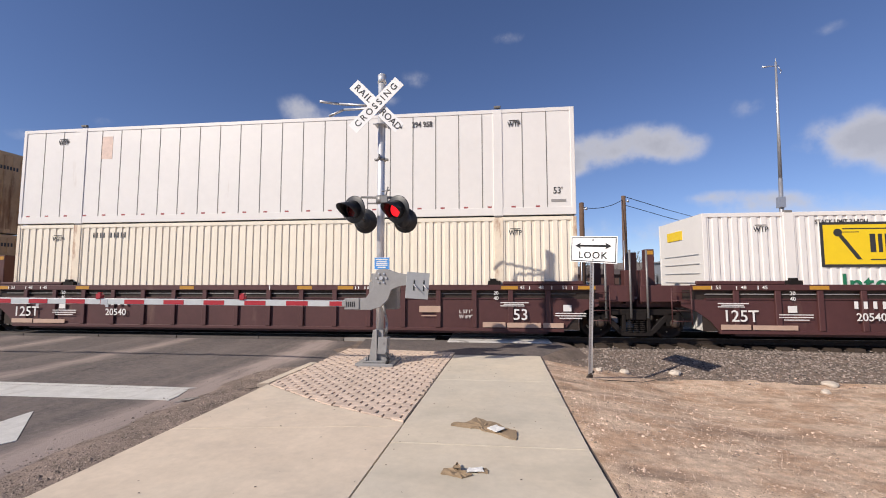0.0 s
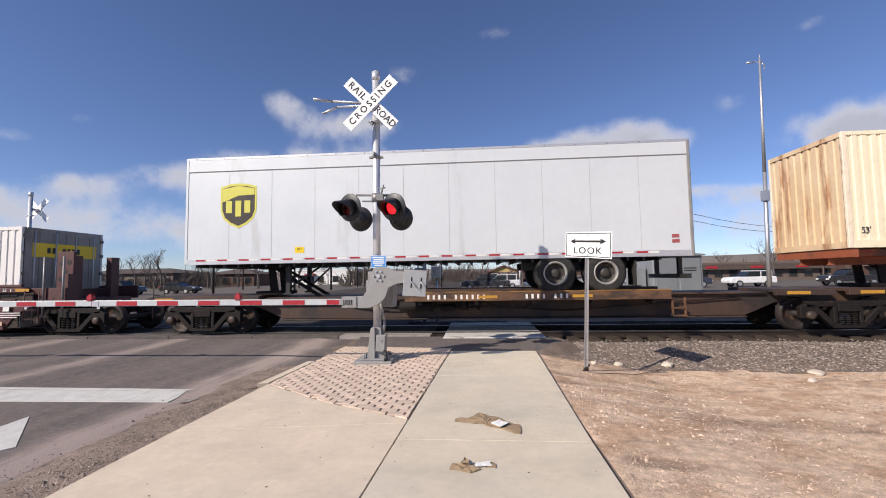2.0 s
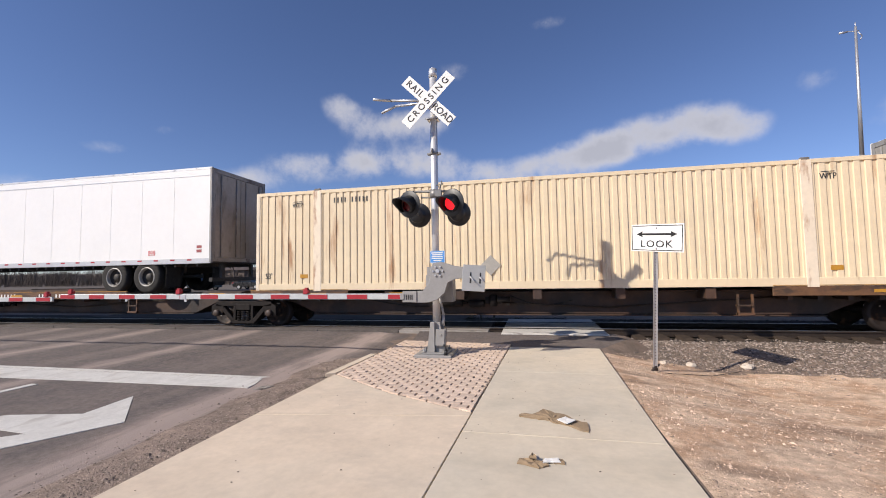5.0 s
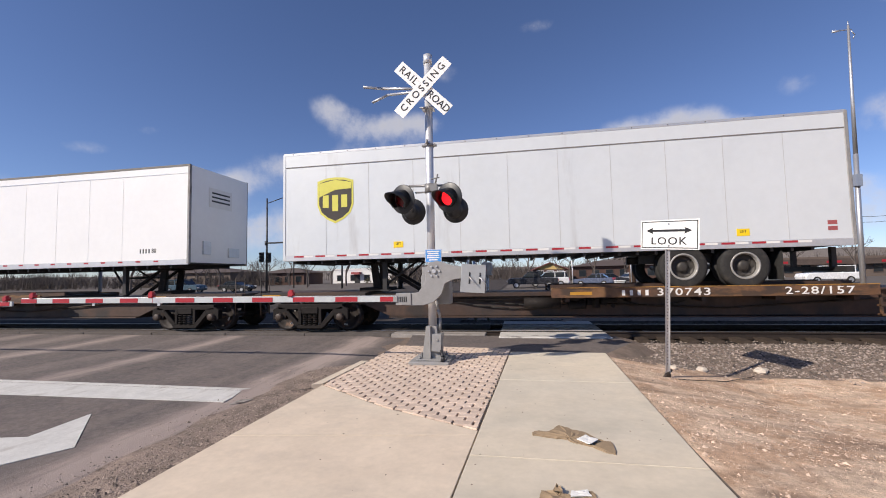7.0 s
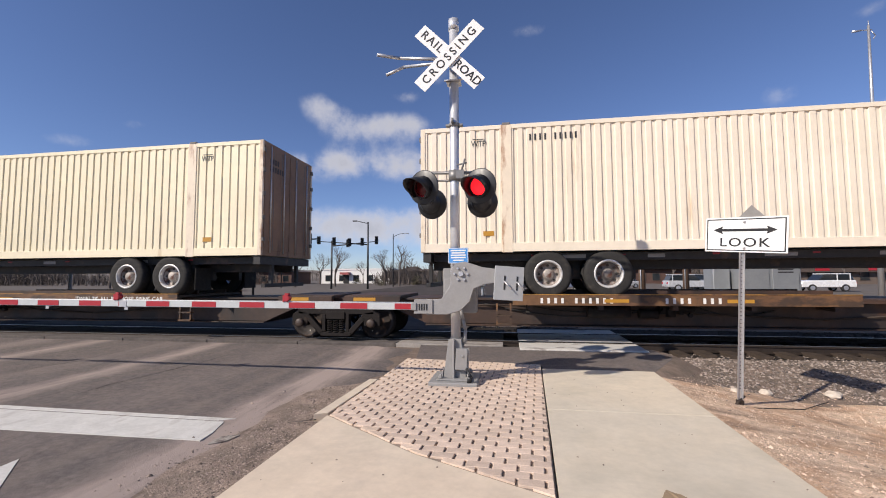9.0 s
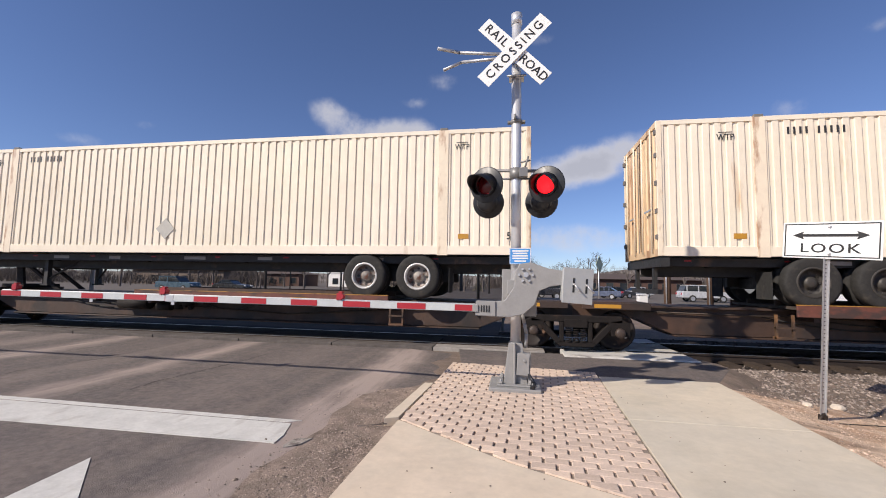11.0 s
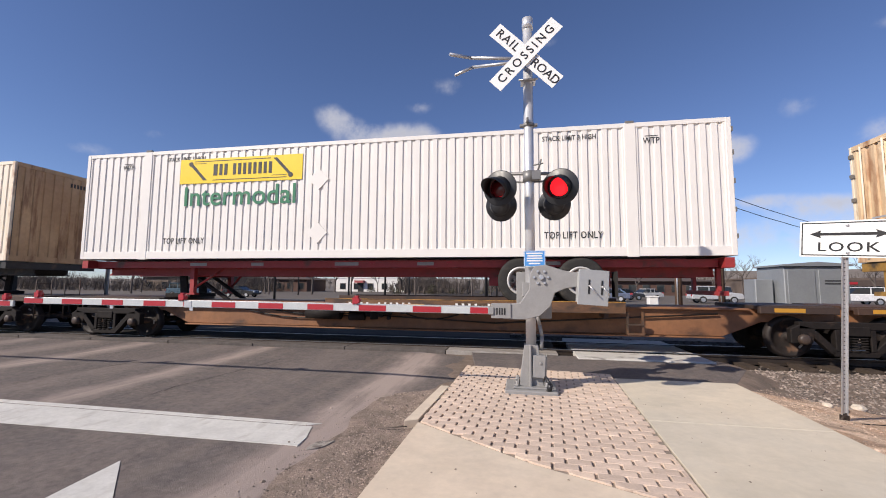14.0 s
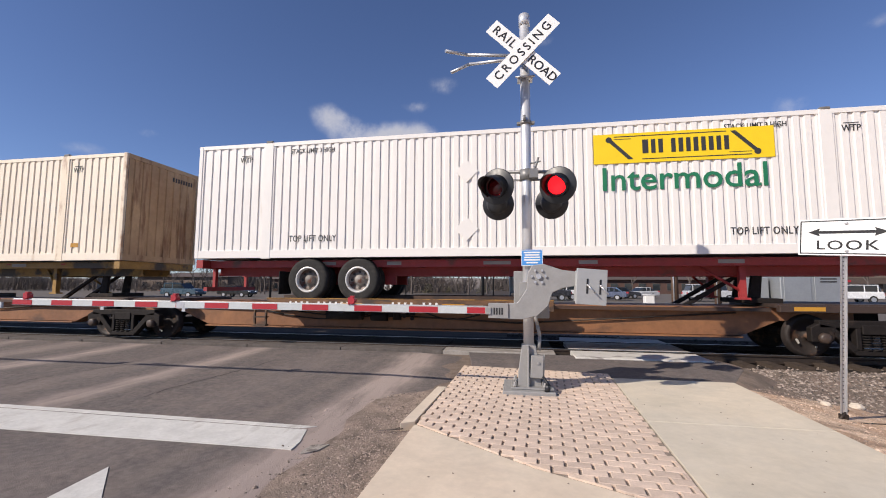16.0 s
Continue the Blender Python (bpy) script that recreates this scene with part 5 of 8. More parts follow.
def yellow_banner(c, x0, x1, z0, z1, border):
    """A yellow painted panel with dark lettering shapes and scroll outlines."""
    yb = part("yellow_panel", lambda bm: box(bm, x0, x1, -0.004, 0.02, z0, z1), PANEL_YELLOW, c, "yellow painted panel")
    h = z1 - z0
    if border:
        part("panel_border", lambda bm: [box(bm, *q) for q in ((x0 - 0.06, x1 + 0.06, -0.006, 0.02, z1, z1 + 0.06), (x0 - 0.06, x1 + 0.06, -0.006, 0.02, z0 - 0.06, z0), (x0 - 0.06, x0, -0.006, 0.02, z0, z1), (x1, x1 + 0.06, -0.006, 0.02, z0, z1))], MARK_BLACK, c)
    cx, w = (x0 + x1) / 2, x1 - x0
    lh = h * 0.46
    shapes = []
    x = cx - w * 0.25
    for k in range(6):
        ww = w * 0.066
        shapes += [(x, x + ww * 0.36), (x + ww * 0.62, x + ww)] if k else [(x + ww * 0.5, x + ww)]
        x += w * 0.083 + (w * 0.03 if k == 1 else 0)
    part("lettering_shape", lambda bm: [box(bm, a, b, -0.009, -0.0045, z0 + h * 0.30, z0 + h * 0.30 + lh) for a, b in shapes], MARK_BLACK, yb, "black lettering shapes")
    part("scroll_outline", lambda bm: [box(bm, *q) for q in (
        (x0 + w * 0.12, cx + w * 0.25, -0.007, -0.0045, z1 - h * 0.12, z1 - h * 0.09), (cx - w * 0.22, x1 - w * 0.12, -0.007, -0.0045, z0 + h * 0.10, z0 + h * 0.13),
        (x0 + w * 0.12, x0 + w * 0.22, -0.007, -0.0045, z1 - h * 0.20, z1 - h * 0.18), (x1 - w * 0.24, x1 - w * 0.12, -0.007, -0.0045, z0 + h * 0.20, z0 + h * 0.22))]
        + [prism(bm, [(x0 + w * 0.08, z1 - h * 0.22), (x0 + w * 0.11, z1 - h * 0.22), (x0 + w * 0.23, z0 + h * 0.12), (x0 + w * 0.20, z0 + h * 0.12)], -0.007, -0.0045),
           prism(bm, [(x1 - w * 0.23, z1 - h * 0.10), (x1 - w * 0.20, z1 - h * 0.10), (x1 - w * 0.08, z0 + h * 0.24), (x1 - w * 0.11, z0 + h * 0.24)], -0.007, -0.0045),
           tube(bm, (x0 + w * 0.09, -0.009, z1 - h * 0.2), (x0 + w * 0.09, -0.0045, z1 - h * 0.2), h * 0.10, 14), tube(bm, (x1 - w * 0.09, -0.009, z0 + h * 0.2), (x1 - w * 0.09, -0.0045, z0 + h * 0.2), h * 0.10, 14)], MARK_BLACK, yb, "black scroll outline")


def road_wheels(parent, x, z, rim_mat, y_near=0.02):
    """A tandem bogie: four double tyres with rims, axles."""
    for dx in (0.0, 1.27):
        for y0, side in ((y_near, -1), (WIDE - y_near - 0.56, 1)):
            tyre = part("tyre", lambda bm: [lathe(bm, [(0.30, 0.02), (0.44, 0.0), (0.50, 0.025), (0.515, 0.06), (0.515, 0.20), (0.50, 0.235), (0.44, 0.26), (0.30, 0.24)], pose(0, yy, 0, -90), 30) for yy in (0.0, 0.30)], RUBBER, parent, "black double tyre", key="tyre", at=pose(x + dx, y0, z))
            if side < 0:
                part("rim", lambda bm: lathe(bm, [(0.31, 0.018), (0.285, 0.0), (0.268, 0.02), (0.255, 0.10)], pose(0, -0.004, 0, -90), 26), rim_mat, tyre, key=("rim", rim_mat.name))
                part("wheel_disc", lambda bm: lathe(bm, [(0.256, 0.095), (0.25, 0.15), (0.13, 0.17), (0.115, 0.10), (0.075, 0.075), (0, 0.075)], pose(0, -0.004, 0, -90), 26), WHEEL_DISC if rim_mat is RIM_WHITE else RIM_DARK, tyre, "dusty dark wheel disc", key=("disc", rim_mat is RIM_WHITE))
                part("hand_hole", lambda bm: [tube(bm, (0.19 * math.cos(a), 0.140, 0.19 * math.sin(a)), (0.19 * math.cos(a), 0.165, 0.19 * math.sin(a)), 0.032, 8) for a in [k * math.pi / 4 for k in range(8)]], RIM_DARK, tyre, key="handhole")
        part("axle", lambda bm: tube(bm, (0, 0.2, 0), (0, WIDE - 0.2, 0), 0.07, 10), CHASSIS_BLACK, parent, key="road_axle", at=pose(x + dx, 0, z))


def legs_and_hitch(c, xl, xh, zt, mat, flip):
    """Landing legs of a trailer or chassis, folded up."""
    for y in (0.5, WIDE - 0.62):
        part("landing_leg", lambda bm: (box(bm, -0.06, 0.06, 0, 0.12, -0.82, 0.0), box(bm, -0.12, 0.12, -0.03, 0.15, -0.86, -0.82)), mat, c, key=("leg", mat.name), at=pose(xl, y, zt))
    part("leg_brace", lambda bm: (tube(bm, (xl, 0.56, zt - 0.7), (xl + flip * 0.9, 0.9, zt), 0.03, 8), tube(bm, (xl, WIDE - 0.56, zt - 0.7), (xl + flip * 0.9, WIDE - 0.9, zt), 0.03, 8), tube(bm, (xl, 0.56, zt - 0.35), (xl, WIDE - 0.56, zt - 0.35), 0.03, 8)), mat, c)


def i_beam(bm, x0, x1, y, z0, z1, w=0.14, web=0.04, lip=0.04):
    """A rolled beam along x: two flanges and a web in one profile."""
    a, b = y + (w - web) / 2, y + (w + web) / 2
    prof = [(y, z0), (y + w, z0), (y + w, z0 + lip), (b, z0 + lip), (b, z1 - lip), (y + w, z1 - lip), (y + w, z1), (y, z1), (y, z1 - lip), (a, z1 - lip), (a, z0 + lip), (y, z0 + lip)]
    p = [bm.verts.new((x0, u, v)) for u, v in prof]
    q = [bm.verts.new((x1, u, v)) for u, v in prof]
    bm.faces.new(p)
    bm.faces.new(q[::-1])
    for k in range(len(prof)):
        m = (k + 1) % len(prof)
        bm.faces.new((p[k], p[m], q[m], q[k]))


def chassis(u, rear_right, mat, rim_mat, label, L=16.15, zt=2.08, wheel_dx=0.0, leg_dx=0.0):
    """A container chassis: two long beams, bolsters, bogie with wheels, landing legs."""
    c = thing("container_chassis", label, "chassis", "container chassis")
    z = zt - (DECK + 0.0)          # local top, the base stands on the deck
    for y in (0.75, 1.70):
        part("main_beam", lambda bm: i_beam(bm, 0.15, L - 0.15, y, z - 0.40, z - 0.01), mat, c, key=("beam", y, L, mat.name))
    part("side_rail", lambda bm: (box(bm, 0.25, L - 0.25, 0.30, 0.36, z - 0.20, z - 0.03), box(bm, 0.25, L - 0.25, WIDE - 0.36, WIDE - 0.30, z - 0.20, z - 0.03)), mat, c, key=("srail", L, mat.name))
    part("bolster", lambda bm: [box(bm, x, x + 0.18, 0.04, WIDE - 0.04, z - 0.22, z - 0.012) for x in (0.05, L - 0.23)] + [box(bm, x, x + 0.1, 0.37, WIDE - 0.37, z - 0.2, z - 0.04) for x in [1.2 + k * 1.5 for k in range(10)]], mat, c, key=("bolster", L, mat.name))
    part("plate_marking", lambda bm: [box(bm, x, x + w, 0.294, 0.2985, z - 0.15, z - 0.07) for x, w in ((3.2, 0.5), (5.0, 0.35), (7.3, 0.62), (9.4, 0.4), (12.2, 0.5))], PLATE_DIM, c, key=("plates", L))
    part("reflector_strip", lambda bm: [box(bm, x, x + 0.14, 0.294, 0.2985, z - 0.10, z - 0.065) for x in [0.6 + k * 1.9 for k in range(9)]], RED_PAINT, c, key=("refl", L))
    xw = (L - 2.75 - 1.27 + 0.2 if rear_right else 2.85) + wheel_dx
    part("bogie_frame", lambda bm: [box(bm, xw - 0.75, xw + 2.0, y, y + 0.12, z - 0.62, z - 0.40) for y in (0.70, 1.77)] + [box(bm, xw - 0.5, xw - 0.35, 0.4, WIDE - 0.4, z - 0.66, z - 0.42)], mat, c)
    road_wheels(c, xw, 0.515, rim_mat)
    part("mud_flap", lambda bm: [box(bm, 0, 0.015, y, y + 0.55, 0.16, z - 0.30) for y in (0.03, WIDE - 0.58)], RUBBER, c, key="flap", at=pose(xw + (2.0 if rear_right else -0.75), 0, 0))
    xe = L - 0.12 if rear_right else 0.12
    part("bumper", lambda bm: (box(bm, xe - 0.05, xe + 0.05, 0.3, WIDE - 0.3, z - 0.80, z - 0.70), box(bm, xe - 0.04, xe + 0.04, 0.6, 0.7, z - 0.7, z - 0.2), box(bm, xe - 0.04, xe + 0.04, WIDE - 0.7, WIDE - 0.6, z - 0.7, z - 0.2)), mat, c)
    legs_and_hitch(c, (2.7 if rear_right else L - 2.7) + leg_dx, 0, z - 0.05, mat, 1 if rear_right else -1)
    return goes(c, u, SIDE_Y, DECK)


def van_trailer(u, L, skin, label, rear_right=True, zt=4.95, zb=2.02, shield=False, rim_mat=RIM_GREY, mark_x=None):
    """A dry-van road trailer with smooth panelled sides, aluminium rails and a tandem bogie."""
    c = thing("van_trailer", label, "trailer", "van trailers")
    b, t = zb - DECK, zt - DECK
    xq = L + 0.002
    ub = 0.40 if skin is VAN_GREY else 0.255
    part("side_skin", lambda bm: box(bm, 0.06, L - 0.06, 0.010, 0.05, b + 0.10, t - ub - 0.005), skin, c, bevel=0.0)
    part("side_skin", lambda bm: box(bm, 0.06, L - 0.06, WIDE - 0.05, WIDE - 0.010, b + 0.10, t - ub - 0.005), skin, c)
    part("upper_skin", lambda bm: [box(bm, 0.06, L - 0.06, y, y + 0.04, t - ub, t - 0.07) for y in (0.004, WIDE - 0.044)], skin, c)
    part("roof", lambda bm: box(bm, 0.02, L - 0.02, 0.04, WIDE - 0.04, t - 0.06, t - 0.02), skin, c)
    part("top_rail", lambda bm: [box(bm, 0.02, L - 0.02, y, y + 0.05, t - 0.07, t) for y in (0.0, WIDE - 0.05)], VAN_TRIM if rear_right else SEAM, c, "aluminium roof rail" if rear_right else "dark roof rail", bevel=0.006)
    part("upper_joint", lambda bm: box(bm, 0.06, L - 0.06, 0.0, 0.0098, t - ub - 0.012, t - ub + 0.012), SEAM if skin is VAN_GREY else VAN_TRIM, c, "dark joint below the roof rail")
    if not rear_right:
        board = part("nose_board", lambda bm: box(bm, xq, xq + 0.012, 0.75, 1.75, t - 1.15, t - 0.55), MARK_WHITE, c, "white notice board on the nose")
        part("line_bar", lambda bm: [box(bm, xq + 0.0125, xq + 0.016, 0.85, 1.65, t - zz, t - zz + 0.05) for zz in (0.72, 0.85, 0.98)], MARK_BLACK, board)
    part("bottom_rail", lambda bm: [box(bm, 0.04, L - 0.04, y, y + 0.05, b - 0.06, b + 0.10) for y in (0.0, WIDE - 0.05)], VAN_TRIM, c, "aluminium bottom rail", bevel=0.006)
    part("floor", lambda bm: box(bm, 0.04, L - 0.04, 0.06, WIDE - 0.06, b - 0.04, b + 0.06), CHASSIS_BLACK, c)
    part("crossmember", lambda bm: [box(bm, x, x + 0.06, 0.07, WIDE - 0.07, b - 0.14, b - 0.045) for x in [0.3 + 0.4 * k for k in range(int(L / 0.4) - 1)]], CHASSIS_BLACK, c)
    for x in (0.0, L - 0.10):
        for y in (-0.003, WIDE - 0.077):
            part("corner_post", lambda bm: box(bm, x, x + 0.10, y, y + 0.08, b - 0.05, t - 0.01), skin if (x == 0.0) else REAR_GREY, c, bevel=0.02)
    part("panel_seam", lambda bm: [box(bm, x - 0.006, x + 0.006, 0.0065, 0.0095, b + 0.10, t - ub - 0.015) for x in [0.06 + 1.22 * k for k in range(1, int(L / 1.22))]], surface("seam_grey", (0.47, 0.47, 0.47), 0.5) if skin is VAN_GREY else surface("seam_white", (0.79, 0.79, 0.78), 0.4), c)
    part("rivets", lambda bm: [box(bm, x, x + 0.025, -0.004, 0.0, t - 0.05, t - 0.025) for x in [0.3 + 0.8 * k for k in range(int(L / 0.8))]], SEAM, c)
    tape = [0.35 + k * 0.62 for k in range(int((L - 0.6) / 0.62))]
    part("red_tape", lambda bm: [box(bm, x, x + (0.28 if skin is VAN_GREY else 0.16), -0.0035, -0.0005, b + 0.035, b + 0.08) for x in tape], RED_PAINT, c, "red reflective tape")
    if skin is VAN_GREY:
        part("white_tape", lambda bm: [box(bm, x + 0.285, x + 0.55, -0.0035, -0.0005, b + 0.035, b + 0.08) for x in tape], MARK_WHITE, c, "white reflective tape")
    # ends: nose and doors
    xn, xr = (0.0, L) if rear_right else (L, 0.0)
    s = 1 if rear_right else -1
    part("nose_wall", lambda bm: box(bm, min(xn, xn + s * 0.05), max(xn, xn + s * 0.05), 0.06, WIDE - 0.06, b, t - 0.03), skin, c)
    rear = part("rear_frame", lambda bm: [box(bm, min(xr, xr - s * 0.06), max(xr, xr - s * 0.06), *q) for q in ((0.05, 0.15, b, t - 0.03), (WIDE - 0.15, WIDE - 0.05, b, t - 0.03), (0.15, WIDE - 0.15, t - 0.16, t - 0.03), (0.15, WIDE - 0.15, b, b + 0.12))], REAR_GREY, c)
    for y0, y1 in ((0.16, WIDE / 2 - 0.01), (WIDE / 2 + 0.01, WIDE - 0.16)):
        # Door colours are darkened to stand for shade on the rear end.
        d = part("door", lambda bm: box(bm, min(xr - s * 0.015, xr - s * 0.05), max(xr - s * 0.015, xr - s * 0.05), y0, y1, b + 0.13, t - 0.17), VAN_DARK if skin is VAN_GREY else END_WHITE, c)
        for yy in (y0 + 0.22, y1 - 0.22):
            part("lock_rod", lambda bm: tube(bm, (xr + s * 0.01, yy, b + 0.15), (xr + s * 0.01, yy, t - 0.2), 0.018, 6), REAR_GREY, d)
    part("nose_box", lambda bm: (box(bm, min(xn, xn - s * 0.05), max(xn, xn - s * 0.05), 0.5, 0.8, b + 0.25, b + 0.65), box(bm, min(xn, xn - s * 0.04), max(xn, xn - s * 0.04), 1.6, 2.1, b + 0.2, b + 0.5)), VAN_TRIM, c)
    if mark_x is not None:
        part("number_lettering", lambda bm: number_bars(bm, mark_x, 0.0095, b + 0.30, 4, 0.13, 0.07, 0.03, 20), MARK_BLACK, c, "small black letter shapes")
        lettering("mark", "261328" if L > 16 else "80", 0.13, MARK_BLACK, c, on_front(mark_x + (0.78 if L > 16 else 0.5), 0.009, b + 0.365), "small black identification number", squeeze=0.85, thick=0.003)
    part("tail_label", lambda bm: [box(bm, xr - s * 0.45 - 0.09, xr - s * 0.45 + 0.09, 0.006, 0.0098, b + zz, b + zz + 0.09) for zz in (0.28, 0.41)], surface("dull_red_mark", (0.32, 0.08, 0.08), 0.6), c)
    if shield:
        x, z = 1.55, b + 1.56
        prof = [(-0.48, 0.49), (-0.25, 0.56), (0, 0.58), (0.25, 0.56), (0.48, 0.49), (0.48, -0.12), (0.40, -0.33), (0.22, -0.48), (0, -0.58), (-0.22, -0.48), (-0.40, -0.33), (-0.48, -0.12)]
        part("shield_emblem", lambda bm: prism(bm, [(x + 1.08 * p, z + 1.08 * q) for p, q in prof], 0.004, 0.0098), SHIELD_GOLD, c, "gold shield outline")
        part("shield_field", lambda bm: prism(bm, [(x + 0.97 * p, z + 0.97 * q) for p, q in prof], 0.0005, 0.0038), SHIELD_BROWN, c, "dark brown shield field")
        part("shield_crown", lambda bm: prism(bm, [(x - 0.46, z + 0.47), (x, z + 0.555), (x + 0.46, z + 0.47), (x + 0.46, z + 0.30), (x, z + 0.28), (x - 0.46, z + 0.10)], -0.003, 0.0), SHIELD_GOLD, c)

        def letters(bm):
            # three plain blocks
            for dx, lo, hi in ((-0.27, -0.20, 0.14), (0.0, -0.30, 0.14), (0.26, -0.20, 0.14)):
                box(bm, x + dx - 0.085, x + dx + 0.085, -0.006, -0.0032, z + lo, z + hi)
        part("emblem_bars", letters, SHIELD_GOLD, c, "gold emblem shapes")
    for x in ((L - 2.2, 3.3) if rear_right else ()):
        part("lift_label", lambda bm: box(bm, x - 0.13, x + 0.13, 0.004, 0.0098, b + 0.22, b + 0.38), PANEL_YELLOW if skin is VAN_GREY else surface("faded_red_label", (0.6, 0.25, 0.25), 0.6), c, "lift point label")
        if skin is VAN_GREY:
            lettering("letters", "LIFT", 0.06, SIGN_BLACK, c, on_front(x, 0.003, b + 0.32), squeeze=0.9, thick=0.001)
        else:
            for wd, zz in (("LIFT", 0.335), ("HERE", 0.255)):
                lettering("letters", wd, 0.055, MARK_WHITE, c, on_front(x, 0.003, b + zz), squeeze=0.9, thick=0.001)
    # running gear
    xw = (L - (2.18 if L < 14 else 2.4) - 1.27) if rear_right else 2.4
    part("slider_frame", lambda bm: [box(bm, xw - 0.8, xw + 2.1, y, y + 0.12, b - 0.34, b - 0.14) for y in (0.62, 1.85)], CHASSIS_BLACK, c)
    road_wheels(c, xw, 0.515, rim_mat)
    part("mud_flap", lambda bm: [box(bm, 0, 0.015, y, y + 0.58, 0.18, b - 0.14) for y in (0.03, WIDE - 0.61)], RUBBER, c, at=pose(xw + (2.0 if rear_right else -0.75), 0, 0))
    xe = L - 0.12 if rear_right else 0.12
    part("underride_guard", lambda bm: (box(bm, xe - 0.06, xe + 0.06, 0.12, WIDE - 0.12, b - 0.62, b - 0.50), box(bm, xe - 0.05, xe + 0.05, 0.55, 0.65, b - 0.5, b - 0.06), box(bm, xe - 0.05, xe + 0.05, WIDE - 0.65, WIDE - 0.55, b - 0.5, b - 0.06)), CHASSIS_BLACK, c)
    legs_and_hitch(c, 2.75 if rear_right else L - 2.75, 0, b - 0.06, CHASSIS_BLACK, 1 if rear_right else -1)
    return goes(c, u, SIDE_Y, DECK)


WHEEL_R = 0.42


def truck(car, x, rim=True):
    """A two-axle railway truck at local x: cast side frames, springs, bearing caps, wheel sets."""
    sf = part("truck_frame", lambda bm: [
        (box(bm, -0.95, 0.95, y0, y0 + 0.15, 0.62, 0.76), prism(bm, [(-0.36, 0.10), (0.36, 0.10), (0.42, 0.20), (-0.42, 0.20)], y0, y0 + 0.15),
         prism(bm, [(-1.10, 0.34), (-0.72, 0.34), (-0.66, 0.64), (-0.95, 0.70), (-1.10, 0.62)], y0, y0 + 0.15), prism(bm, [(0.72, 0.34), (1.10, 0.34), (1.10, 0.62), (0.95, 0.70), (0.66, 0.64)], y0, y0 + 0.15),
         prism(bm, [(-0.74, 0.50), (-0.66, 0.60), (-0.30, 0.22), (-0.40, 0.14)], y0, y0 + 0.15), prism(bm, [(0.74, 0.50), (0.40, 0.14), (0.30, 0.22), (0.66, 0.60)], y0, y0 + 0.15),
         box(bm, -0.34, -0.25, y0, y0 + 0.15, 0.2, 0.62), box(bm, 0.25, 0.34, y0, y0 + 0.15, 0.2, 0.62)) for y0 in (-1.20, 1.05)] + [box(bm, -0.24, 0.24, -1.22, 1.22, 0.50, 0.68), box(bm, -0.6, 0.6, -0.45, 0.45, 0.66, 0.90)],
        TRUCK_STEEL, car, "dusty cast steel truck frame", key="truck_frame", at=pose(x, 1.30, 0), bevel=0.012)
    for sx in (-0.15, 0.0, 0.15):
        def spring(bm):
            for k in range(6):
                lathe(bm, [(0.062, 0), (0.075, 0.012), (0.062, 0.026), (0.05, 0.012), (0.062, 0)], pose(0, 0, 0.20 + k * 0.05), 10)
        part("spring", spring, TRUCK_STEEL, sf, key="spring", at=pose(sx, -1.16, 0))
    for sx in (-0.89, 0.89):
        ws = part("wheel_set", lambda bm: ([lathe(bm, [(0, d * 0.70), (0.09, d * 0.70), (0.11, d * 0.68), (0.32, d * 0.74), (0.345, d * 0.785), (0.415, d * 0.785), (0.42, d * 0.70), (0.44, d * 0.665), (0.445, d * 0.645), (0.33, d * 0.64), (0.11, d * 0.66), (0.085, d * 0.60), (0.085, 0)], pose(0, 0, 0, 90), 32) for d in (-1, 1)],
                                           tube(bm, (0, -1.1, 0), (0, 1.1, 0), 0.075, 12)), WHEEL_STEEL, sf, "rust-brown steel wheels on an axle", key="wheel_set", at=pose(sx, 0, WHEEL_R))
        SPINNING.append((ws, sx))
        part("chalk_mark", lambda bm: [box(bm, r - 0.02, r + 0.02, -0.80, -0.79, -0.05, 0.05) for r in (0.25,)] + [tube(bm, (0, -0.792, 0.25), (0, -0.786, 0.25), 0.02, 6)], surface("chalk", (0.4, 0.38, 0.34), 0.8), ws, key="chalk")
        part("bearing_cap", lambda bm: lathe(bm, [(0, -0.05), (0.07, -0.05), (0.10, -0.03), (0.105, 0.10), (0, 0.10)], pose(0, 0, 0, -90), 16), surface("bearing_grease", (0.05, 0.034, 0.026), 0.5, vary=0.3), sf, key="cap", at=pose(sx, -1.24, WHEEL_R))
    return sf


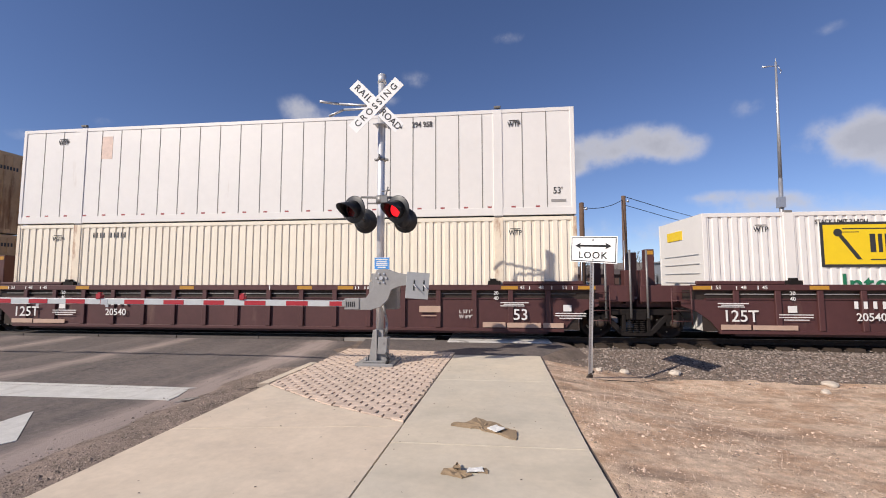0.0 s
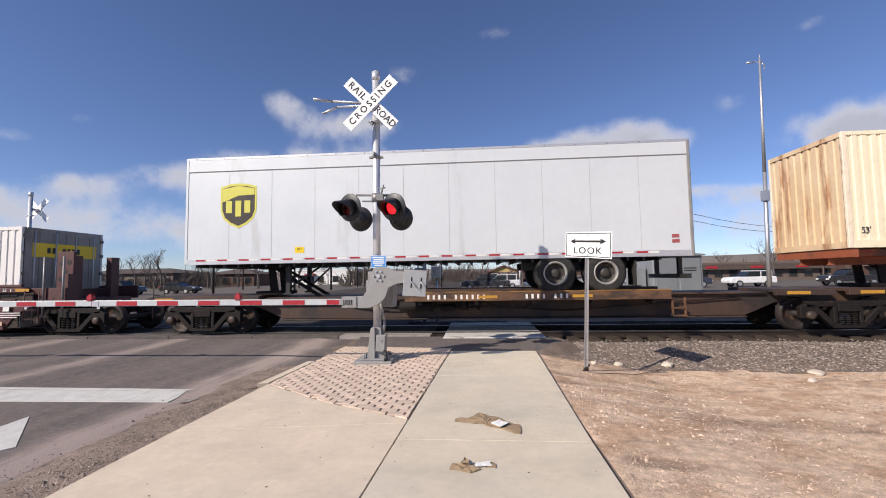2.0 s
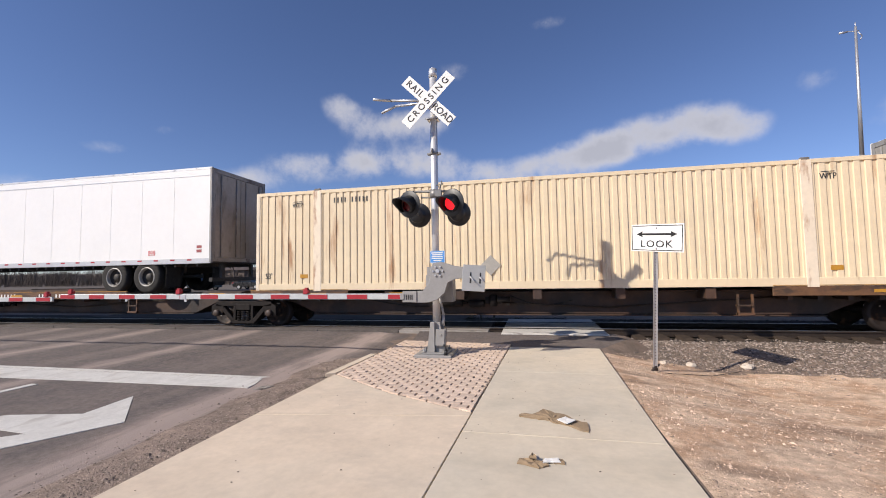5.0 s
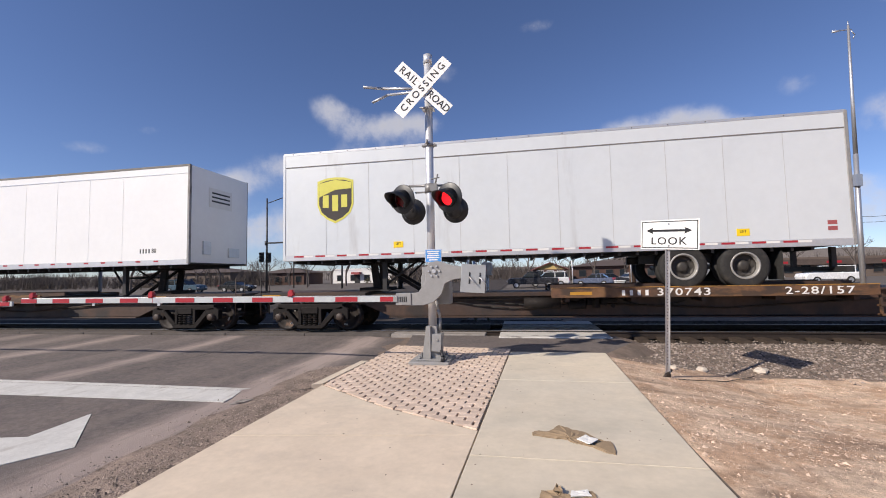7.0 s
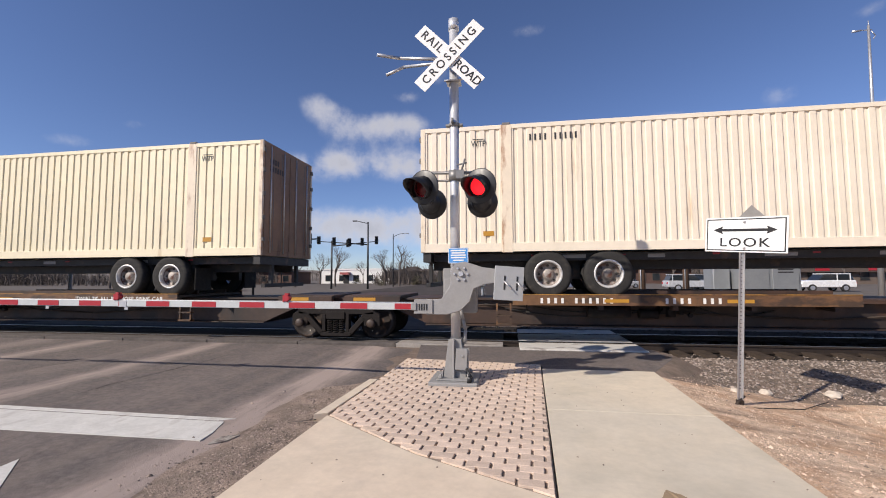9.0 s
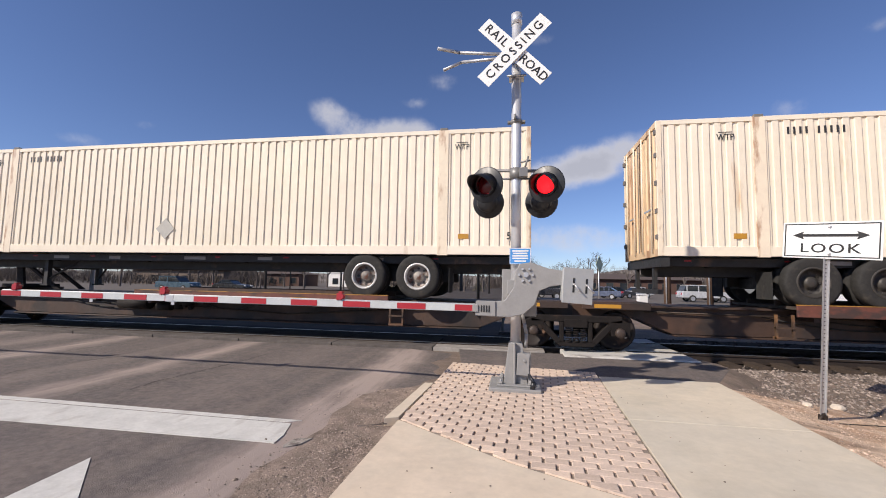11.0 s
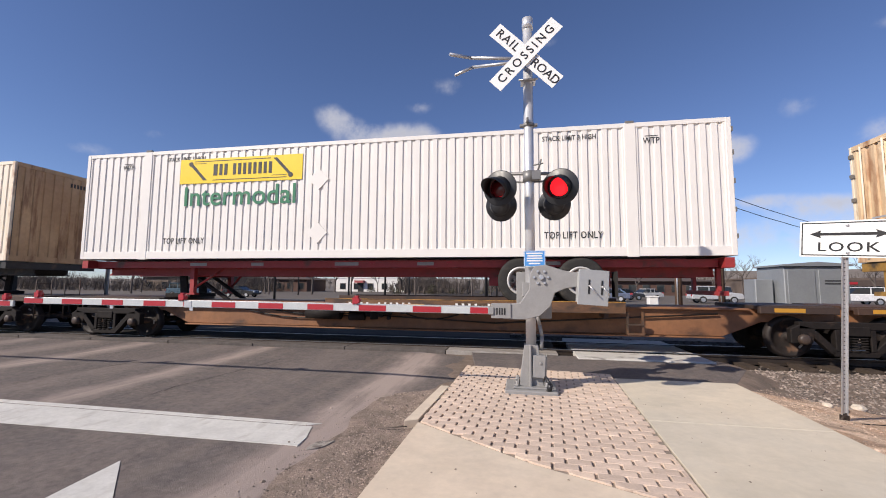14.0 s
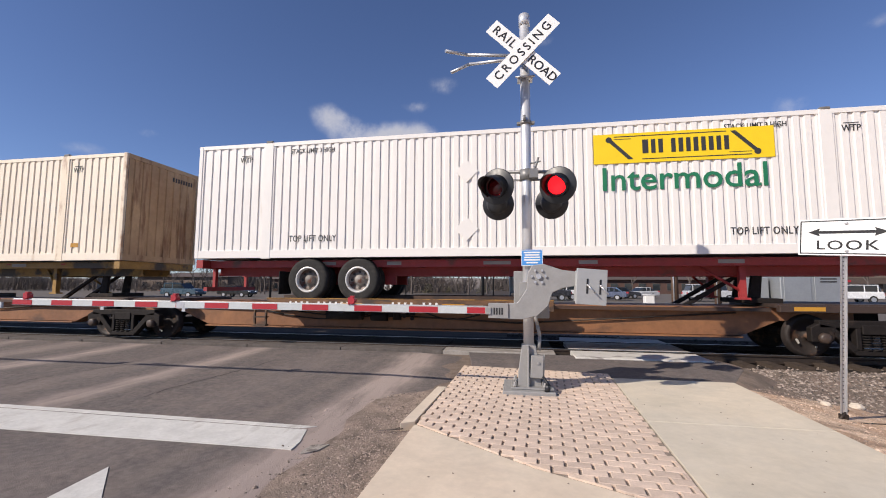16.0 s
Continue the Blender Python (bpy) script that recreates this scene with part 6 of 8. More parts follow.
def platform(car, x0, x1, deck_mat, near_text, sill_mat=None, words="", number=None):
    """A wheel platform of a spine car: deck, side sills with worn yellow paint, stakes beneath."""
    part("deck", lambda bm: box(bm, x0, x1, 0.06, WIDE - 0.06, DECK - 0.06, DECK), deck_mat, car)
    for y0 in (0.0, WIDE - 0.05):
        part("side_sill", lambda bm: (box(bm, x0 - 0.03, x1 + 0.03, y0, y0 + 0.05, DECK - 0.20, DECK + 0.03)), sill_mat or CAR_SILL, car, "worn painted side sill", bevel=0.006)
        part("sill_lip", lambda bm: box(bm, x0 - 0.03, x1 + 0.03, y0 - 0.004, y0 + 0.054, DECK + 0.0305, DECK + 0.045), CAR_YELLOW, car, "yellow edge of the deck")
    part("curb", lambda bm: [box(bm, x0, x1, y, y + 0.06, DECK, DECK + 0.10) for y in (0.72, 1.82)], CAR_BROWN, car)
    part("outrigger", lambda bm: [prism(bm, [(x, DECK - 0.07), (x + 0.10, DECK - 0.07), (x + 0.10, DECK - 0.30), (x, DECK - 0.30)], 0.10, WIDE - 0.10) for x in [x0 + 0.3 + k * (x1 - x0 - 0.7) / 4 for k in range(5)]], CAR_BROWN, car)
    part("yellow_mark", lambda bm: [box(bm, x, x + 0.5, -0.004, -0.0005, DECK - 0.13, DECK - 0.06) for x in ((x0 + 1.2,) if words else ((x0 + 0.4,) if number and number[1] < 2 else ((x0 + 2.45,) if number else (x0 + 1.9, x0 + 4.3))))], YELLOW_MARK, car, "yellow reflector strip")
    if words:
        lettering("mark", words, 0.105, MARK_WHITE, car, on_front(x1 - 1.68, -0.001, DECK - 0.095), "white stencilled lettering", squeeze=1.04, spacing=1.08, thick=0.003)
    elif near_text and number:
        part("number_lettering", lambda bm: number_bars(bm, x0 + number[1], -0.0045, DECK - 0.155, 4, 0.125, 0.12, 0.05, 9), MARK_WHITE, car, "white stencilled letter shapes")
        lettering("mark", number[0], 0.165, MARK_WHITE, car, on_front(x0 + number[1] + 1.35, -0.004, DECK - 0.09), "white stencilled car number", squeeze=number[3], spacing=1.15, thick=0.003)
        if number[2]:
            lettering("mark", number[2], 0.16, MARK_WHITE, car, on_front(x0 + 5.6, -0.004, DECK - 0.09), "white stencilled lettering", squeeze=1.4, spacing=1.15, thick=0.003)
    elif near_text:
        part("number_lettering", lambda bm: (number_bars(bm, x0 + 0.55, -0.0005, DECK - 0.15, 11, 0.115, 0.10, 0.045), number_bars(bm, x0 + 3.1, -0.0005, DECK - 0.15, 8, 0.115, 0.10, 0.045)), MARK_WHITE, car, "white stencilled car number")


def spine_unit(ta, tb, wheels_right, first, last, label, deck_mat, text=True, box_deck=False, green=False, sill_mat=None, body=None, words="", number=None):
    """One unit of an articulated spine car between trucks at ta and tb (train metres)."""
    c = thing("spine_car", label, "rail car", "spine cars")
    L = tb - ta

    def sill(bm):
        prism(bm, [(0.0, 0.98), (0.0, 0.72), (1.35, 0.70), (2.1, 0.38), (L - 2.1, 0.38), (L - 1.35, 0.70), (L, 0.72), (L, 0.98)], 0.62, 1.97)
        box(bm, 1.6, L - 1.6, 0.52, 2.07, 0.94, 0.985)
        box(bm, 2.1, L - 2.1, 0.50, 2.09, 0.34, 0.375)
    part("centre_sill", sill, body or CAR_BROWN, c, "deep brown box centre sill", bevel=0.01)
    # the end decks over the trucks
    for x0, x1 in ((-1.75 if first else 0.15, 1.55), (L - 1.55, L + 1.75 if last else L - 0.15)):
        part("end_deck", lambda bm: (box(bm, x0, x1, 0.35, WIDE - 0.35, 0.98, DECK - 0.0), box(bm, x0, x1, 0.22, 0.345, 0.90, DECK - 0.02)), CAR_BROWN, c, bevel=0.008)
        part("end_mark", lambda bm: box(bm, x0 + 0.25, x0 + 0.8, 0.216, 0.2195, 0.93, DECK - 0.05), YELLOW_MARK, c, "yellow end mark")
    if box_deck:
        platform(c, 0.35, 3.4, deck_mat, False)
        platform(c, L - 3.4, L - 0.35, deck_mat, text)
        part("cross_bearer", lambda bm: [box(bm, x, x + 0.22, 0.05, WIDE - 0.05, 0.80, DECK) for x in (4.5, 6.5, 8.5, 10.5, 12.5)], CAR_BROWN, c)
    else:
        a, b = (L - 10.9, L - 4.2) if wheels_right else (4.2, 10.9)
        platform(c, a, b, deck_mat, text, sill_mat, words, number)
        part("walkway", lambda bm: [box(bm, *q) for q in (((1.6, a, 0.42, 0.55, 0.90, 0.97)) if wheels_right else ((b, L - 1.6, 0.42, 0.55, 0.90, 0.97)),)], CAR_BROWN, c)
        # the hitch that holds the trailer's nose
        xh = 1.55 if wheels_right else L - 1.55
        s = 1 if wheels_right else -1

        def hitch(bm):
            box(bm, xh - 0.35, xh + 0.35, 0.85, 1.74, 1.80, 1.90)
            for y in (0.92, 1.60):
                prism(bm, [(xh - 0.10, 1.80), (xh + 0.10, 1.80), (xh + s * 0.10 + 0.12, DECK), (xh + s * 0.10 - 0.12, DECK)], y, y + 0.08)
                prism(bm, [(xh + s * 0.15 - 0.07, 1.80), (xh + s * 0.15 + 0.07, 1.80), (xh + s * 1.45 + 0.09, DECK - 0.05), (xh + s * 1.45 - 0.09, DECK - 0.05)], y, y + 0.08)
            box(bm, xh - 0.4, xh + 0.4, 0.8, 1.8, DECK, DECK + 0.10)
        part("hitch", hitch, TRUCK_STEEL, c, "dark steel trailer hitch with a slanting strut", bevel=0.008)
    # brake gear and steps on the sill side
    part("brake_cylinder", lambda bm: (tube(bm, (L * 0.33, 0.40, 0.72), (L * 0.33 + 0.9, 0.40, 0.72), 0.14, 14), tube(bm, (L * 0.33 + 1.1, 0.45, 0.66), (L * 0.33 + 1.5, 0.45, 0.66), 0.10, 12)), TRUCK_STEEL, c)
    part("pipe", lambda bm: [tube(bm, p, q, 0.02, 6) for p, q in (((1.5, 0.56, 0.86), (L * 0.33, 0.50, 0.80)), ((L * 0.33 + 1.5, 0.50, 0.70), (L * 0.6, 0.56, 0.56)), ((L * 0.6, 0.56, 0.56), (L - 2.2, 0.56, 0.86)))], RAIL_STEEL, c)
    def valve(bm):
        xv = L * 0.33 + 1.75
        tube(bm, (xv, 0.42, 0.60), (xv, 0.42, 0.90), 0.10, 12)
        tube(bm, (xv + 0.1, 0.36, 0.78), (xv + 0.45, 0.36, 0.78), 0.075, 10)
        box(bm, xv - 0.22, xv + 0.18, 0.40, 0.60, 0.66, 0.84)
        for dx, dz in ((-0.16, 0.0), (0.0, -0.08), (0.2, -0.05), (0.38, -0.1)):
            tube(bm, (xv + dx, 0.34, 0.74 + dz), (xv + dx, 0.44, 0.74 + dz), 0.045, 8)
    part("brake_valve", valve, TRUCK_STEEL, c, "dusty brake valve with flanges")

    def hoses(bm):
        for x0, x1, drop in ((L * 0.2, L * 0.33 + 1.5, 0.22), (L * 0.24, L * 0.33 + 1.3, 0.12), (L * 0.33 + 2.2, L * 0.55, 0.18)):
            pts = [(x0 + (x1 - x0) * k / 8, 0.575, 0.86 - drop * math.sin(math.pi * k / 8) - 0.12 * k / 8) for k in range(9)]
            for p, q in zip(pts, pts[1:]):
                tube(bm, p, q, 0.016, 6)
    part("air_hose", hoses, RUBBER, c)
    part("step", lambda bm: [(box(bm, x, x + 0.04, 0.05, 0.10, 0.42, 0.90), box(bm, x + 0.30, x + 0.34, 0.05, 0.10, 0.42, 0.90), box(bm, x, x + 0.34, 0.02, 0.16, 0.42, 0.46), box(bm, x, x + 0.34, 0.02, 0.16, 0.62, 0.65)) for x in (L - 4.15 if wheels_right else 3.8,)], CAR_SILL, c, "small side step")
    if green:
        part("spray_field", lambda bm: prism(bm, [(11.3, 0.42), (15.1, 0.42), (15.5, 0.60), (15.0, 0.92), (11.0, 0.92)], 0.606, 0.6165), GREEN_SPRAY, c, "green spray paint")
        rs = random.Random(5)
        strokes = [((11.55, 0.88), (11.75, 0.44)), ((11.75, 0.44), (12.25, 0.86)), ((11.9, 0.50), (12.2, 0.46)), ((12.45, 0.88), (12.6, 0.42)), ((12.6, 0.62), (12.95, 0.86)), ((12.62, 0.60), (13.05, 0.44)),
                   ((13.2, 0.86), (13.3, 0.44)), ((13.25, 0.66), (13.55, 0.68)), ((13.3, 0.45), (13.7, 0.50)), ((13.85, 0.44), (14.05, 0.88)), ((14.05, 0.88), (14.35, 0.44)), ((14.55, 0.86), (14.5, 0.44)), ((14.5, 0.66), (14.95, 0.84))]

        def spray(bm):
            for k, ((xa, za), (xb, zb)) in enumerate(strokes):
                w = rs.uniform(0.05, 0.12)
                prism(bm, [(xa - w, za), (xa + w * 0.6, za), (xb + w, zb), (xb - w * 0.5, zb)], 0.600 - 0.0004 * k, 0.6055)
        part("spray_shapes", spray, PALE_SPRAY, c, "pale spray paint strokes")
    trucks = [truck(c, 0.0)]
    if last:
        trucks.append(truck(c, L))
    for s, on in ((-1, first), (1, last)):
        if on:
            x = 0.0 if s < 0 else L
            part("coupler", lambda bm: (box(bm, min(x + s * 1.7, x + s * 2.05), max(x + s * 1.7, x + s * 2.05), 1.17, 1.43, 0.72, 0.92), box(bm, min(x + s * 1.9, x + s * 2.12), max(x + s * 1.9, x + s * 2.12), 1.08, 1.30, 0.68, 0.96)), TRUCK_STEEL, c, "knuckle coupler", bevel=0.02)
            part("hose", lambda bm: [tube(bm, p, q, 0.022, 8) for p, q in (((x + s * 1.75, 0.95, 0.85), (x + s * 1.85, 0.95, 0.55)), ((x + s * 1.85, 0.95, 0.55), (x + s * 2.0, 0.97, 0.48)))], RUBBER, c)
            part("end_ladder", lambda bm: [tube(bm, (x + s * 1.55, 0.22 + dx, 0.45), (x + s * 1.55, 0.22 + dx, 1.5), 0.015, 6) for dx in (0, 0.4)] + [tube(bm, (x + s * 1.55, 0.22, z), (x + s * 1.55, 0.62, z), 0.012, 6) for z in (0.5, 0.8, 1.1, 1.4)], CAR_BROWN, c)
    return goes(c, ta, SIDE_Y, 0.03)


def well_car(uL, uR, ta, tb, label, own_right, letter):
    """A maroon well car: high ribbed side sills round a well, end platforms, stencilling."""
    c = thing("well_car", label, "rail car", "well cars")
    # local x from uL; the well runs the container's length
    L = uR - uL
    y0 = -0.12
    wt = 1.38
    for y, s in ((y0, 1), (WIDE - y0 - 0.06, -1)):
        part("side_wall", lambda bm: prism(bm, [(-0.55, 0.86), (-0.22, 0.74), (0.10, 0.50), (0.30, 0.25), (L - 0.30, 0.25), (L - 0.10, 0.50), (L + 0.22, 0.74), (L + 0.55, 0.86), (L + 0.55, 1.02), (-0.55, 1.02)], y + 0.04, y + 0.08), WELL_MAROON, c)
        # Added dark plate: its colour stands for shade inside the open slots.
        part("inner_panel", lambda bm: box(bm, -0.5, L + 0.5, y + 0.085, y + 0.10, 0.98, wt - 0.13) if s > 0 else box(bm, -0.5, L + 0.5, y + 0.02, y + 0.035, 0.98, wt - 0.13), RAIL_STEEL, c, "dark plate standing in for the shaded opening below the top chord")
        part("tie_bar", lambda bm: tube(bm, (0.0, y + (0.06 if s > 0 else 0.05), 1.15), (L, y + (0.06 if s > 0 else 0.05), 1.15), 0.014, 6), GALV_RAIL, c)
        part("wall_lip", lambda bm: box(bm, 0.0, L, y + 0.015, y + 0.085, 1.022, 1.05), WELL_MAROON, c)
        part("top_chord", lambda bm: (box(bm, -0.3, L + 0.3, y - 0.02, y + 0.14, wt - 0.14, wt), ), WELL_MAROON, c, bevel=0.012)
        part("bottom_chord", lambda bm: box(bm, 0.3, L - 0.3, y - 0.0, y + 0.14, 0.20, 0.29), WELL_MAROON, c, bevel=0.012)
        part("stiffener", lambda bm: [prism(bm, [(x, 0.29), (x + 0.13, 0.29), (x + 0.13, wt - 0.14), (x, wt - 0.14)], y - 0.015 if s > 0 else y + 0.08, y + 0.04 if s > 0 else y + 0.135) for x in [0.62 + k * (L - 1.37) / 16 for k in range(17)]], WELL_MAROON, c, bevel=0.01)
    for x in (0.0, L):
        s = -1 if x == 0 else 1
        def end(bm, x=x, s=s):
            xa, xb = sorted((x, x + s * 1.45))
            box(bm, xa, xb, 0.35, WIDE - 0.35, 0.80, 1.02)
            for y in (0.05, WIDE - 0.11):
                box(bm, xa, xb, y, y + 0.06, 0.95, wt - 0.02)
            box(bm, *sorted((x + s * 1.25, x + s * 1.40)), 0.10, 0.45, 0.9, 1.75)
            box(bm, *sorted((x + s * 0.55, x + s * 0.62)), 0.2, WIDE - 0.2, 0.9, 1.30)
        part("end_platform", end, WELL_MAROON, c, bevel=0.012)
        part("end_post", lambda bm: [box(bm, *sorted((x + s * 0.92, x + s * 1.12)), y, y + 0.30, 1.0, 2.30) for y in (0.5, WIDE - 0.8)], WELL_MAROON, c, "maroon upright guide post", bevel=0.01)
        part("post_mark", lambda bm: [box(bm, *sorted((x + s * 0.95, x + s * 1.09)), y - 0.004, y - 0.0005, 2.16, 2.26) for y in (0.5,)], YELLOW_MARK, c)
        part("ladder", lambda bm: [tube(bm, (x + s * 0.35, y0 - 0.03, z), (x + s * 0.8, y0 - 0.03, z), 0.012, 6) for z in (0.50, 0.75, 1.0, 1.2)] + [tube(bm, (x + s * q, y0 - 0.03, 0.42), (x + s * q, y0 - 0.03, 1.3), 0.014, 6) for q in (0.35, 0.8)], WELL_MAROON, c)
        # stencilling near each end
        xs = 0.25 if x == 0 else L - 1.87
        fy = y0 - 0.0165
        lettering("mark", "125T" if x == 0 else "53", 0.27, MARK_WHITE, c, on_front(xs + 0.5, fy, 0.62), thick=0.003)
        part("stencil_bars", lambda bm: (bars(bm, [(0.7, 0.022, 0, 0.30), (0.5, 0.022, 0.08, 0.26), (0.6, 0.02, 0, 0.22)], xs + 0.0, fy, 0.62), bars(bm, [(0.75, 0.022, 0, 0), (0.75, 0.022, 0, -0.06), (0.55, 0.022, 0.1, -0.12), (0.2, 0.16, 0.2, 0.06)], xs + 1.35, fy, 0.66)), MARK_WHITE, c, "fine white stencil lines")
        part("primer_patch", lambda bm: (box(bm, xs + 0.05, xs + 0.72, fy - 0.001, fy + 0.004, 0.31, 0.43), box(bm, xs + 0.76, xs + 1.75, fy - 0.001, fy + 0.004, 0.31, 0.42)) if x == 0 else (box(bm, xs - 0.45, xs + 0.12, fy - 0.001, fy + 0.004, 0.31, 0.44), box(bm, xs + 0.16, xs + 1.0, fy - 0.001, fy + 0.004, 0.31, 0.43), box(bm, xs + 1.05, xs + 1.55, fy - 0.001, fy + 0.004, 0.31, 0.43)), PATCH, c, "pale primer patch")
        lettering("mark", "20", 0.09, MARK_WHITE, c, on_front(1.92 if x == 0 else L - 1.98, y0 - 0.022, 1.17), thick=0.003)
        lettering("mark", "40", 0.09, MARK_WHITE, c, on_front(1.92 if x == 0 else L - 1.98, y0 - 0.022, 1.04), thick=0.003)
        for q, w in ((0.28, "53"), (0.85, "48"), (1.32, "45")):
            lettering("mark", w, 0.085, MARK_WHITE, c, on_front(q if x == 0 else L - q, y0 - 0.024, wt - 0.07), thick=0.003)
        part("yellow_mark", lambda bm: [box(bm, q, q + 0.42, y0 - 0.0245, y0 - 0.0205, wt - 0.115, wt - 0.03) for q in ((-0.3, 2.3) if x == 0 else (L - 1.85, L + 0.05))], YELLOW_MARK, c, "yellow reflector strip")
        part("latch", lambda bm: (box(bm, -0.16, 0.16, 0, 0.12, 0, 0.10), box(bm, -0.10, 0.05, -0.01, 0.10, 0.10, 0.16)), TRUCK_STEEL, c, key="latch", at=pose(2.02 if x == 0 else L - 2.02, y0, wt))
        part("top_guide", lambda bm: box(bm, *((-0.2, 1.8) if x == 0 else (L - 1.8, L + 0.2)), y0, y0 + 0.1, wt, wt + 0.09), WELL_MAROON, c, bevel=0.02)
    part("yellow_mark", lambda bm: [box(bm, q, q + 0.42, y0 - 0.0245, y0 - 0.0205, wt - 0.115, wt - 0.03) for q in (L * 0.34, L * 0.55, L * 0.62)], YELLOW_MARK, c, "yellow reflector strip")
    part("number_lettering", lambda bm: (number_bars(bm, 3.2, y0 - 0.0165, 0.82, 4, 0.17, 0.15, 0.05, 9), number_bars(bm, 10.3, y0 - 0.0205, wt - 0.11, 9, 0.07, 0.055, 0.03)), MARK_WHITE, c, "white car number shapes")
    lettering("mark", "20540", 0.18, MARK_WHITE, c, on_front(3.58, y0 - 0.0165, 0.62), "white car number", thick=0.003)
    for wd, zz in (("L 53'1\"", 0.70), ("W 8'9\"", 0.57)):
        lettering("mark", wd, 0.085, MARK_WHITE, c, on_front(L - 2.75, y0 - 0.0165, zz), thick=0.003)
    part("stencil_panel", lambda bm: (box(bm, L - 3.95, L - 3.4, y0 - 0.0175, y0 - 0.0155, 0.68, 0.84), box(bm, L - 3.9, L - 3.5, y0 - 0.0175, y0 - 0.0155, 0.58, 0.60)), PATCH, c, "pale stencil panel")
    part("chord_stripe", lambda bm: [box(bm, L * 0.5 + 0.02, L * 0.5 + 0.05, y0 - 0.0245, y0 - 0.0205, wt - 0.13, wt - 0.01)] + [box(bm, q, q + 0.02, y0 - 0.0245, y0 - 0.0205, wt - 0.115, wt - 0.03) for q in (0.12, 0.68, 1.16, L - 0.1, L - 0.6, L - 1.15)], MARK_WHITE, c)
    if letter:
        lettering("mark", letter, 0.22, MARK_WHITE, c, on_front(L * 0.62, y0 - 0.0165, 0.72), thick=0.003)
    part("well_liner", lambda bm: [box(bm, a, b, y, y + 0.03, 0.26, 0.90) for a, b in ((-0.06, 0.55), (L - 0.55, L + 0.06)) for y in (-0.045, WIDE + 0.015)], RAIL_STEEL, c, "dark steel inner liner")
    part("grab_post", lambda bm: [tube(bm, (x, 0.0, 0.55), (x, 0.0, 2.25), 0.028, 8) for x in (-1.3, L + 0.75, L + 1.35)], GALV_RAIL, c, "galvanised grab post")
    part("well_floor", lambda bm: box(bm, 0.7, L - 0.7, 0.02, WIDE - 0.02, 0.14, 0.19), WELL_MAROON, c)
    truck(c, ta - uL)
    if own_right:
        truck(c, tb - uL)
        plate_post = part("brake_post", lambda bm: box(bm, L + 0.66, L + 1.22, 0.42, 0.50, 1.0, 2.42), WELL_MAROON, c, "maroon perforated upright plate", bevel=0.02)
        part("hole", lambda bm: [tube(bm, (L + 0.94 + dx, 0.414, zz), (L + 0.94 + dx, 0.4195, zz), 0.075, 12) for dx, zz in ((-0.12, 2.05), (0.12, 2.10), (0.0, 1.82), (-0.13, 1.6), (0.13, 1.58))], SIGN_BLACK, plate_post)
        part("coupler", lambda bm: box(bm, L + 1.4, L + 2.4, 1.17, 1.43, 0.72, 0.92), TRUCK_STEEL, c, bevel=0.02)
    return goes(c, uL, SIDE_Y, 0.03)


# well cars with their boxes
well_car(-33.6, -17.4, -34.9, -15.8, "maroon well car carrying stacked containers", False, "")
container(-33.5, 0.27, CREAM_OLD, "weathered cream container in a well car")
container(-33.5, 3.213, CREAM_OLD, "weathered brownish container on top of a stack", height=2.7)
well_car(-14.35, 1.80, -15.8, 3.3, "maroon well car with 53 and 125T stencils", False, "")
container(-14.26, 0.27, CREAM_PALE, "pale cream ribbed container in a well car")
container(-14.26, 3.213, WHITE_BOX, "white smooth-panelled container stacked on another", style="plate", marks="plate", height=2.84, number=(11.2, "294 958"))
well_car(4.85, 21.05, 3.3, 22.5, "maroon well car carrying one white container", True, "A")
jb = container(4.9, 0.27, WHITE_BOX, "white ribbed container with yellow panel in a well car", marks="white", doors=True)
yellow_banner(jb, 2.72, 6.28, 1.62, 2.57, True)
lettering("lettering", "Intermodal", 0.46, MARK_GREEN, jb, on_front(4.5, -0.001, 1.14), "green lettering", squeeze=1.0, thick=0.004)

BROWN_CAR = "brown and yellow spine car with worn paint"
DARK_DECK = surface("dark_deck_steel", (0.06, 0.045, 0.035), 0.75, vary=0.25, stain=(0.12, 0.07, 0.04), stain_at=0.55)
trucks_1 = [26.5, 43.1, 60.1, 77.4, 94.7, 110.7]
wr_1 = [True, True, True, True, False]
for i in range(5):
    spine_unit(trucks_1[i], trucks_1[i + 1], wr_1[i], i == 0, i == 4, BROWN_CAR + " carrying one box", DARK_DECK, text=i in (0, 2), box_deck=i == 3)
trucks_2 = [114.6, 131.9, 150.0, 167.6]
for i, wr in enumerate((True, True, False)):
    spine_unit(trucks_2[i], trucks_2[i + 1], wr, i == 0, i == 2, BROWN_CAR + " and white numbers", DARK_DECK, text=True, words="TWIN 28'-ALL PURPOSE SPINE CAR" if i == 1 else "", number=("370743", 1.55, "2-28/157", 1.45) if i == 0 else None)
trucks_3 = [171.7, 189.2, 207.2, 224.6]
for i, wr in enumerate((True, False, False)):
    spine_unit(trucks_3[i], trucks_3[i + 1], wr, i == 0, i == 2, "dark red-brown spine car with spray paint" if i == 2 else "dark red-brown spine car carrying a chassis", DARK_DECK, text=i == 2, green=i == 2, sill_mat=SILL_RED, number=("300613", 3.0, "", 1.1) if i == 2 else None)
trucks_4 = [228.7, 246.0, 264.1, 281.0]
for i, wr in enumerate((True, False, False)):
    spine_unit(trucks_4[i], trucks_4[i + 1], wr, i == 0, i == 2, BROWN_CAR + " and yellow sills", DARK_DECK, text=True, body=CAR_ORANGE)

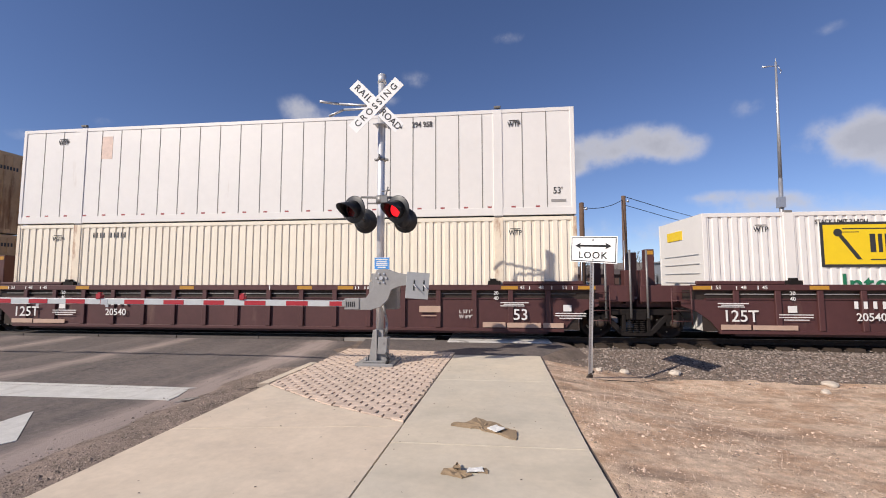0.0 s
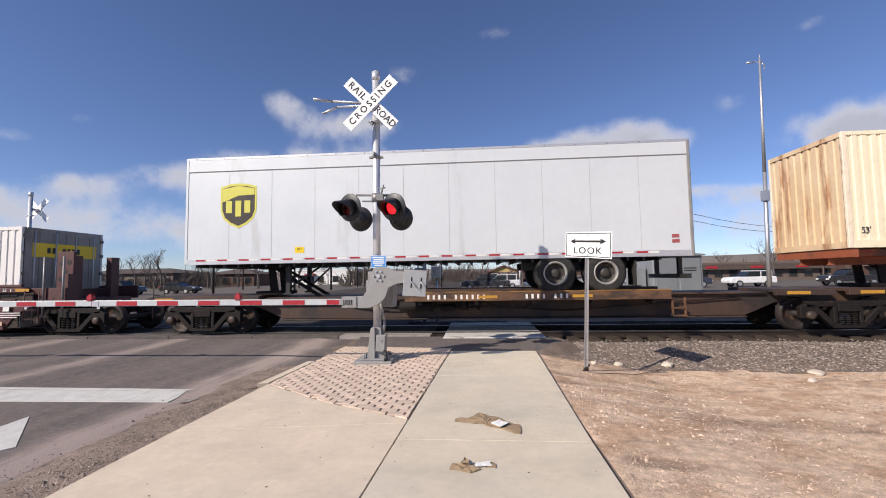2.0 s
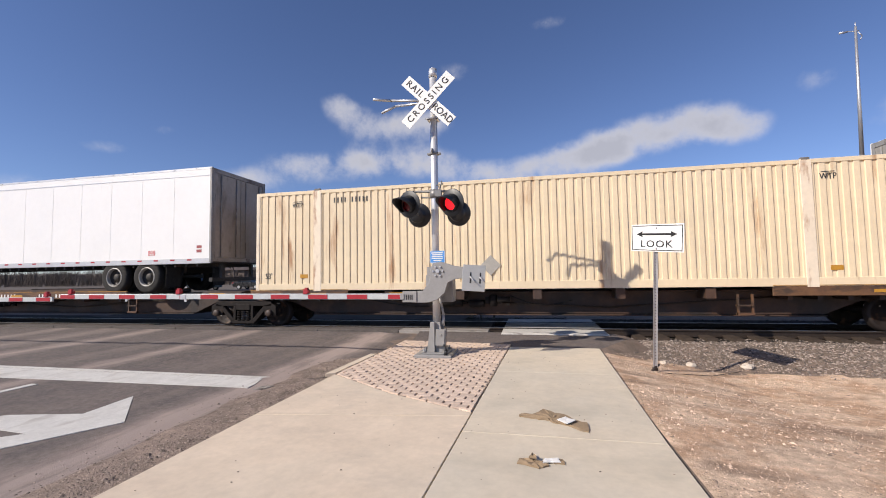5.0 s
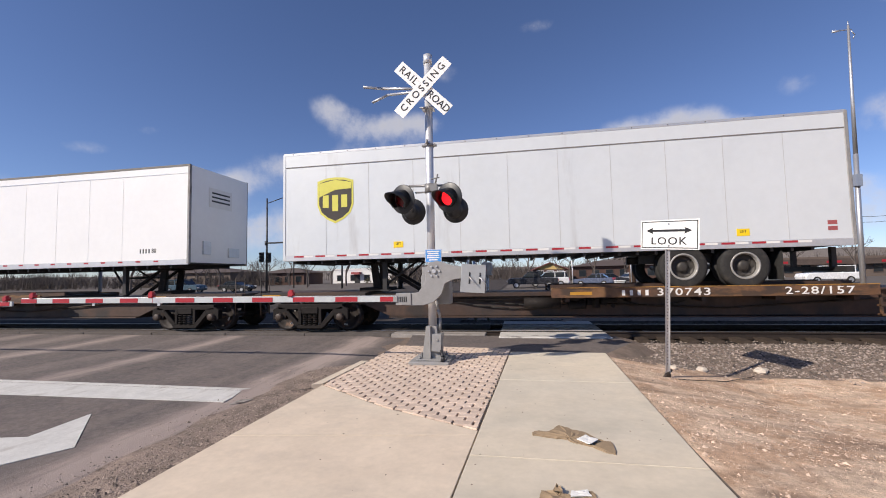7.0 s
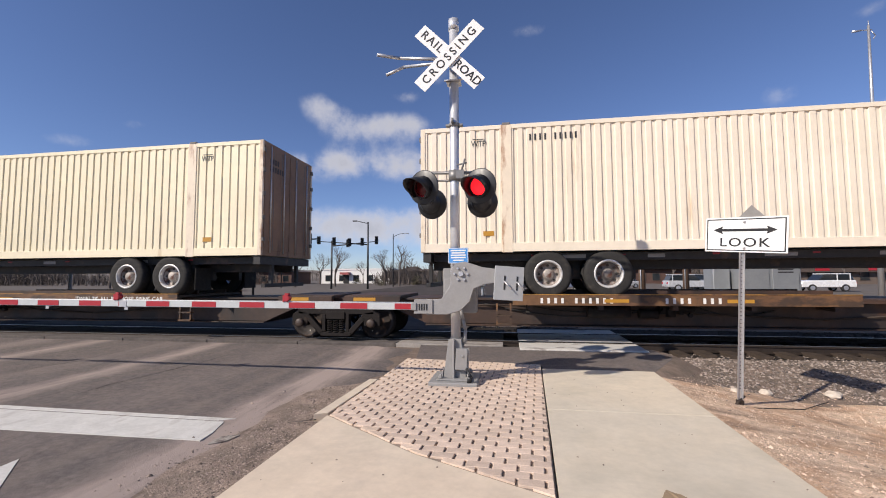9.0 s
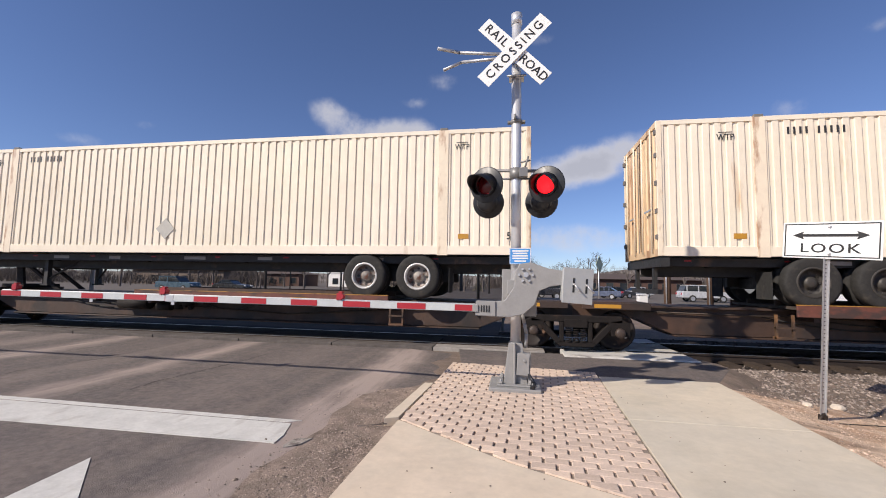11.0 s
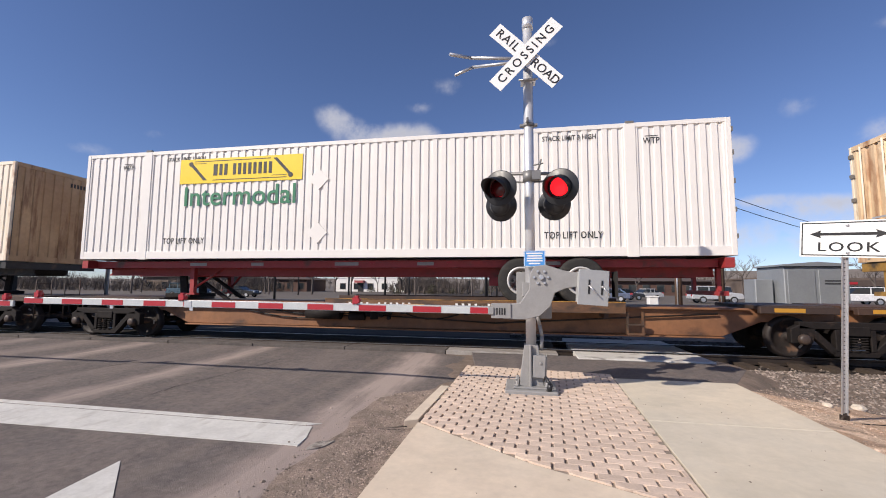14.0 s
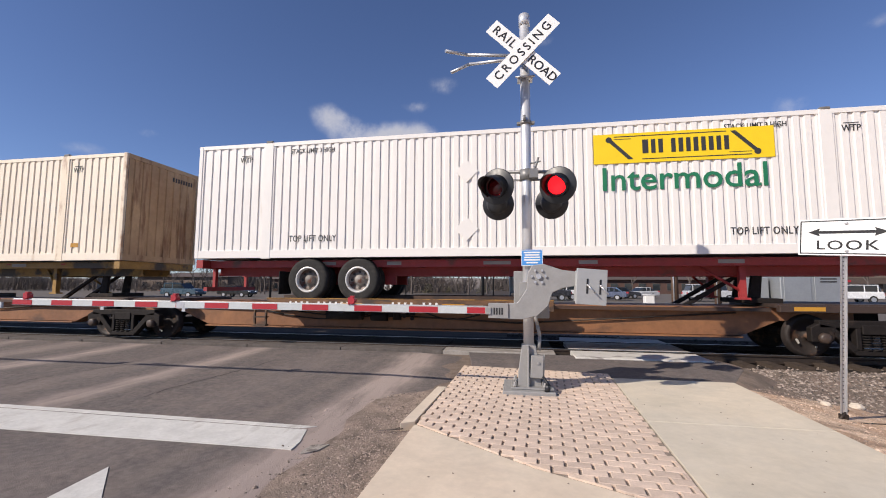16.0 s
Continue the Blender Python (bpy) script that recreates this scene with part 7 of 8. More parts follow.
van_trailer(26.0, 13.55, VAN_GREY, "silver-grey van trailer with dark shield emblem", True, 4.96, shield=True)
container(43.15, 2.08, CREAM_WARM, "cream ribbed container on an orange chassis")
chassis(43.15, True, CHASSIS_RUST, RIM_GREY, "rust-orange container chassis with tandem wheels", wheel_dx=-0.13)
van_trailer(60.25, 16.1, VAN_WHITE, "plain white van trailer with red reflective tape", True, 4.95, mark_x=0.85)
container(77.9, 1.10, CREAM_OLD, "rust-streaked cream container set on the car deck", height=2.9)
van_trailer(95.1, 15.8, VAN_WHITE, "clean white van trailer with wheels forward", False, 4.90, mark_x=14.1)
van_trailer(113.85, 13.55, VAN_GREY, "silver-grey van trailer with yellow lift labels", True, 4.95, shield=True)
container(131.95, 2.08, CREAM_WARM, "rust-edged cream container on a black chassis", doors=True)
chassis(131.95, True, CHASSIS_BLACK, RIM_WHITE, "black container chassis with white wheel rims")
container(152.1, 2.08, CREAM, "cream ribbed container with black stencils on a chassis", rear_left=True)
chassis(152.1, False, CHASSIS_BLACK, RIM_WHITE, "black container chassis with white wheel rims")
container(172.1, 2.08, CREAM, "cream ribbed container on a black chassis")
chassis(172.1, True, CHASSIS_BLACK, RIM_WHITE, "black container chassis with white wheel rims")
container(190.85, 2.08, CREAM, "cream ribbed container with a grey placard holder", rear_left=True)
chassis(190.85, False, CHASSIS_BLACK, RIM_DARK, "black container chassis with dark hubs")
container(209.15, 2.08, CREAM, "cream ribbed container with rusty posts on a chassis", number=(2.48, "801161"), rear_left=True)
chassis(209.15, False, CHASSIS_BLACK, RIM_WHITE, "black container chassis with white wheel rims")
for u, off in ((227.85, 2.95), (266.2, 9.68)):
    jb = container(u, 2.10, WHITE_BOX, "white ribbed container with yellow panel and green lettering", marks="white", doors=True)
    yellow_banner(jb, off + 0.05, off + 3.55, 1.97, 2.62, False)
    lettering("lettering", "Intermodal", 0.50, MARK_GREEN, jb, on_front(off + 1.8, -0.001, 1.60), "green lettering", squeeze=1.03, thick=0.004)
    chassis(u, u < 230, CHASSIS_RED, RIM_WHITE, "maroon-red container chassis with white wheel rims", wheel_dx=-0.5 if u < 230 else 0.25, leg_dx=0.4 if u < 230 else -0.7)
container(247.85, 2.08, CREAM, "cream ribbed container on a yellowish chassis", rear_left=True)
chassis(247.85, False, surface("ochre_chassis", (0.30, 0.17, 0.04), 0.6, vary=0.2, stain=(0.05, 0.04, 0.03), stain_at=0.5), RIM_WHITE, "ochre container chassis with worn wheel rims", wheel_dx=-0.55)


# ---------- far side of the track ----------
BRICK_WALL = surface("brown_brick_wall", (0.085, 0.046, 0.036), 0.85, vary=0.15, scale=1.5)
STUCCO = surface("white_stucco", (0.70, 0.69, 0.67), 0.8, vary=0.06, scale=1)
TAN_WALL = surface("tan_wall", (0.13, 0.098, 0.08), 0.85, vary=0.1, scale=1)
YELLOW_WALL = surface("ochre_gable", (0.50, 0.36, 0.14), 0.8, vary=0.1, scale=1)
ROOF_BROWN = surface("brown_roof", (0.085, 0.062, 0.052), 0.85, vary=0.15, scale=2)
ROOF_RED = surface("red_awning", (0.30, 0.07, 0.07), 0.7, vary=0.1)
DARK_GLASS = glass("dark_glass")
BARK = surface("bare_bark", (0.105, 0.085, 0.074), 0.9, vary=0.25, scale=3)
POLE_WOOD = surface("weathered_pole_wood", (0.115, 0.068, 0.044), 0.9, vary=0.2, scale=3, bump=0.01, bump_scale=20)
DARK_POLE = surface("dark_bronze_pole", (0.025, 0.027, 0.03), 0.5, vary=0.1)
CABINET = surface("silver_cabinet", (0.34, 0.36, 0.38), 0.45, 0.5, vary=0.06, scale=2)
SHRUB = surface("dry_shrub", (0.10, 0.09, 0.055), 0.95, vary=0.3, scale=3)
FAR_HILL = surface("far_hill", (0.17, 0.145, 0.125), 1.0, vary=0.2, scale=0.02)
SIGNAL_YELLOW = surface("signal_black", (0.02, 0.02, 0.022), 0.6)
GZ = -0.14


def cable_run(name, a, b, sag, material, parent, r=0.012, n=10):
    def go(bm):
        a_, b_ = Vector(a), Vector(b)
        pts = [a_.lerp(b_, k / n) - Vector((0, 0, sag * 4 * (k / n) * (1 - k / n))) for k in range(n + 1)]
        for p, q in zip(pts, pts[1:]):
            tube(bm, p, q, r, 5, cap=False)
    return part(name, go, material, parent)


def utility_pole(x, y, h, label, group="wooden poles"):
    t = thing("utility_pole", label, "pole", group, at=pose(x, y, GZ))
    part("shaft", lambda bm: tube(bm, (0, 0, -0.3), (0.02, 0, h), 0.16, 12, 0.12), POLE_WOOD, t)
    part("insulator", lambda bm: (tube(bm, (0.1, -0.12, h - 0.35), (0.24, -0.12, h - 0.35), 0.03, 8), tube(bm, (0.24, -0.12, h - 0.40), (0.24, -0.12, h - 0.25), 0.05, 8)), GALV, t)
    part("conduit", lambda bm: tube(bm, (-0.1, -0.16, 0), (-0.08, -0.15, h * 0.6), 0.03, 8), GALV, t)
    return t


p1 = utility_pole(4.45, 22.0, 5.65, "short weathered wooden pole beside the track")
p2 = utility_pole(7.5, 25.0, 6.55, "brown wooden utility pole with cables")
p3 = utility_pole(46.0, 60.0, 8.5, "distant wooden utility pole with cables")
wires = thing("overhead_cable", "thin dark cables slung between wooden poles", "cable")
cable_run("cable", (4.4, 22, 5.3), (7.5, 25, 6.2), 0.25, RUBBER, wires, 0.018)
cable_run("cable", (7.5, 25, 6.4), (46, 60, 8.0), 1.2, RUBBER, wires, 0.02)
cable_run("cable", (7.5, 25, 5.9), (46, 60, 7.4), 1.2, RUBBER, wires, 0.02)

mast = thing("radio_mast", "tall slender grey radio mast with antennas", "mast", at=pose(13.37, 21.2, GZ, 0, 1.25, 0) @ Matrix.Translation((0, 0, 0.47)))
part("shaft", lambda bm: (tube(bm, (0, 0, -0.6), (0, 0, 6.0), 0.105, 12, 0.088), tube(bm, (0, 0, 6.0), (0, 0, 11.75), 0.08, 12, 0.045)), GALV, mast)
part("antenna", lambda bm: (tube(bm, (-0.62, 0, 11.55), (0.12, 0, 11.55), 0.022, 6), tube(bm, (-0.62, 0, 11.5), (-0.3, 0, 11.55), 0.04, 6), tube(bm, (0.1, 0, 11.5), (0.24, 0, 11.3), 0.02, 6), tube(bm, (0.24, 0, 11.3), (0.16, 0, 11.15), 0.02, 6), tube(bm, (0, 0, 11.7), (0, 0, 11.95), 0.018, 6)), GALV, mast)
part("strobe", lambda bm: box(bm, -0.14, 0.10, -0.16, 0.14, 4.6, 5.1), GALV, mast)

cab = thing("signal_cabinet", "silver metal trackside equipment cabinet", "cabinet", at=pose(8.7, 21.0, GZ))
part("body", lambda bm: box(bm, -1.1, 1.1, -0.95, 0.95, 0.25, 2.45), CABINET, cab, bevel=0.03)
part("roof", lambda bm: prism(bm, [(-1.2, 2.45), (1.2, 2.45), (1.2, 2.52), (0.0, 2.62), (-1.2, 2.52)], -1.05, 1.05), CABINET, cab)
part("door", lambda bm: box(bm, -1.0, -0.06, -0.985, -0.955, 0.4, 2.3), CABINET, cab, bevel=0.01)
part("door", lambda bm: box(bm, 0.06, 1.0, -0.985, -0.955, 0.4, 2.3), CABINET, cab, bevel=0.01)
part("label_bars", lambda bm: [box(bm, 0.25, 0.8, -0.993, -0.987, z, z + 0.05) for z in (1.75, 1.86)], MARK_BLACK, cab)
part("side_box", lambda bm: box(bm, -1.85, -1.2, -0.4, 0.5, 0.2, 1.95), CABINET, cab, "smaller side cabinet", bevel=0.03)
part("foundation", lambda bm: box(bm, -1.95, 1.2, -1.0, 1.0, -0.1, 0.24), PANEL_CONC, cab)
ub = thing("utility_box", "small white utility pedestal", "utility box", at=pose(5.4, 29.0, GZ))
part("body", lambda bm: box(bm, -0.28, 0.28, -0.25, 0.25, 0, 1.0), STUCCO, ub, bevel=0.04)
part("cap", lambda bm: box(bm, -0.31, 0.31, -0.28, 0.28, 1.0, 1.07), STUCCO, ub, bevel=0.02)


def post_sign(x, y, h, w, ph, words, size, label, panel_mat=SIGN_WHITE, diamond=False):
    t = thing("post_sign", label, "sign", at=pose(x, y, GZ))
    part("post", lambda bm: tube(bm, (0, 0, -0.2), (0, 0, h), 0.035, 8), GALV, t)
    pn = part("sign_panel", lambda bm: box(bm, -w / 2, w / 2, -0.008, 0.0, -ph / 2, ph / 2), panel_mat, t, at=pose(0, -0.045, h - ph / 2, 0, 45 if diamond else 0, 0), bevel=0.003)
    if words:
        part("border", lambda bm: [box(bm, *q) for q in ((-w / 2 + 0.02, w / 2 - 0.02, -0.012, -0.0085, ph / 2 - 0.035, ph / 2 - 0.02), (-w / 2 + 0.02, w / 2 - 0.02, -0.012, -0.0085, -ph / 2 + 0.02, -ph / 2 + 0.035))], SIGN_BLACK, pn)
    for k, wd in enumerate(words):
        z = ph / 2 - (k + 0.75) * ph / (len(words) + 0.5)
        lettering("letters", wd, size, SIGN_BLACK, pn, on_front(0, -0.011, z), squeeze=0.85)
    return t


post_sign(-2.76, 15.9, 3.50, 0.61, 0.78, ("DO NOT", "STOP", "ON", "TRACKS"), 0.095, "white sign forbidding to stop on the tracks")
diamond = thing("diamond_sign", "pale diamond sign on a thin post", "sign", at=pose(1.93, 24.2, GZ, 0, 0, 55))
part("post", lambda bm: tube(bm, (0, 0, -0.2), (0, 0, 3.0), 0.03, 8), GALV, diamond)
part("sign_panel", lambda bm: prism(bm, [(-0.44, 2.65), (0, 3.10), (0.44, 2.65), (0, 2.20)], -0.05, -0.035), surface("pale_green_sign", (0.55, 0.62, 0.42), 0.5), diamond)
fb = thing("relay_post", "grey posts with small white equipment boxes", "trackside equipment", at=pose(-2.45, 15.2, GZ))
part("post", lambda bm: (tube(bm, (0, 0, 0), (0, 0, 2.3), 0.05, 10), tube(bm, (0.45, 0.1, 0), (0.45, 0.1, 2.0), 0.04, 8)), GALV, fb)
part("box", lambda bm: box(bm, -0.32, 0.1, -0.15, 0.1, 1.35, 2.0), CABINET, fb, bevel=0.02)
part("box", lambda bm: box(bm, 0.28, 0.62, -0.1, 0.2, 1.6, 2.05), STUCCO, fb, bevel=0.02)

# the signal across the road
far_signal, far_lamps = crossing_signal(pose(-19.6, 16.3, -0.1, 0, 0, 180), "grey crossing signal with crossbuck beyond the track", full=False)


def street_light(x, y, h, arm, label, sign=1):
    t = thing("street_lamp", label, "street lamp", "street lamps", at=pose(x, y, GZ))
    part("pole", lambda bm: tube(bm, (0, 0, -0.2), (0, 0, h), 0.11, 10, 0.07), DARK_POLE, t)
    part("arm", lambda bm: (tube(bm, (0, 0, h - 0.5), (sign * arm * 0.5, 0, h - 0.05), 0.045, 8), tube(bm, (sign * arm * 0.5, 0, h - 0.05), (sign * arm, 0, h + 0.05), 0.04, 8)), DARK_POLE, t)
    part("lamp_head", lambda bm: box(bm, *sorted((sign * arm, sign * (arm + 0.7))), -0.15, 0.15, h - 0.03, h + 0.12), GALV, t, bevel=0.03)
    return t


corner_lamp = street_light(-25.03, 37.0, 9.5, 3.2, "dark street lamp with signal arm and traffic lights")
part("signal_arm", lambda bm: (tube(bm, (0, 0, 5.1), (6.2, 0, 5.15), 0.085, 10, 0.06), tube(bm, (-0.05, 0, 4.9), (-0.05, 0, 5.3), 0.15, 10)), DARK_POLE, corner_lamp)


def signal_head(bm, x, z):
    box(bm, x - 0.17, x + 0.17, -0.32, -0.08, z, z + 0.95)
    for k in range(3):
        tube(bm, (x, -0.50, z + 0.17 + 0.31 * k), (x, -0.32, z + 0.17 + 0.31 * k), 0.13, 10, cap=False)


for hx, hz in ((0.36, 3.2), (-0.40, 3.25), (2.6, 4.65), (5.6, 4.7)):
    part("signal_head", lambda bm: signal_head(bm, hx, hz), SIGNAL_YELLOW, corner_lamp, "black signal head")
street_light(-5.8, 62.0, 9.4, 2.3, "dark street lamp beside the cross street", -1)
street_light(-21.0, 70.0, 9.0, 2.0, "slim dark street lamp by the far lot")
street_light(-38.0, 64.0, 9.0, 2.3, "dark street lamp near bare trees")


def traffic_signal(x, y, h, arm, label, lamp=True):
    t = thing("traffic_signal", label, "traffic light", "traffic signals", at=pose(x, y, GZ))
    part("pole", lambda bm: tube(bm, (0, 0, -0.2), (0, 0, h), 0.15, 12, 0.10), DARK_POLE, t)
    part("mast_arm", lambda bm: tube(bm, (0, 0, 6.1), (arm, 0, 6.7), 0.10, 10, 0.05), DARK_POLE, t)
    if lamp:
        part("lamp_arm", lambda bm: (tube(bm, (0, 0, h - 0.2), (math.copysign(1.6, arm), 0, h + 0.2), 0.05, 8), box(bm, *sorted((math.copysign(1.6, arm), math.copysign(2.2, arm))), -0.15, 0.15, h + 0.14, h + 0.27)), DARK_POLE, t)
    for k in (0.35, 0.65, 0.95):
        xx = arm * k
        part("signal_head", lambda bm: (box(bm, xx - 0.2, xx + 0.2, -0.22, 0.05, 5.7 + 0.6 * k, 6.8 + 0.6 * k), [tube(bm, (xx, -0.42, 5.9 + 0.6 * k + 0.34 * j), (xx, -0.2, 5.9 + 0.6 * k + 0.34 * j), 0.15, 10, cap=False) for j in range(3)]), SIGNAL_YELLOW, t, "black signal head")
    return t


traffic_signal(-20.6, 56.0, 9.2, -7.5, "dark traffic signal with a long mast arm")
traffic_signal(-5.7, 41.5, 10.0, -4.0, "tall dark signal pole with heads", lamp=False)
traffic_signal(-26.5, 57.5, 6.9, 7.0, "dark traffic signal over the cross street", lamp=False)


def rough_building(x0, x1, y0, y1, h, wall_mat, label, roof_mat=None, gable=False, openings=6, awning=False, fascia=None):
    t = thing("building", label, "building", "far buildings", at=pose(x0, y0, GZ))
    w, d = x1 - x0, y1 - y0
    part("wall", lambda bm: box(bm, 0, w, 0, d, -0.3, h), wall_mat, t)
    if gable:
        part("gable", lambda bm: prism(bm, [(0, h), (w, h), (w / 2, h + w * 0.20)], 0.05, d), YELLOW_WALL, t)
        part("roof", lambda bm: (prism(bm, [(-0.6, h - 0.15), (-0.6, h + 0.0), (w / 2, h + w * 0.20 + 0.25), (w / 2, h + w * 0.20 + 0.05)], -0.5, d + 0.4), prism(bm, [(w + 0.6, h - 0.15), (w / 2, h + w * 0.20 + 0.05), (w / 2, h + w * 0.20 + 0.25), (w + 0.6, h + 0.0)], -0.5, d + 0.4)), roof_mat, t)
    elif roof_mat is not None:
        def hip(bm):
            a = [bm.verts.new(p) for p in ((-0.7, -0.7, h), (w + 0.7, -0.7, h), (w + 0.7, d + 0.7, h), (-0.7, d + 0.7, h))]
            b = [bm.verts.new(p) for p in ((d * 0.45, d / 2, h + 1.3), (w - d * 0.45, d / 2, h + 1.3))]
            for f in ((a[0], a[1], b[1], b[0]), (a[2], a[3], b[0], b[1]), (a[1], a[2], b[1]), (a[3], a[0], b[0]), tuple(a[::-1])):
                bm.faces.new(f)
        part("roof", hip, roof_mat, t)
    else:
        part("parapet", lambda bm: (box(bm, -0.15, w + 0.15, -0.15, 0.2, h, h + 0.35), box(bm, -0.15, 0.2, 0.2, d, h, h + 0.35), box(bm, w - 0.2, w + 0.15, 0.2, d, h, h + 0.35)), wall_mat, t)
    if fascia is not None:
        part("fascia", lambda bm: box(bm, -0.1, w + 0.1, -0.9, -0.02, h - 1.0, h - 0.05), fascia, t)
        part("sign_bars", lambda bm: [box(bm, w * q, w * q + 2.2, -0.96, -0.91, h - 0.75, h - 0.35) for q in (0.15, 0.45, 0.75)], RED_PAINT, t, "red sign shapes")
    for k in range(openings):
        xx = w * (k + 0.5) / openings
        ww = min(1.4, w / openings * 0.6)
        win = part("window", lambda bm: box(bm, -ww / 2, ww / 2, -0.04, 0.04, 0.7, 2.1), DARK_GLASS, t, key=("win", round(ww, 2)), at=pose(xx, -0.02, 0))
        part("frame", lambda bm: [box(bm, -ww / 2 - 0.08, ww / 2 + 0.08, -0.07, -0.041, z, z + 0.08) for z in (0.62, 2.10)] + [box(bm, q, q + 0.08, -0.07, -0.041, 0.70, 2.10) for q in (-ww / 2 - 0.08, ww / 2)], STUCCO if wall_mat is not STUCCO else ROOF_BROWN, win, key=("winf", round(ww, 2)))
    if awning:
        part("awning", lambda bm: prism(bm, [(w * 0.30, 2.3), (w * 0.42, 2.3), (w * 0.42, 2.9), (w * 0.30, 2.9)], -1.6, -0.01), ROOF_RED, t, "dull red awning")
        part("door", lambda bm: box(bm, w * 0.32, w * 0.40, -0.06, -0.01, 0, 2.2), SIGN_BLACK, t)
    return t


rough_building(-50, -31, 104, 118, 3.5, STUCCO, "low white commercial building with a red awning", openings=5, awning=True)
rough_building(-30, -22, 100, 112, 3.0, TAN_WALL, "low grey-tan building among trees", ROOF_BROWN, openings=3)
rough_building(2.2, 8.6, 92, 106, 2.4, BRICK_WALL, "red-roofed restaurant building with ochre gable", surface("maroon_roof", (0.15, 0.045, 0.04), 0.8, vary=0.15, scale=2), gable=True, openings=3)
rough_building(11, 36, 95, 107, 2.9, BRICK_WALL, "long red-brown brick building with brown roof", ROOF_BROWN, openings=9)
rough_building(39, 66, 84, 98, 3.1, TAN_WALL, "tan strip mall with red signs and dark windows", fascia=ROOF_BROWN, openings=10)
rough_building(70, 95, 82, 98, 3.3, BRICK_WALL, "brown commercial building at the lot edge", fascia=TAN_WALL, openings=8)
rough_building(-95, -70, 90, 104, 3.4, TAN_WALL, "low tan building behind bare trees", ROOF_BROWN, openings=6)
rough_building(-66, -54, 96, 106, 3.0, BRICK_WALL, "small brown house behind bare trees", ROOF_BROWN, openings=4)


def bare_tree_mesh(seed, h):
    rs = random.Random(seed)
    bm = bmesh.new()

    def limb(p, way, ln, r, depth):
        bend = Vector((rs.uniform(-0.25, 0.25), rs.uniform(-0.25, 0.25), rs.uniform(-0.05, 0.2)))
        mid = p + way * ln * 0.5
        w2 = (way + bend).normalized()
        end = mid + w2 * ln * 0.5
        sides = 7 if depth == 0 else (5 if depth < 3 else 3)
        tube(bm, p, mid, r, sides, r * 0.85, cap=False)
        tube(bm, mid, end, r * 0.85, sides, r * 0.6, cap=False)
        if depth >= 5:
            return
        n = 3 if depth < 3 else rs.choice((2, 3, 3))
        for k in range(n):
            a = rs.uniform(0, 6.28)
            sp = rs.uniform(0.45, 0.95)
            d = (w2 + Vector((math.cos(a) * sp, math.sin(a) * sp, rs.uniform(0.0, 0.35)))).normalized()
            q = mid.lerp(end, rs.uniform(0.3, 1.0)) if k else end
            limb(q, d, ln * rs.uniform(0.58, 0.80), r * rs.uniform(0.5, 0.65), depth + 1)
    limb(Vector((0, 0, -0.1)), Vector((0, 0, 1)), h * 0.34, h * 0.022, 0)
    return bm


kinds = []
for k, h in enumerate((7.5, 6.2, 8.6)):
    t = thing("tree", "leafless grey-brown tree in late winter", "tree", "bare trees", at=pose(0, 0, -50))
    part("crown", bare_tree_mesh(10 + k, h), BARK, t)
    kinds.append(t)
rs = random.Random(3)
spots = [(-7, 74), (-2.5, 80), (0.5, 86), (9.5, 84), (-23, 88), (-27, 82), (-17, 92), (-36, 96), (-45, 92), (-52, 86), (-60, 84), (-30, 120), (-12, 118), (-4, 122), (16, 118), (26, 122), (36, 90), (-70, 82), (-82, 86), (-40, 74), (44, 110), (58, 104), (-48, 70), (12, 76), (21, 112), (-14, 78), (-33, 72), (-37, 66), (-44, 64), (-56, 68), (-64, 72), (-75, 70), (-20, 72), (-11, 70), (18, 78), (28, 82), (33, 76), (5, 76), (-66, 60), (46, 70), (55, 68)]
for i, (x, y) in enumerate(spots):
    m = pose(x + rs.uniform(-1, 1), y, GZ, 0, 0, rs.uniform(0, 360))
    if i < 3:
        kinds[i].matrix_basis = m
    else:
        c = copy_thing(kinds[i % 3], m)
        c.scale = (1, 1, 1)


def shrub(x, y, s, seed):
    rs2 = random.Random(seed)
    t = thing("shrub", "dry dull-green roadside shrub", "shrub", "shrubs", at=pose(x, y, GZ))

    def tuft(bm):
        for _ in range(220):
            a, e, r = rs2.uniform(0, 6.28), rs2.uniform(0.05, 1.5), rs2.uniform(0.4, 1.0) * s
            p = Vector((math.cos(a) * math.cos(e) * r, math.sin(a) * math.cos(e) * r, math.sin(e) * r * 1.1))
            q = Vector((rs2.uniform(-1, 1), rs2.uniform(-1, 1), rs2.uniform(-0.3, 1))).normalized() * 0.16 * s
            o = q.orthogonal().normalized() * 0.07 * s
            bm.faces.new([bm.verts.new(v) for v in (p - o, p + o, p + q)])
    part("foliage", tuft, SHRUB, t)
    part("stem", lambda bm: [tube(bm, (0, 0, -0.1), (0.3 * s * math.cos(k), 0.3 * s * math.sin(k), 0.7 * s), 0.03 * s, 5, 0.012 * s) for k in range(6)], BARK, t)


for k, (x, y, s) in enumerate(((-20, 84, 1.7), (-15.5, 83, 1.2), (-33, 98, 1.4), (-38, 98, 1.3), (3, 70, 0.9), (-25, 76, 1.0), (14, 88, 1.2), (-9, 84, 1.6))):
    shrub(x, y, s, k)

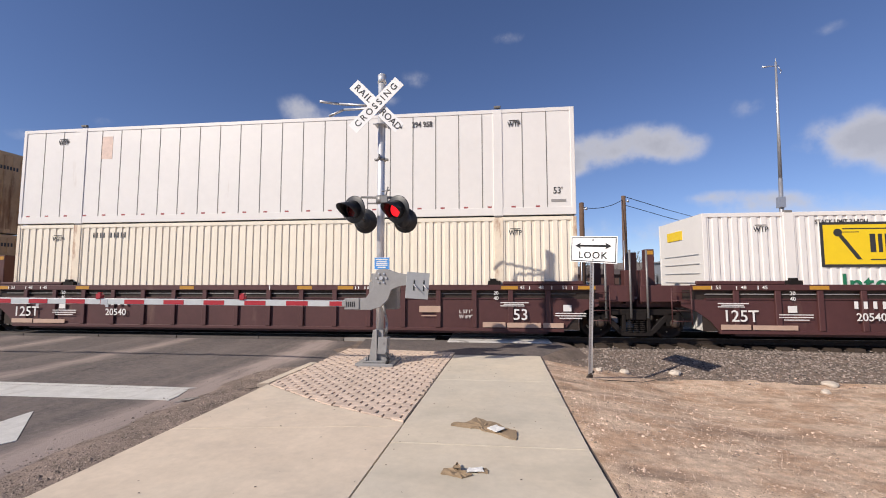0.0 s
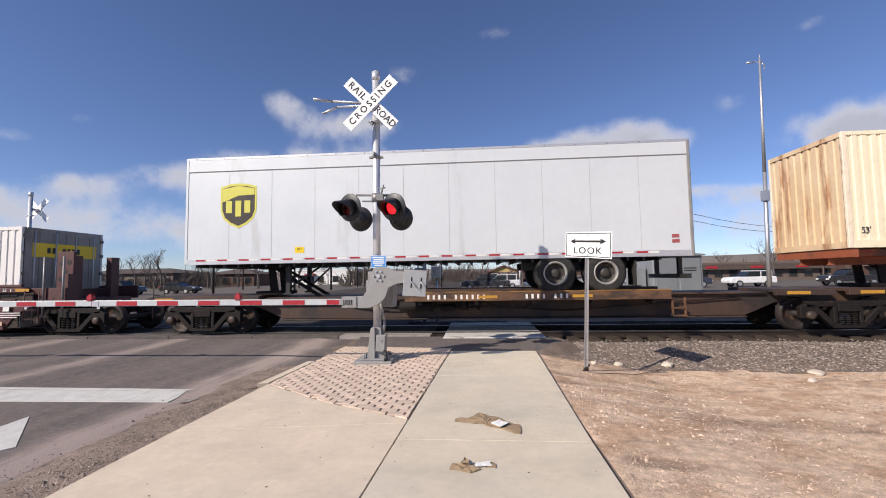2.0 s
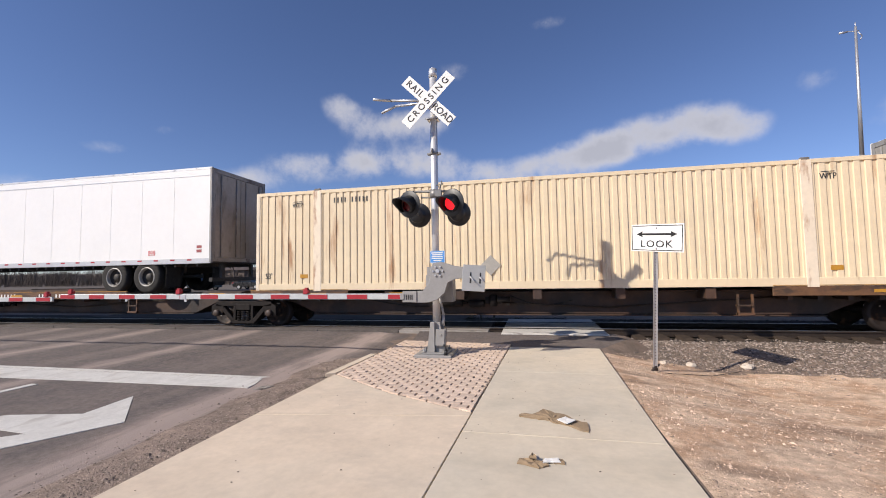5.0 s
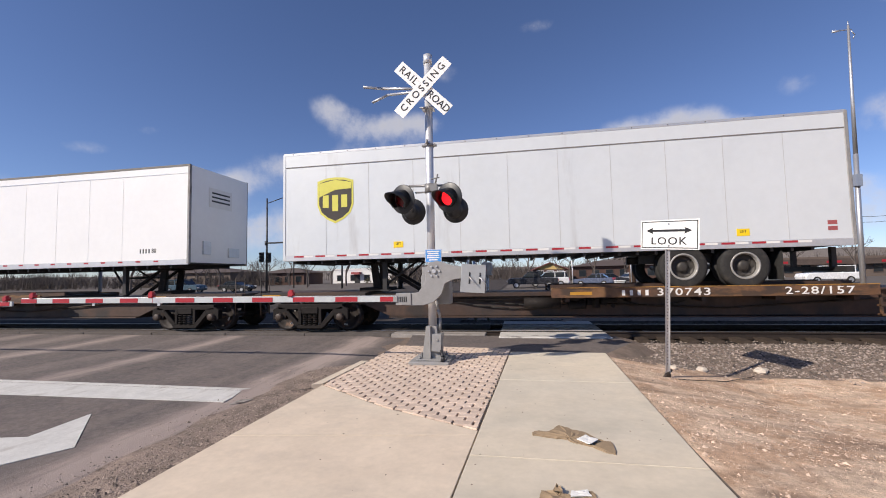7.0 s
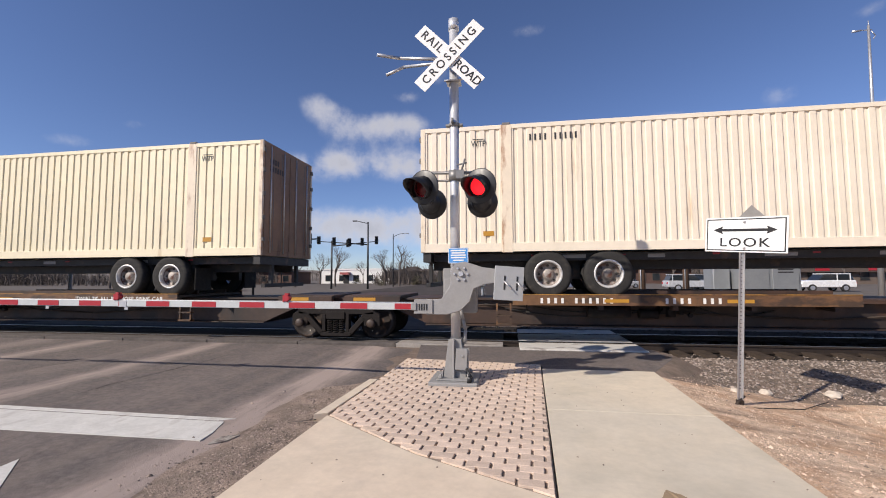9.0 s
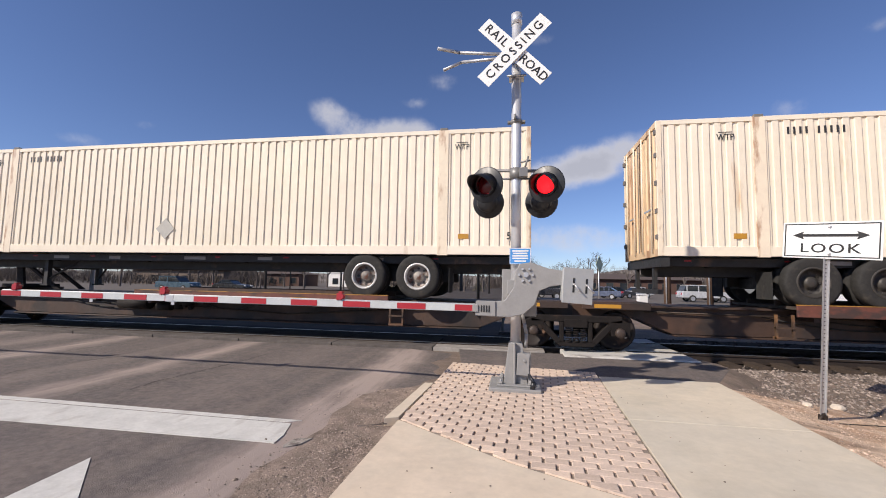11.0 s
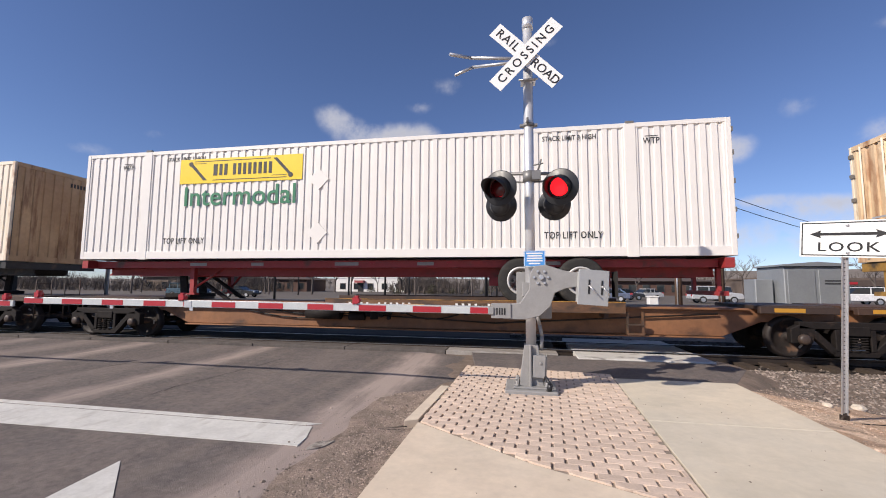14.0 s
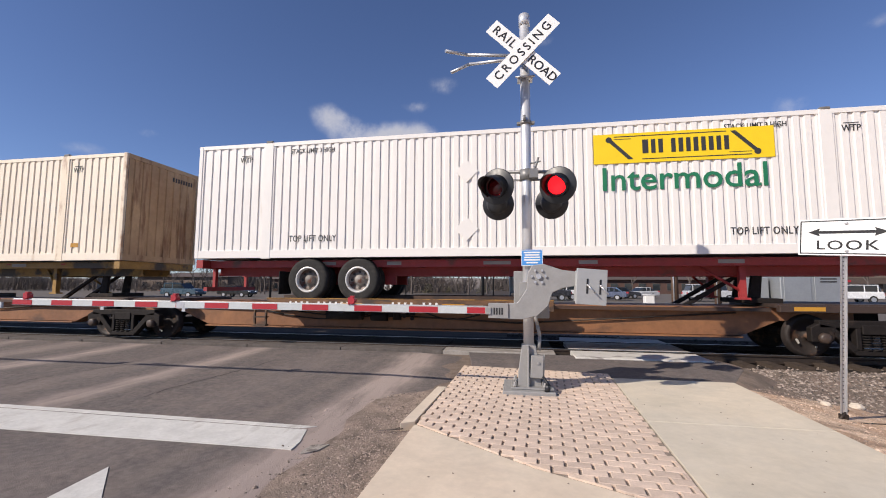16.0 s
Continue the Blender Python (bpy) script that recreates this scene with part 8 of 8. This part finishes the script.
# far ridge and woods on the skyline
hill = sheet("backdrop", [-1800 + 60 * k for k in range(61)], [620, 700, 820, 1000],
             lambda x, y: (0 if y < 650 else (17 + 7 * noise.noise((x * 0.004, 0, 2)) + 3 * noise.noise((x * 0.02, 0, 5))) * (1 if y > 690 else 0.6)) * (1.7 if x > 150 else 0.75) - 0.3, [FAR_HILL])
tagged(hill, "low hazy brown ridge on the skyline", "hill", kind="structure")


def woods(bm):
    rs3 = random.Random(8)
    for _ in range(900):
        x = rs3.uniform(-420, 420)
        y = rs3.uniform(150, 260)
        h = rs3.uniform(3.5, 8)
        tube(bm, (x, y, -0.3), (x + rs3.uniform(-.3, .3), y, h * 0.5), 0.14, 3, 0.09, cap=False)
        for _k in range(7):
            a = rs3.uniform(0, 6.28)
            r = rs3.uniform(0.6, 2.0)
            z0 = h * rs3.uniform(0.3, 0.6)
            tube(bm, (x, y, z0), (x + r * math.cos(a), y + r * math.sin(a), z0 + rs3.uniform(0.8, h * 0.45)), 0.06, 3, 0.02, cap=False)


def brush(bm):
    rs9 = random.Random(18)
    for _ in range(3200):
        x = rs9.uniform(-150, 120)
        y = rs9.uniform(78, 100) if x < -12 else rs9.uniform(108, 130)
        if -56 < x < -28:
            y = rs9.uniform(119, 134)
        clump = noise.noise((x * 0.09, y * 0.05, 4.0))
        if clump < rs9.uniform(-0.55, 0.35):
            continue
        h = (rs9.uniform(1.4, 4.2) + 2.4 * max(0.0, clump)) * (1.0 if x < -12 else 1.25)
        for _k in range(10):
            a, r = rs9.uniform(0, 6.28), rs9.uniform(0.2, 1.5)
            z0 = h * rs9.uniform(0.0, 0.5)
            tube(bm, (x, y, z0 - 0.2), (x + r * math.cos(a), y + 0.4 * r * math.sin(a), z0 + h * rs9.uniform(0.25, 0.6)), 0.07, 3, 0.015, cap=False)


bw = part("bare_brush", brush, BARK, None)
tagged(bw, "bare brown brush behind the far lots", "brush", kind="stuff")
wd = part("far_woods", woods, BARK, None)
tagged(wd, "bare far woods along the skyline", "trees", kind="stuff")


# ---------- parked vehicles ----------
def parked_car(x, y, yaw, paint_col, name, style, label):
    t = thing("parked_car", label, "car", "parked cars", at=pose(x, y, GZ, 0, 0, yaw))
    pm = surface("car_paint_" + name, paint_col, 0.28, 0.1, vary=0.03, scale=1, spec=0.6)
    if style == "suv":
        low = [(-2.45, 0.40), (2.40, 0.40), (2.45, 0.75), (2.30, 1.02), (1.35, 1.10), (-2.40, 1.12), (-2.48, 0.7)]
        top = [(0.95, 1.10), (0.35, 1.72), (-2.10, 1.76), (-2.40, 1.12)]
    elif style == "pickup":
        low = [(-2.75, 0.45), (2.70, 0.45), (2.75, 0.80), (2.60, 1.08), (1.40, 1.15), (-2.75, 1.12)]
        top = [(1.15, 1.15), (0.55, 1.78), (-0.85, 1.80), (-1.0, 1.13)]
    else:
        low = [(-2.25, 0.34), (2.25, 0.34), (2.30, 0.62), (2.10, 0.80), (1.00, 0.92), (-1.9, 0.96), (-2.28, 0.8)]
        top = [(0.85, 0.92), (0.15, 1.40), (-1.10, 1.42), (-1.75, 0.95)]
    part("body", lambda bm: prism(bm, low, -0.90, 0.90), pm, t, bevel=0.07)
    part("cabin", lambda bm: prism(bm, [(p * 0.96, q if q < 1.3 else q - 0.06) for p, q in top], -0.80, 0.80), DARK_GLASS, t, "dark glazed cabin", bevel=0.05)
    zt = max(q for _, q in top)
    xs = [p for p, q in top if q > zt - 0.1]
    part("roof", lambda bm: box(bm, min(xs) + 0.02, max(xs) - 0.02, -0.78, 0.78, zt - 0.07, zt + 0.02), pm, t, bevel=0.03)
    part("pillar", lambda bm: [prism(bm, [(p, 1.0), (p + 0.10, 1.0), (p + 0.10, zt - 0.05), (p, zt - 0.05)], s * 0.80 - 0.012, s * 0.80 + 0.012) for p in ((min(xs) + max(xs)) / 2, min(xs) + 0.1) for s in (-1, 1)], pm, t)
    wr = 0.36 if style != "sedan" else 0.32
    for wx in (low[1][0] - 0.95, low[0][0] + 1.0):
        for s in (-1, 1):
            w = part("wheel", lambda bm: tube(bm, (0, -0.11, 0), (0, 0.11, 0), wr, 18), RUBBER, t, key=("cwheel", wr), at=pose(wx, s * 0.82, wr))
            part("rim", lambda bm: tube(bm, (0, -0.118, 0), (0, 0.118, 0), wr * 0.62, 14), GALV, w, key=("crim", wr))
    for s in (-1, 1):
        part("headlight", lambda bm: box(bm, low[1][0] - 0.06, low[1][0] + 0.06, s * 0.68 - 0.16, s * 0.68 + 0.16, 0.66, 0.80), MARK_WHITE, t)
        part("tail_light", lambda bm: box(bm, low[0][0] - 0.05, low[0][0] + 0.07, s * 0.70 - 0.12, s * 0.70 + 0.12, 0.75, 0.95), RED_PAINT, t)
    return t


for args in ((29.6, 49.0, 180, (0.78, 0.78, 0.78), "white", "suv", "white parked sport utility vehicle"), (17.6, 50, 0, (0.45, 0.46, 0.48), "silver", "suv", "silver parked sport utility vehicle"),
             (2.3, 52, 180, (0.70, 0.70, 0.70), "pale", "suv", "white van in the far lot"), (0.4, 48, 180, (0.03, 0.03, 0.035), "black", "pickup", "black parked pickup truck"),
             (7.6, 52, 160, (0.10, 0.12, 0.18), "navy", "sedan", "dark blue parked sedan"), (10.6, 58, 20, (0.05, 0.05, 0.055), "charcoal", "sedan", "charcoal grey sedan in the lot"),
             (13.4, 60, 200, (0.5, 0.5, 0.5), "grey", "sedan", "light grey sedan in the lot"), (22.9, 49, 0, (0.04, 0.05, 0.08), "midnight", "suv", "dark blue parked sport utility vehicle"),
             (40, 49, 180, (0.03, 0.03, 0.034), "jet", "pickup", "black pickup truck in the lot"),
             (-42.3, 46, 0, (0.06, 0.10, 0.13), "teal", "suv", "dark teal vehicle on the cross street"), (-38, 50, 0, (0.03, 0.03, 0.03), "ink", "sedan", "black sedan on the cross street"),
             (22.0, 60, 90, (0.25, 0.26, 0.28), "steel", "suv", "steel grey vehicle in the lot")):
    parked_car(*args)


# ---------- small things on the ground ----------
def flat_scrap(name, outline, z, material, parent, lift=0.012, seed=0):
    """A torn, crumpled flat piece with a ragged edge."""
    rs4 = random.Random(seed)
    for _ in range(2):
        ragged = []
        for (ax, ay), (bx, by) in zip(outline, outline[1:] + outline[:1]):
            d = 0.10 * math.hypot(bx - ax, by - ay)
            ragged += [(ax, ay), ((ax + bx) / 2 + rs4.uniform(-d, d), (ay + by) / 2 + rs4.uniform(-d, d))]
        outline = ragged
    n = len(outline)
    mx, my = sum(x for x, _ in outline) / n, sum(y for _, y in outline) / n
    bm = bmesh.new()
    lo = [bm.verts.new((x, y, z)) for x, y in outline]
    rings = [[bm.verts.new((mx + (x - mx) * k, my + (y - my) * k, z + 0.004 + 0.6 * lift * rs4.uniform(0.0, q))) for x, y in outline] for k, q in ((1.0, 0.9), (0.7, 2.0), (0.35, 1.6))]
    c = bm.verts.new((mx, my, z + lift * 0.5))
    for p, q in zip([lo] + rings, rings):
        for i in range(n):
            j = (i + 1) % n
            bm.faces.new((p[i], p[j], q[j], q[i]))
    for i in range(n):
        bm.faces.new((rings[-1][i], rings[-1][(i + 1) % n], c))
    return part(name, bm, material, parent)


s1 = thing("cardboard_scrap", "flattened torn cardboard on the concrete walk", "litter", at=pose(-0.42, 4.62, 0.002, 0, 0, -14) @ Matrix.Diagonal((0.92, 1.45, 1.0, 1.0)))
flat_scrap("sheet", [(-0.42, 0.02), (-0.28, 0.06), (-0.20, 0.20), (0.0, 0.15), (0.20, 0.06), (0.33, 0.03), (0.38, -0.14), (0.22, -0.10), (0.02, -0.06), (-0.12, -0.02), (-0.22, -0.03), (-0.40, -0.03)], 0.0, CARDBOARD, s1, 0.014, 1)
flat_scrap("paper", [(0.03, -0.04), (0.10, 0.05), (0.22, 0.0), (0.16, -0.09)], 0.028, PAPER, s1, 0.004, 2)
s2 = thing("cardboard_scrap", "crumpled cardboard piece with white paper", "litter", at=pose(-0.60, 3.62, 0.002) @ Matrix.Scale(0.78, 4))
flat_scrap("sheet", [(-0.22, -0.06), (-0.20, 0.05), (-0.05, 0.08), (0.05, 0.02), (0.10, -0.06), (0.0, -0.13)], 0.0, CARDBOARD, s2, 0.022, 3)
flat_scrap("flap", [(0.14, 0.10), (0.24, 0.12), (0.26, 0.0), (0.16, 0.0)], 0.0, CARDBOARD, s2, 0.012, 5)
flat_scrap("paper", [(0.04, -0.03), (0.06, 0.08), (0.20, 0.11), (0.22, 0.01)], 0.015, PAPER, s2, 0.008, 4)
flat_scrap("torn_edge", [(-0.10, 0.02), (-0.06, 0.14), (-0.02, 0.02)], 0.03, CARDBOARD, s2, 0.03, 6)


def boulder(x, y, r, seed, flat=0.7):
    rs5 = random.Random(seed)
    t = thing("rock", "pale tan rock lying on the dirt", "rock", "rocks", at=pose(x, y, ground_height(x, y) + r * 0.22, 0, 0, rs5.uniform(0, 360)))
    bm = bmesh.new()
    bmesh.ops.create_icosphere(bm, subdivisions=2, radius=r)
    for v in bm.verts:
        k = 1 + 0.35 * noise.noise(v.co * (2.2 / r) + Vector((seed, 0, 0)))
        v.co = Vector((v.co.x * k * 1.25, v.co.y * k, v.co.z * k * flat))
    part("stone", bm, ROCK, t)


boulder(3.3, 9.05, 0.105, 1)
boulder(2.3, 8.95, 0.075, 2)
boulder(5.75, 8.55, 0.12, 3, 0.5)
boulder(1.75, 8.7, 0.06, 4)
boulder(5.3, 8.05, 0.07, 5)
cord = thing("ground_cable", "dark cable lying on the dirt by the sign", "cable")
pts = [(1.5, 7.72), (1.9, 7.95), (2.4, 8.25), (3.1, 8.85)]
part("cord", lambda bm: [tube(bm, (*a, ground_height(*a) + 0.006), (*b, ground_height(*b) + 0.006), 0.006, 6) for a, b in zip(pts, pts[1:])], RUBBER, cord)


def stones(name, label, material, places, kind_name):
    """Loose stones: small uneven octahedra, one object of stuff."""
    verts, faces = [], []
    rs6 = random.Random(21)
    for x, y, z, r in places:
        b = len(verts)
        a0 = rs6.uniform(0, 6.28)
        ring = 5
        for k in range(ring):
            a = a0 + k * 6.283 / ring
            rr = r * rs6.uniform(0.7, 1.25)
            verts.append((x + rr * math.cos(a), y + rr * math.sin(a), z + r * rs6.uniform(-0.1, 0.3)))
        verts.append((x + r * rs6.uniform(-0.4, 0.4), y + r * rs6.uniform(-0.4, 0.4), z + r * rs6.uniform(0.55, 0.95)))
        for k in range(ring):
            faces.append((b + k, b + (k + 1) % ring, b + ring))
    me = bpy.data.meshes.new(name)
    me.from_pydata(verts, [], faces)
    me.materials.append(material)
    ob = new(name, me)
    return tagged(ob, label, kind_name, kind="stuff")


rs7 = random.Random(77)
bal = []
while len(bal) < 24000:
    x = rs7.uniform(0.75, 24) if rs7.random() < 0.85 else rs7.uniform(24, 60)
    y = rs7.uniform(8.4, 11.45)
    lim = 8.85 + 0.3 * noise.noise((x * 0.8, 0.0, 7)) + (0.5 if x < 1.6 else 0)
    if y < lim and rs7.random() > 0.12 * max(0, 1 - (lim - y) * 2):
        continue
    if x < 1.5 and y > 9.8:
        continue
    if y > 10.95 and rs7.random() < 0.6:
        continue
    if y < 9.5 and rs7.random() < 0.45 * (9.5 - y):
        continue
    bal.append((x, y, ground_height(x, y) - 0.005, rs7.uniform(0.014, 0.036)))
# Stones between and beyond the rails, in the colour darkened for shade.
shaded_stones = []
for _ in range(3500):
    x = rs7.uniform(1.6, 40)
    shaded_stones.append((x, rs7.uniform(11.65, 12.95), -0.16, rs7.uniform(0.02, 0.045)))
for _ in range(2500):
    x = rs7.uniform(-3.9, 30)
    shaded_stones.append((x, rs7.uniform(13.7, 15.5), ground_height(x, 14.5), rs7.uniform(0.02, 0.045)))
stones("ballast", "ballast coloured dark for shade under and behind the train", SHADED_BED, shaded_stones, "gravel")
stones("ballast", "grey crushed stone ballast along the track", STONE, bal, "gravel")
peb = []
while len(peb) < 30000:
    x, y = 0.58 + abs(rs7.gauss(0, 3.2)), rs7.uniform(0.5, 9.2)
    if x > 14 or noise.noise((x * 0.7, y * 1.3, 3)) < rs7.uniform(-0.6, 0.35):
        continue
    peb.append((x, y, ground_height(x, y) - 0.003, min(0.03, rs7.uniform(0.004, 0.012) * (2.2 if rs7.random() < 0.05 else 1))))
stones("pebbles", "tan pebbles strewn over the dirt", PEBBLE, peb, "gravel")
GRIT = surface("dark_grit", (0.23, 0.18, 0.148), 0.9, vary=0.2, scale=8, island=0.6)
grit = []
while len(grit) < 11000:
    x, y = WALK_L - abs(rs7.gauss(0, 0.38)) - 0.01, rs7.uniform(0.0, 7.7)
    if x < -5.1:
        continue
    grit.append((x, y, (ground_height(x, y) if x > ROAD_R else ROAD_Z - 0.035 * max(0, (x + 4.645) / 0.295)) - 0.002, rs7.uniform(0.004, 0.013) * (2.0 if rs7.random() < 0.03 else 1)))
stones("grit", "dark crumbled asphalt grit beside the walk", GRIT, grit, "gravel")
specks = [(rs7.uniform(WALK_L + 0.1, WALK_R - 0.05), rs7.uniform(1.5, 8.6), 0.002, rs7.uniform(0.004, 0.011)) for _ in range(130)]
specks = [p for p in specks if not (p[0] < -1.3 and p[1] > 5.2)]
stones("crumbs", "small dark crumbs scattered on the concrete", GRIT, specks, "gravel")
twig = thing("twig", "dry twig lying beside the kerb", "twig", at=pose(-3.9, 6.05, -0.06))
part("stem", lambda bm: (tube(bm, (-0.14, -0.02, 0), (0.16, 0.05, 0.02), 0.006, 5), tube(bm, (0.0, 0.0, 0.01), (0.12, -0.05, 0.015), 0.004, 5), tube(bm, (0.05, 0.03, 0.01), (0.14, 0.12, 0.02), 0.004, 5)), BARK, twig)

# ---------- paving bricks ----------
REGION = [(WALK_L + 0.055, 6.155), (-2.45, 5.325), (joint_x(4.755) - 0.02, 4.755), (joint_x(9.12) - 0.012, 9.12), (-3.51, 9.40)]


def clip_to(poly, region):
    for i in range(len(region)):
        (ax, ay), (bx, by) = region[i], region[(i + 1) % len(region)]
        side = lambda p: (bx - ax) * (p[1] - ay) - (by - ay) * (p[0] - ax)
        res = []
        for k in range(len(poly)):
            p, q = poly[k], poly[(k + 1) % len(poly)]
            sp, sq = side(p), side(q)
            if sp >= 0:
                res.append(p)
            if (sp >= 0) != (sq >= 0):
                f = sp / (sp - sq)
                res.append((p[0] + f * (q[0] - p[0]), p[1] + f * (q[1] - p[1])))
        poly = res
        if len(poly) < 3:
            return []
    return poly


def brick_mesh(poly, name):
    """A paver with a worn, chamfered top."""
    cx, cy = sum(p[0] for p in poly) / len(poly), sum(p[1] for p in poly) / len(poly)
    bm = bmesh.new()
    rings = []
    for inset, z in ((0.0, -0.03), (0.0, 0.003), (0.004, 0.006)):
        ring = []
        for x, y in poly:
            d = Vector((x - cx, y - cy))
            k = max(0.0, 1 - inset / max(d.length, 1e-3) * 1.3)
            ring.append(bm.verts.new((cx + d.x * k, cy + d.y * k, z)))
        rings.append(ring)
    n = len(poly)
    for a, b in zip(rings, rings[1:]):
        for i in range(n):
            bm.faces.new((a[i], a[(i + 1) % n], b[(i + 1) % n], b[i]))
    bm.faces.new(rings[-1])
    me = bpy.data.meshes.new(name)
    bm.to_mesh(me)
    bm.free()
    me.materials.append(PAVER)
    return me


BL, BW, HEAD, SIDE = 0.215, 0.112, 0.024, 0.004
turn_b = pose(-2.4, 7.0, 0.0, 0, 0, -4.0)
full = [(-(BL - HEAD) / 2, -(BW - SIDE) / 2), ((BL - HEAD) / 2, -(BW - SIDE) / 2), ((BL - HEAD) / 2, (BW - SIDE) / 2), (-(BL - HEAD) / 2, (BW - SIDE) / 2)]
whole_mesh = brick_mesh(full, "brick")
rs8 = random.Random(9)
cells = []
for j in range(-26, 27):
    for i in range(-9, 10):
        cx, cy = (i + (0.5 if j % 2 else 0.0)) * BL, j * BW
        world = [tuple((turn_b @ Vector((cx + px, cy + py, 0)))[:2]) for px, py in full]
        cut = clip_to(world, REGION)
        if len(cut) < 3:
            continue
        area = abs(sum(cut[k][0] * cut[(k + 1) % len(cut)][1] - cut[(k + 1) % len(cut)][0] * cut[k][1] for k in range(len(cut)))) / 2
        if area < 0.003:
            continue
        cells.append((turn_b @ Vector((cx, cy, 0)), cut, area > BL * BW * 0.72))
cells.sort(key=lambda c: c[0].y)
rest = bmesh.new()
for k, (c, cut, is_full) in enumerate(cells):
    dz = rs8.uniform(-0.0025, 0.0025)
    tilt = (rs8.uniform(-0.7, 0.7), rs8.uniform(-0.6, 0.6))
    if k < 300:
        if is_full and len(cut) == 4:
            ob = new("brick", whole_mesh)
            ob.matrix_basis = pose(c.x, c.y, dz, tilt[0], tilt[1], -4.0 + rs8.uniform(-1, 1))
        else:
            ob = new("brick", brick_mesh(cut, "brick"))
            ob.matrix_basis = pose(0, 0, dz)
        ob.parent = pavement
    else:
        me = brick_mesh(cut, "t")
        for v in me.vertices:
            v.co.z += dz
        rest.from_mesh(me)
        bpy.data.meshes.remove(me)
tagged(part("far_bricks", rest, PAVER, pavement), kind="stuff")


# ---------- what moves ----------
def motions():
    """The train rolls by, its wheels turn, the two lamps flash in turn."""
    one = 1.0 / FPS
    times = [0, one, 2 * one, 4 * one] + [0.5 * k for k in range(1, 32)] + [16 - 4 * one, 16 - 2 * one, 16 - one, 16.0]
    for ob, u, y, z in MOVING:
        walk(ob, [(t, pose(train_x(u, t), y, z)) for t in times])
    turn = math.degrees(SPEED / FPS / WHEEL_R)
    for k, (ws, sx) in enumerate(SPINNING):
        walk(ws, [(i / FPS, pose(sx, 0, WHEEL_R, 0, -turn * i + 37 * k, 0)) for i in range(16 * FPS + 1)])
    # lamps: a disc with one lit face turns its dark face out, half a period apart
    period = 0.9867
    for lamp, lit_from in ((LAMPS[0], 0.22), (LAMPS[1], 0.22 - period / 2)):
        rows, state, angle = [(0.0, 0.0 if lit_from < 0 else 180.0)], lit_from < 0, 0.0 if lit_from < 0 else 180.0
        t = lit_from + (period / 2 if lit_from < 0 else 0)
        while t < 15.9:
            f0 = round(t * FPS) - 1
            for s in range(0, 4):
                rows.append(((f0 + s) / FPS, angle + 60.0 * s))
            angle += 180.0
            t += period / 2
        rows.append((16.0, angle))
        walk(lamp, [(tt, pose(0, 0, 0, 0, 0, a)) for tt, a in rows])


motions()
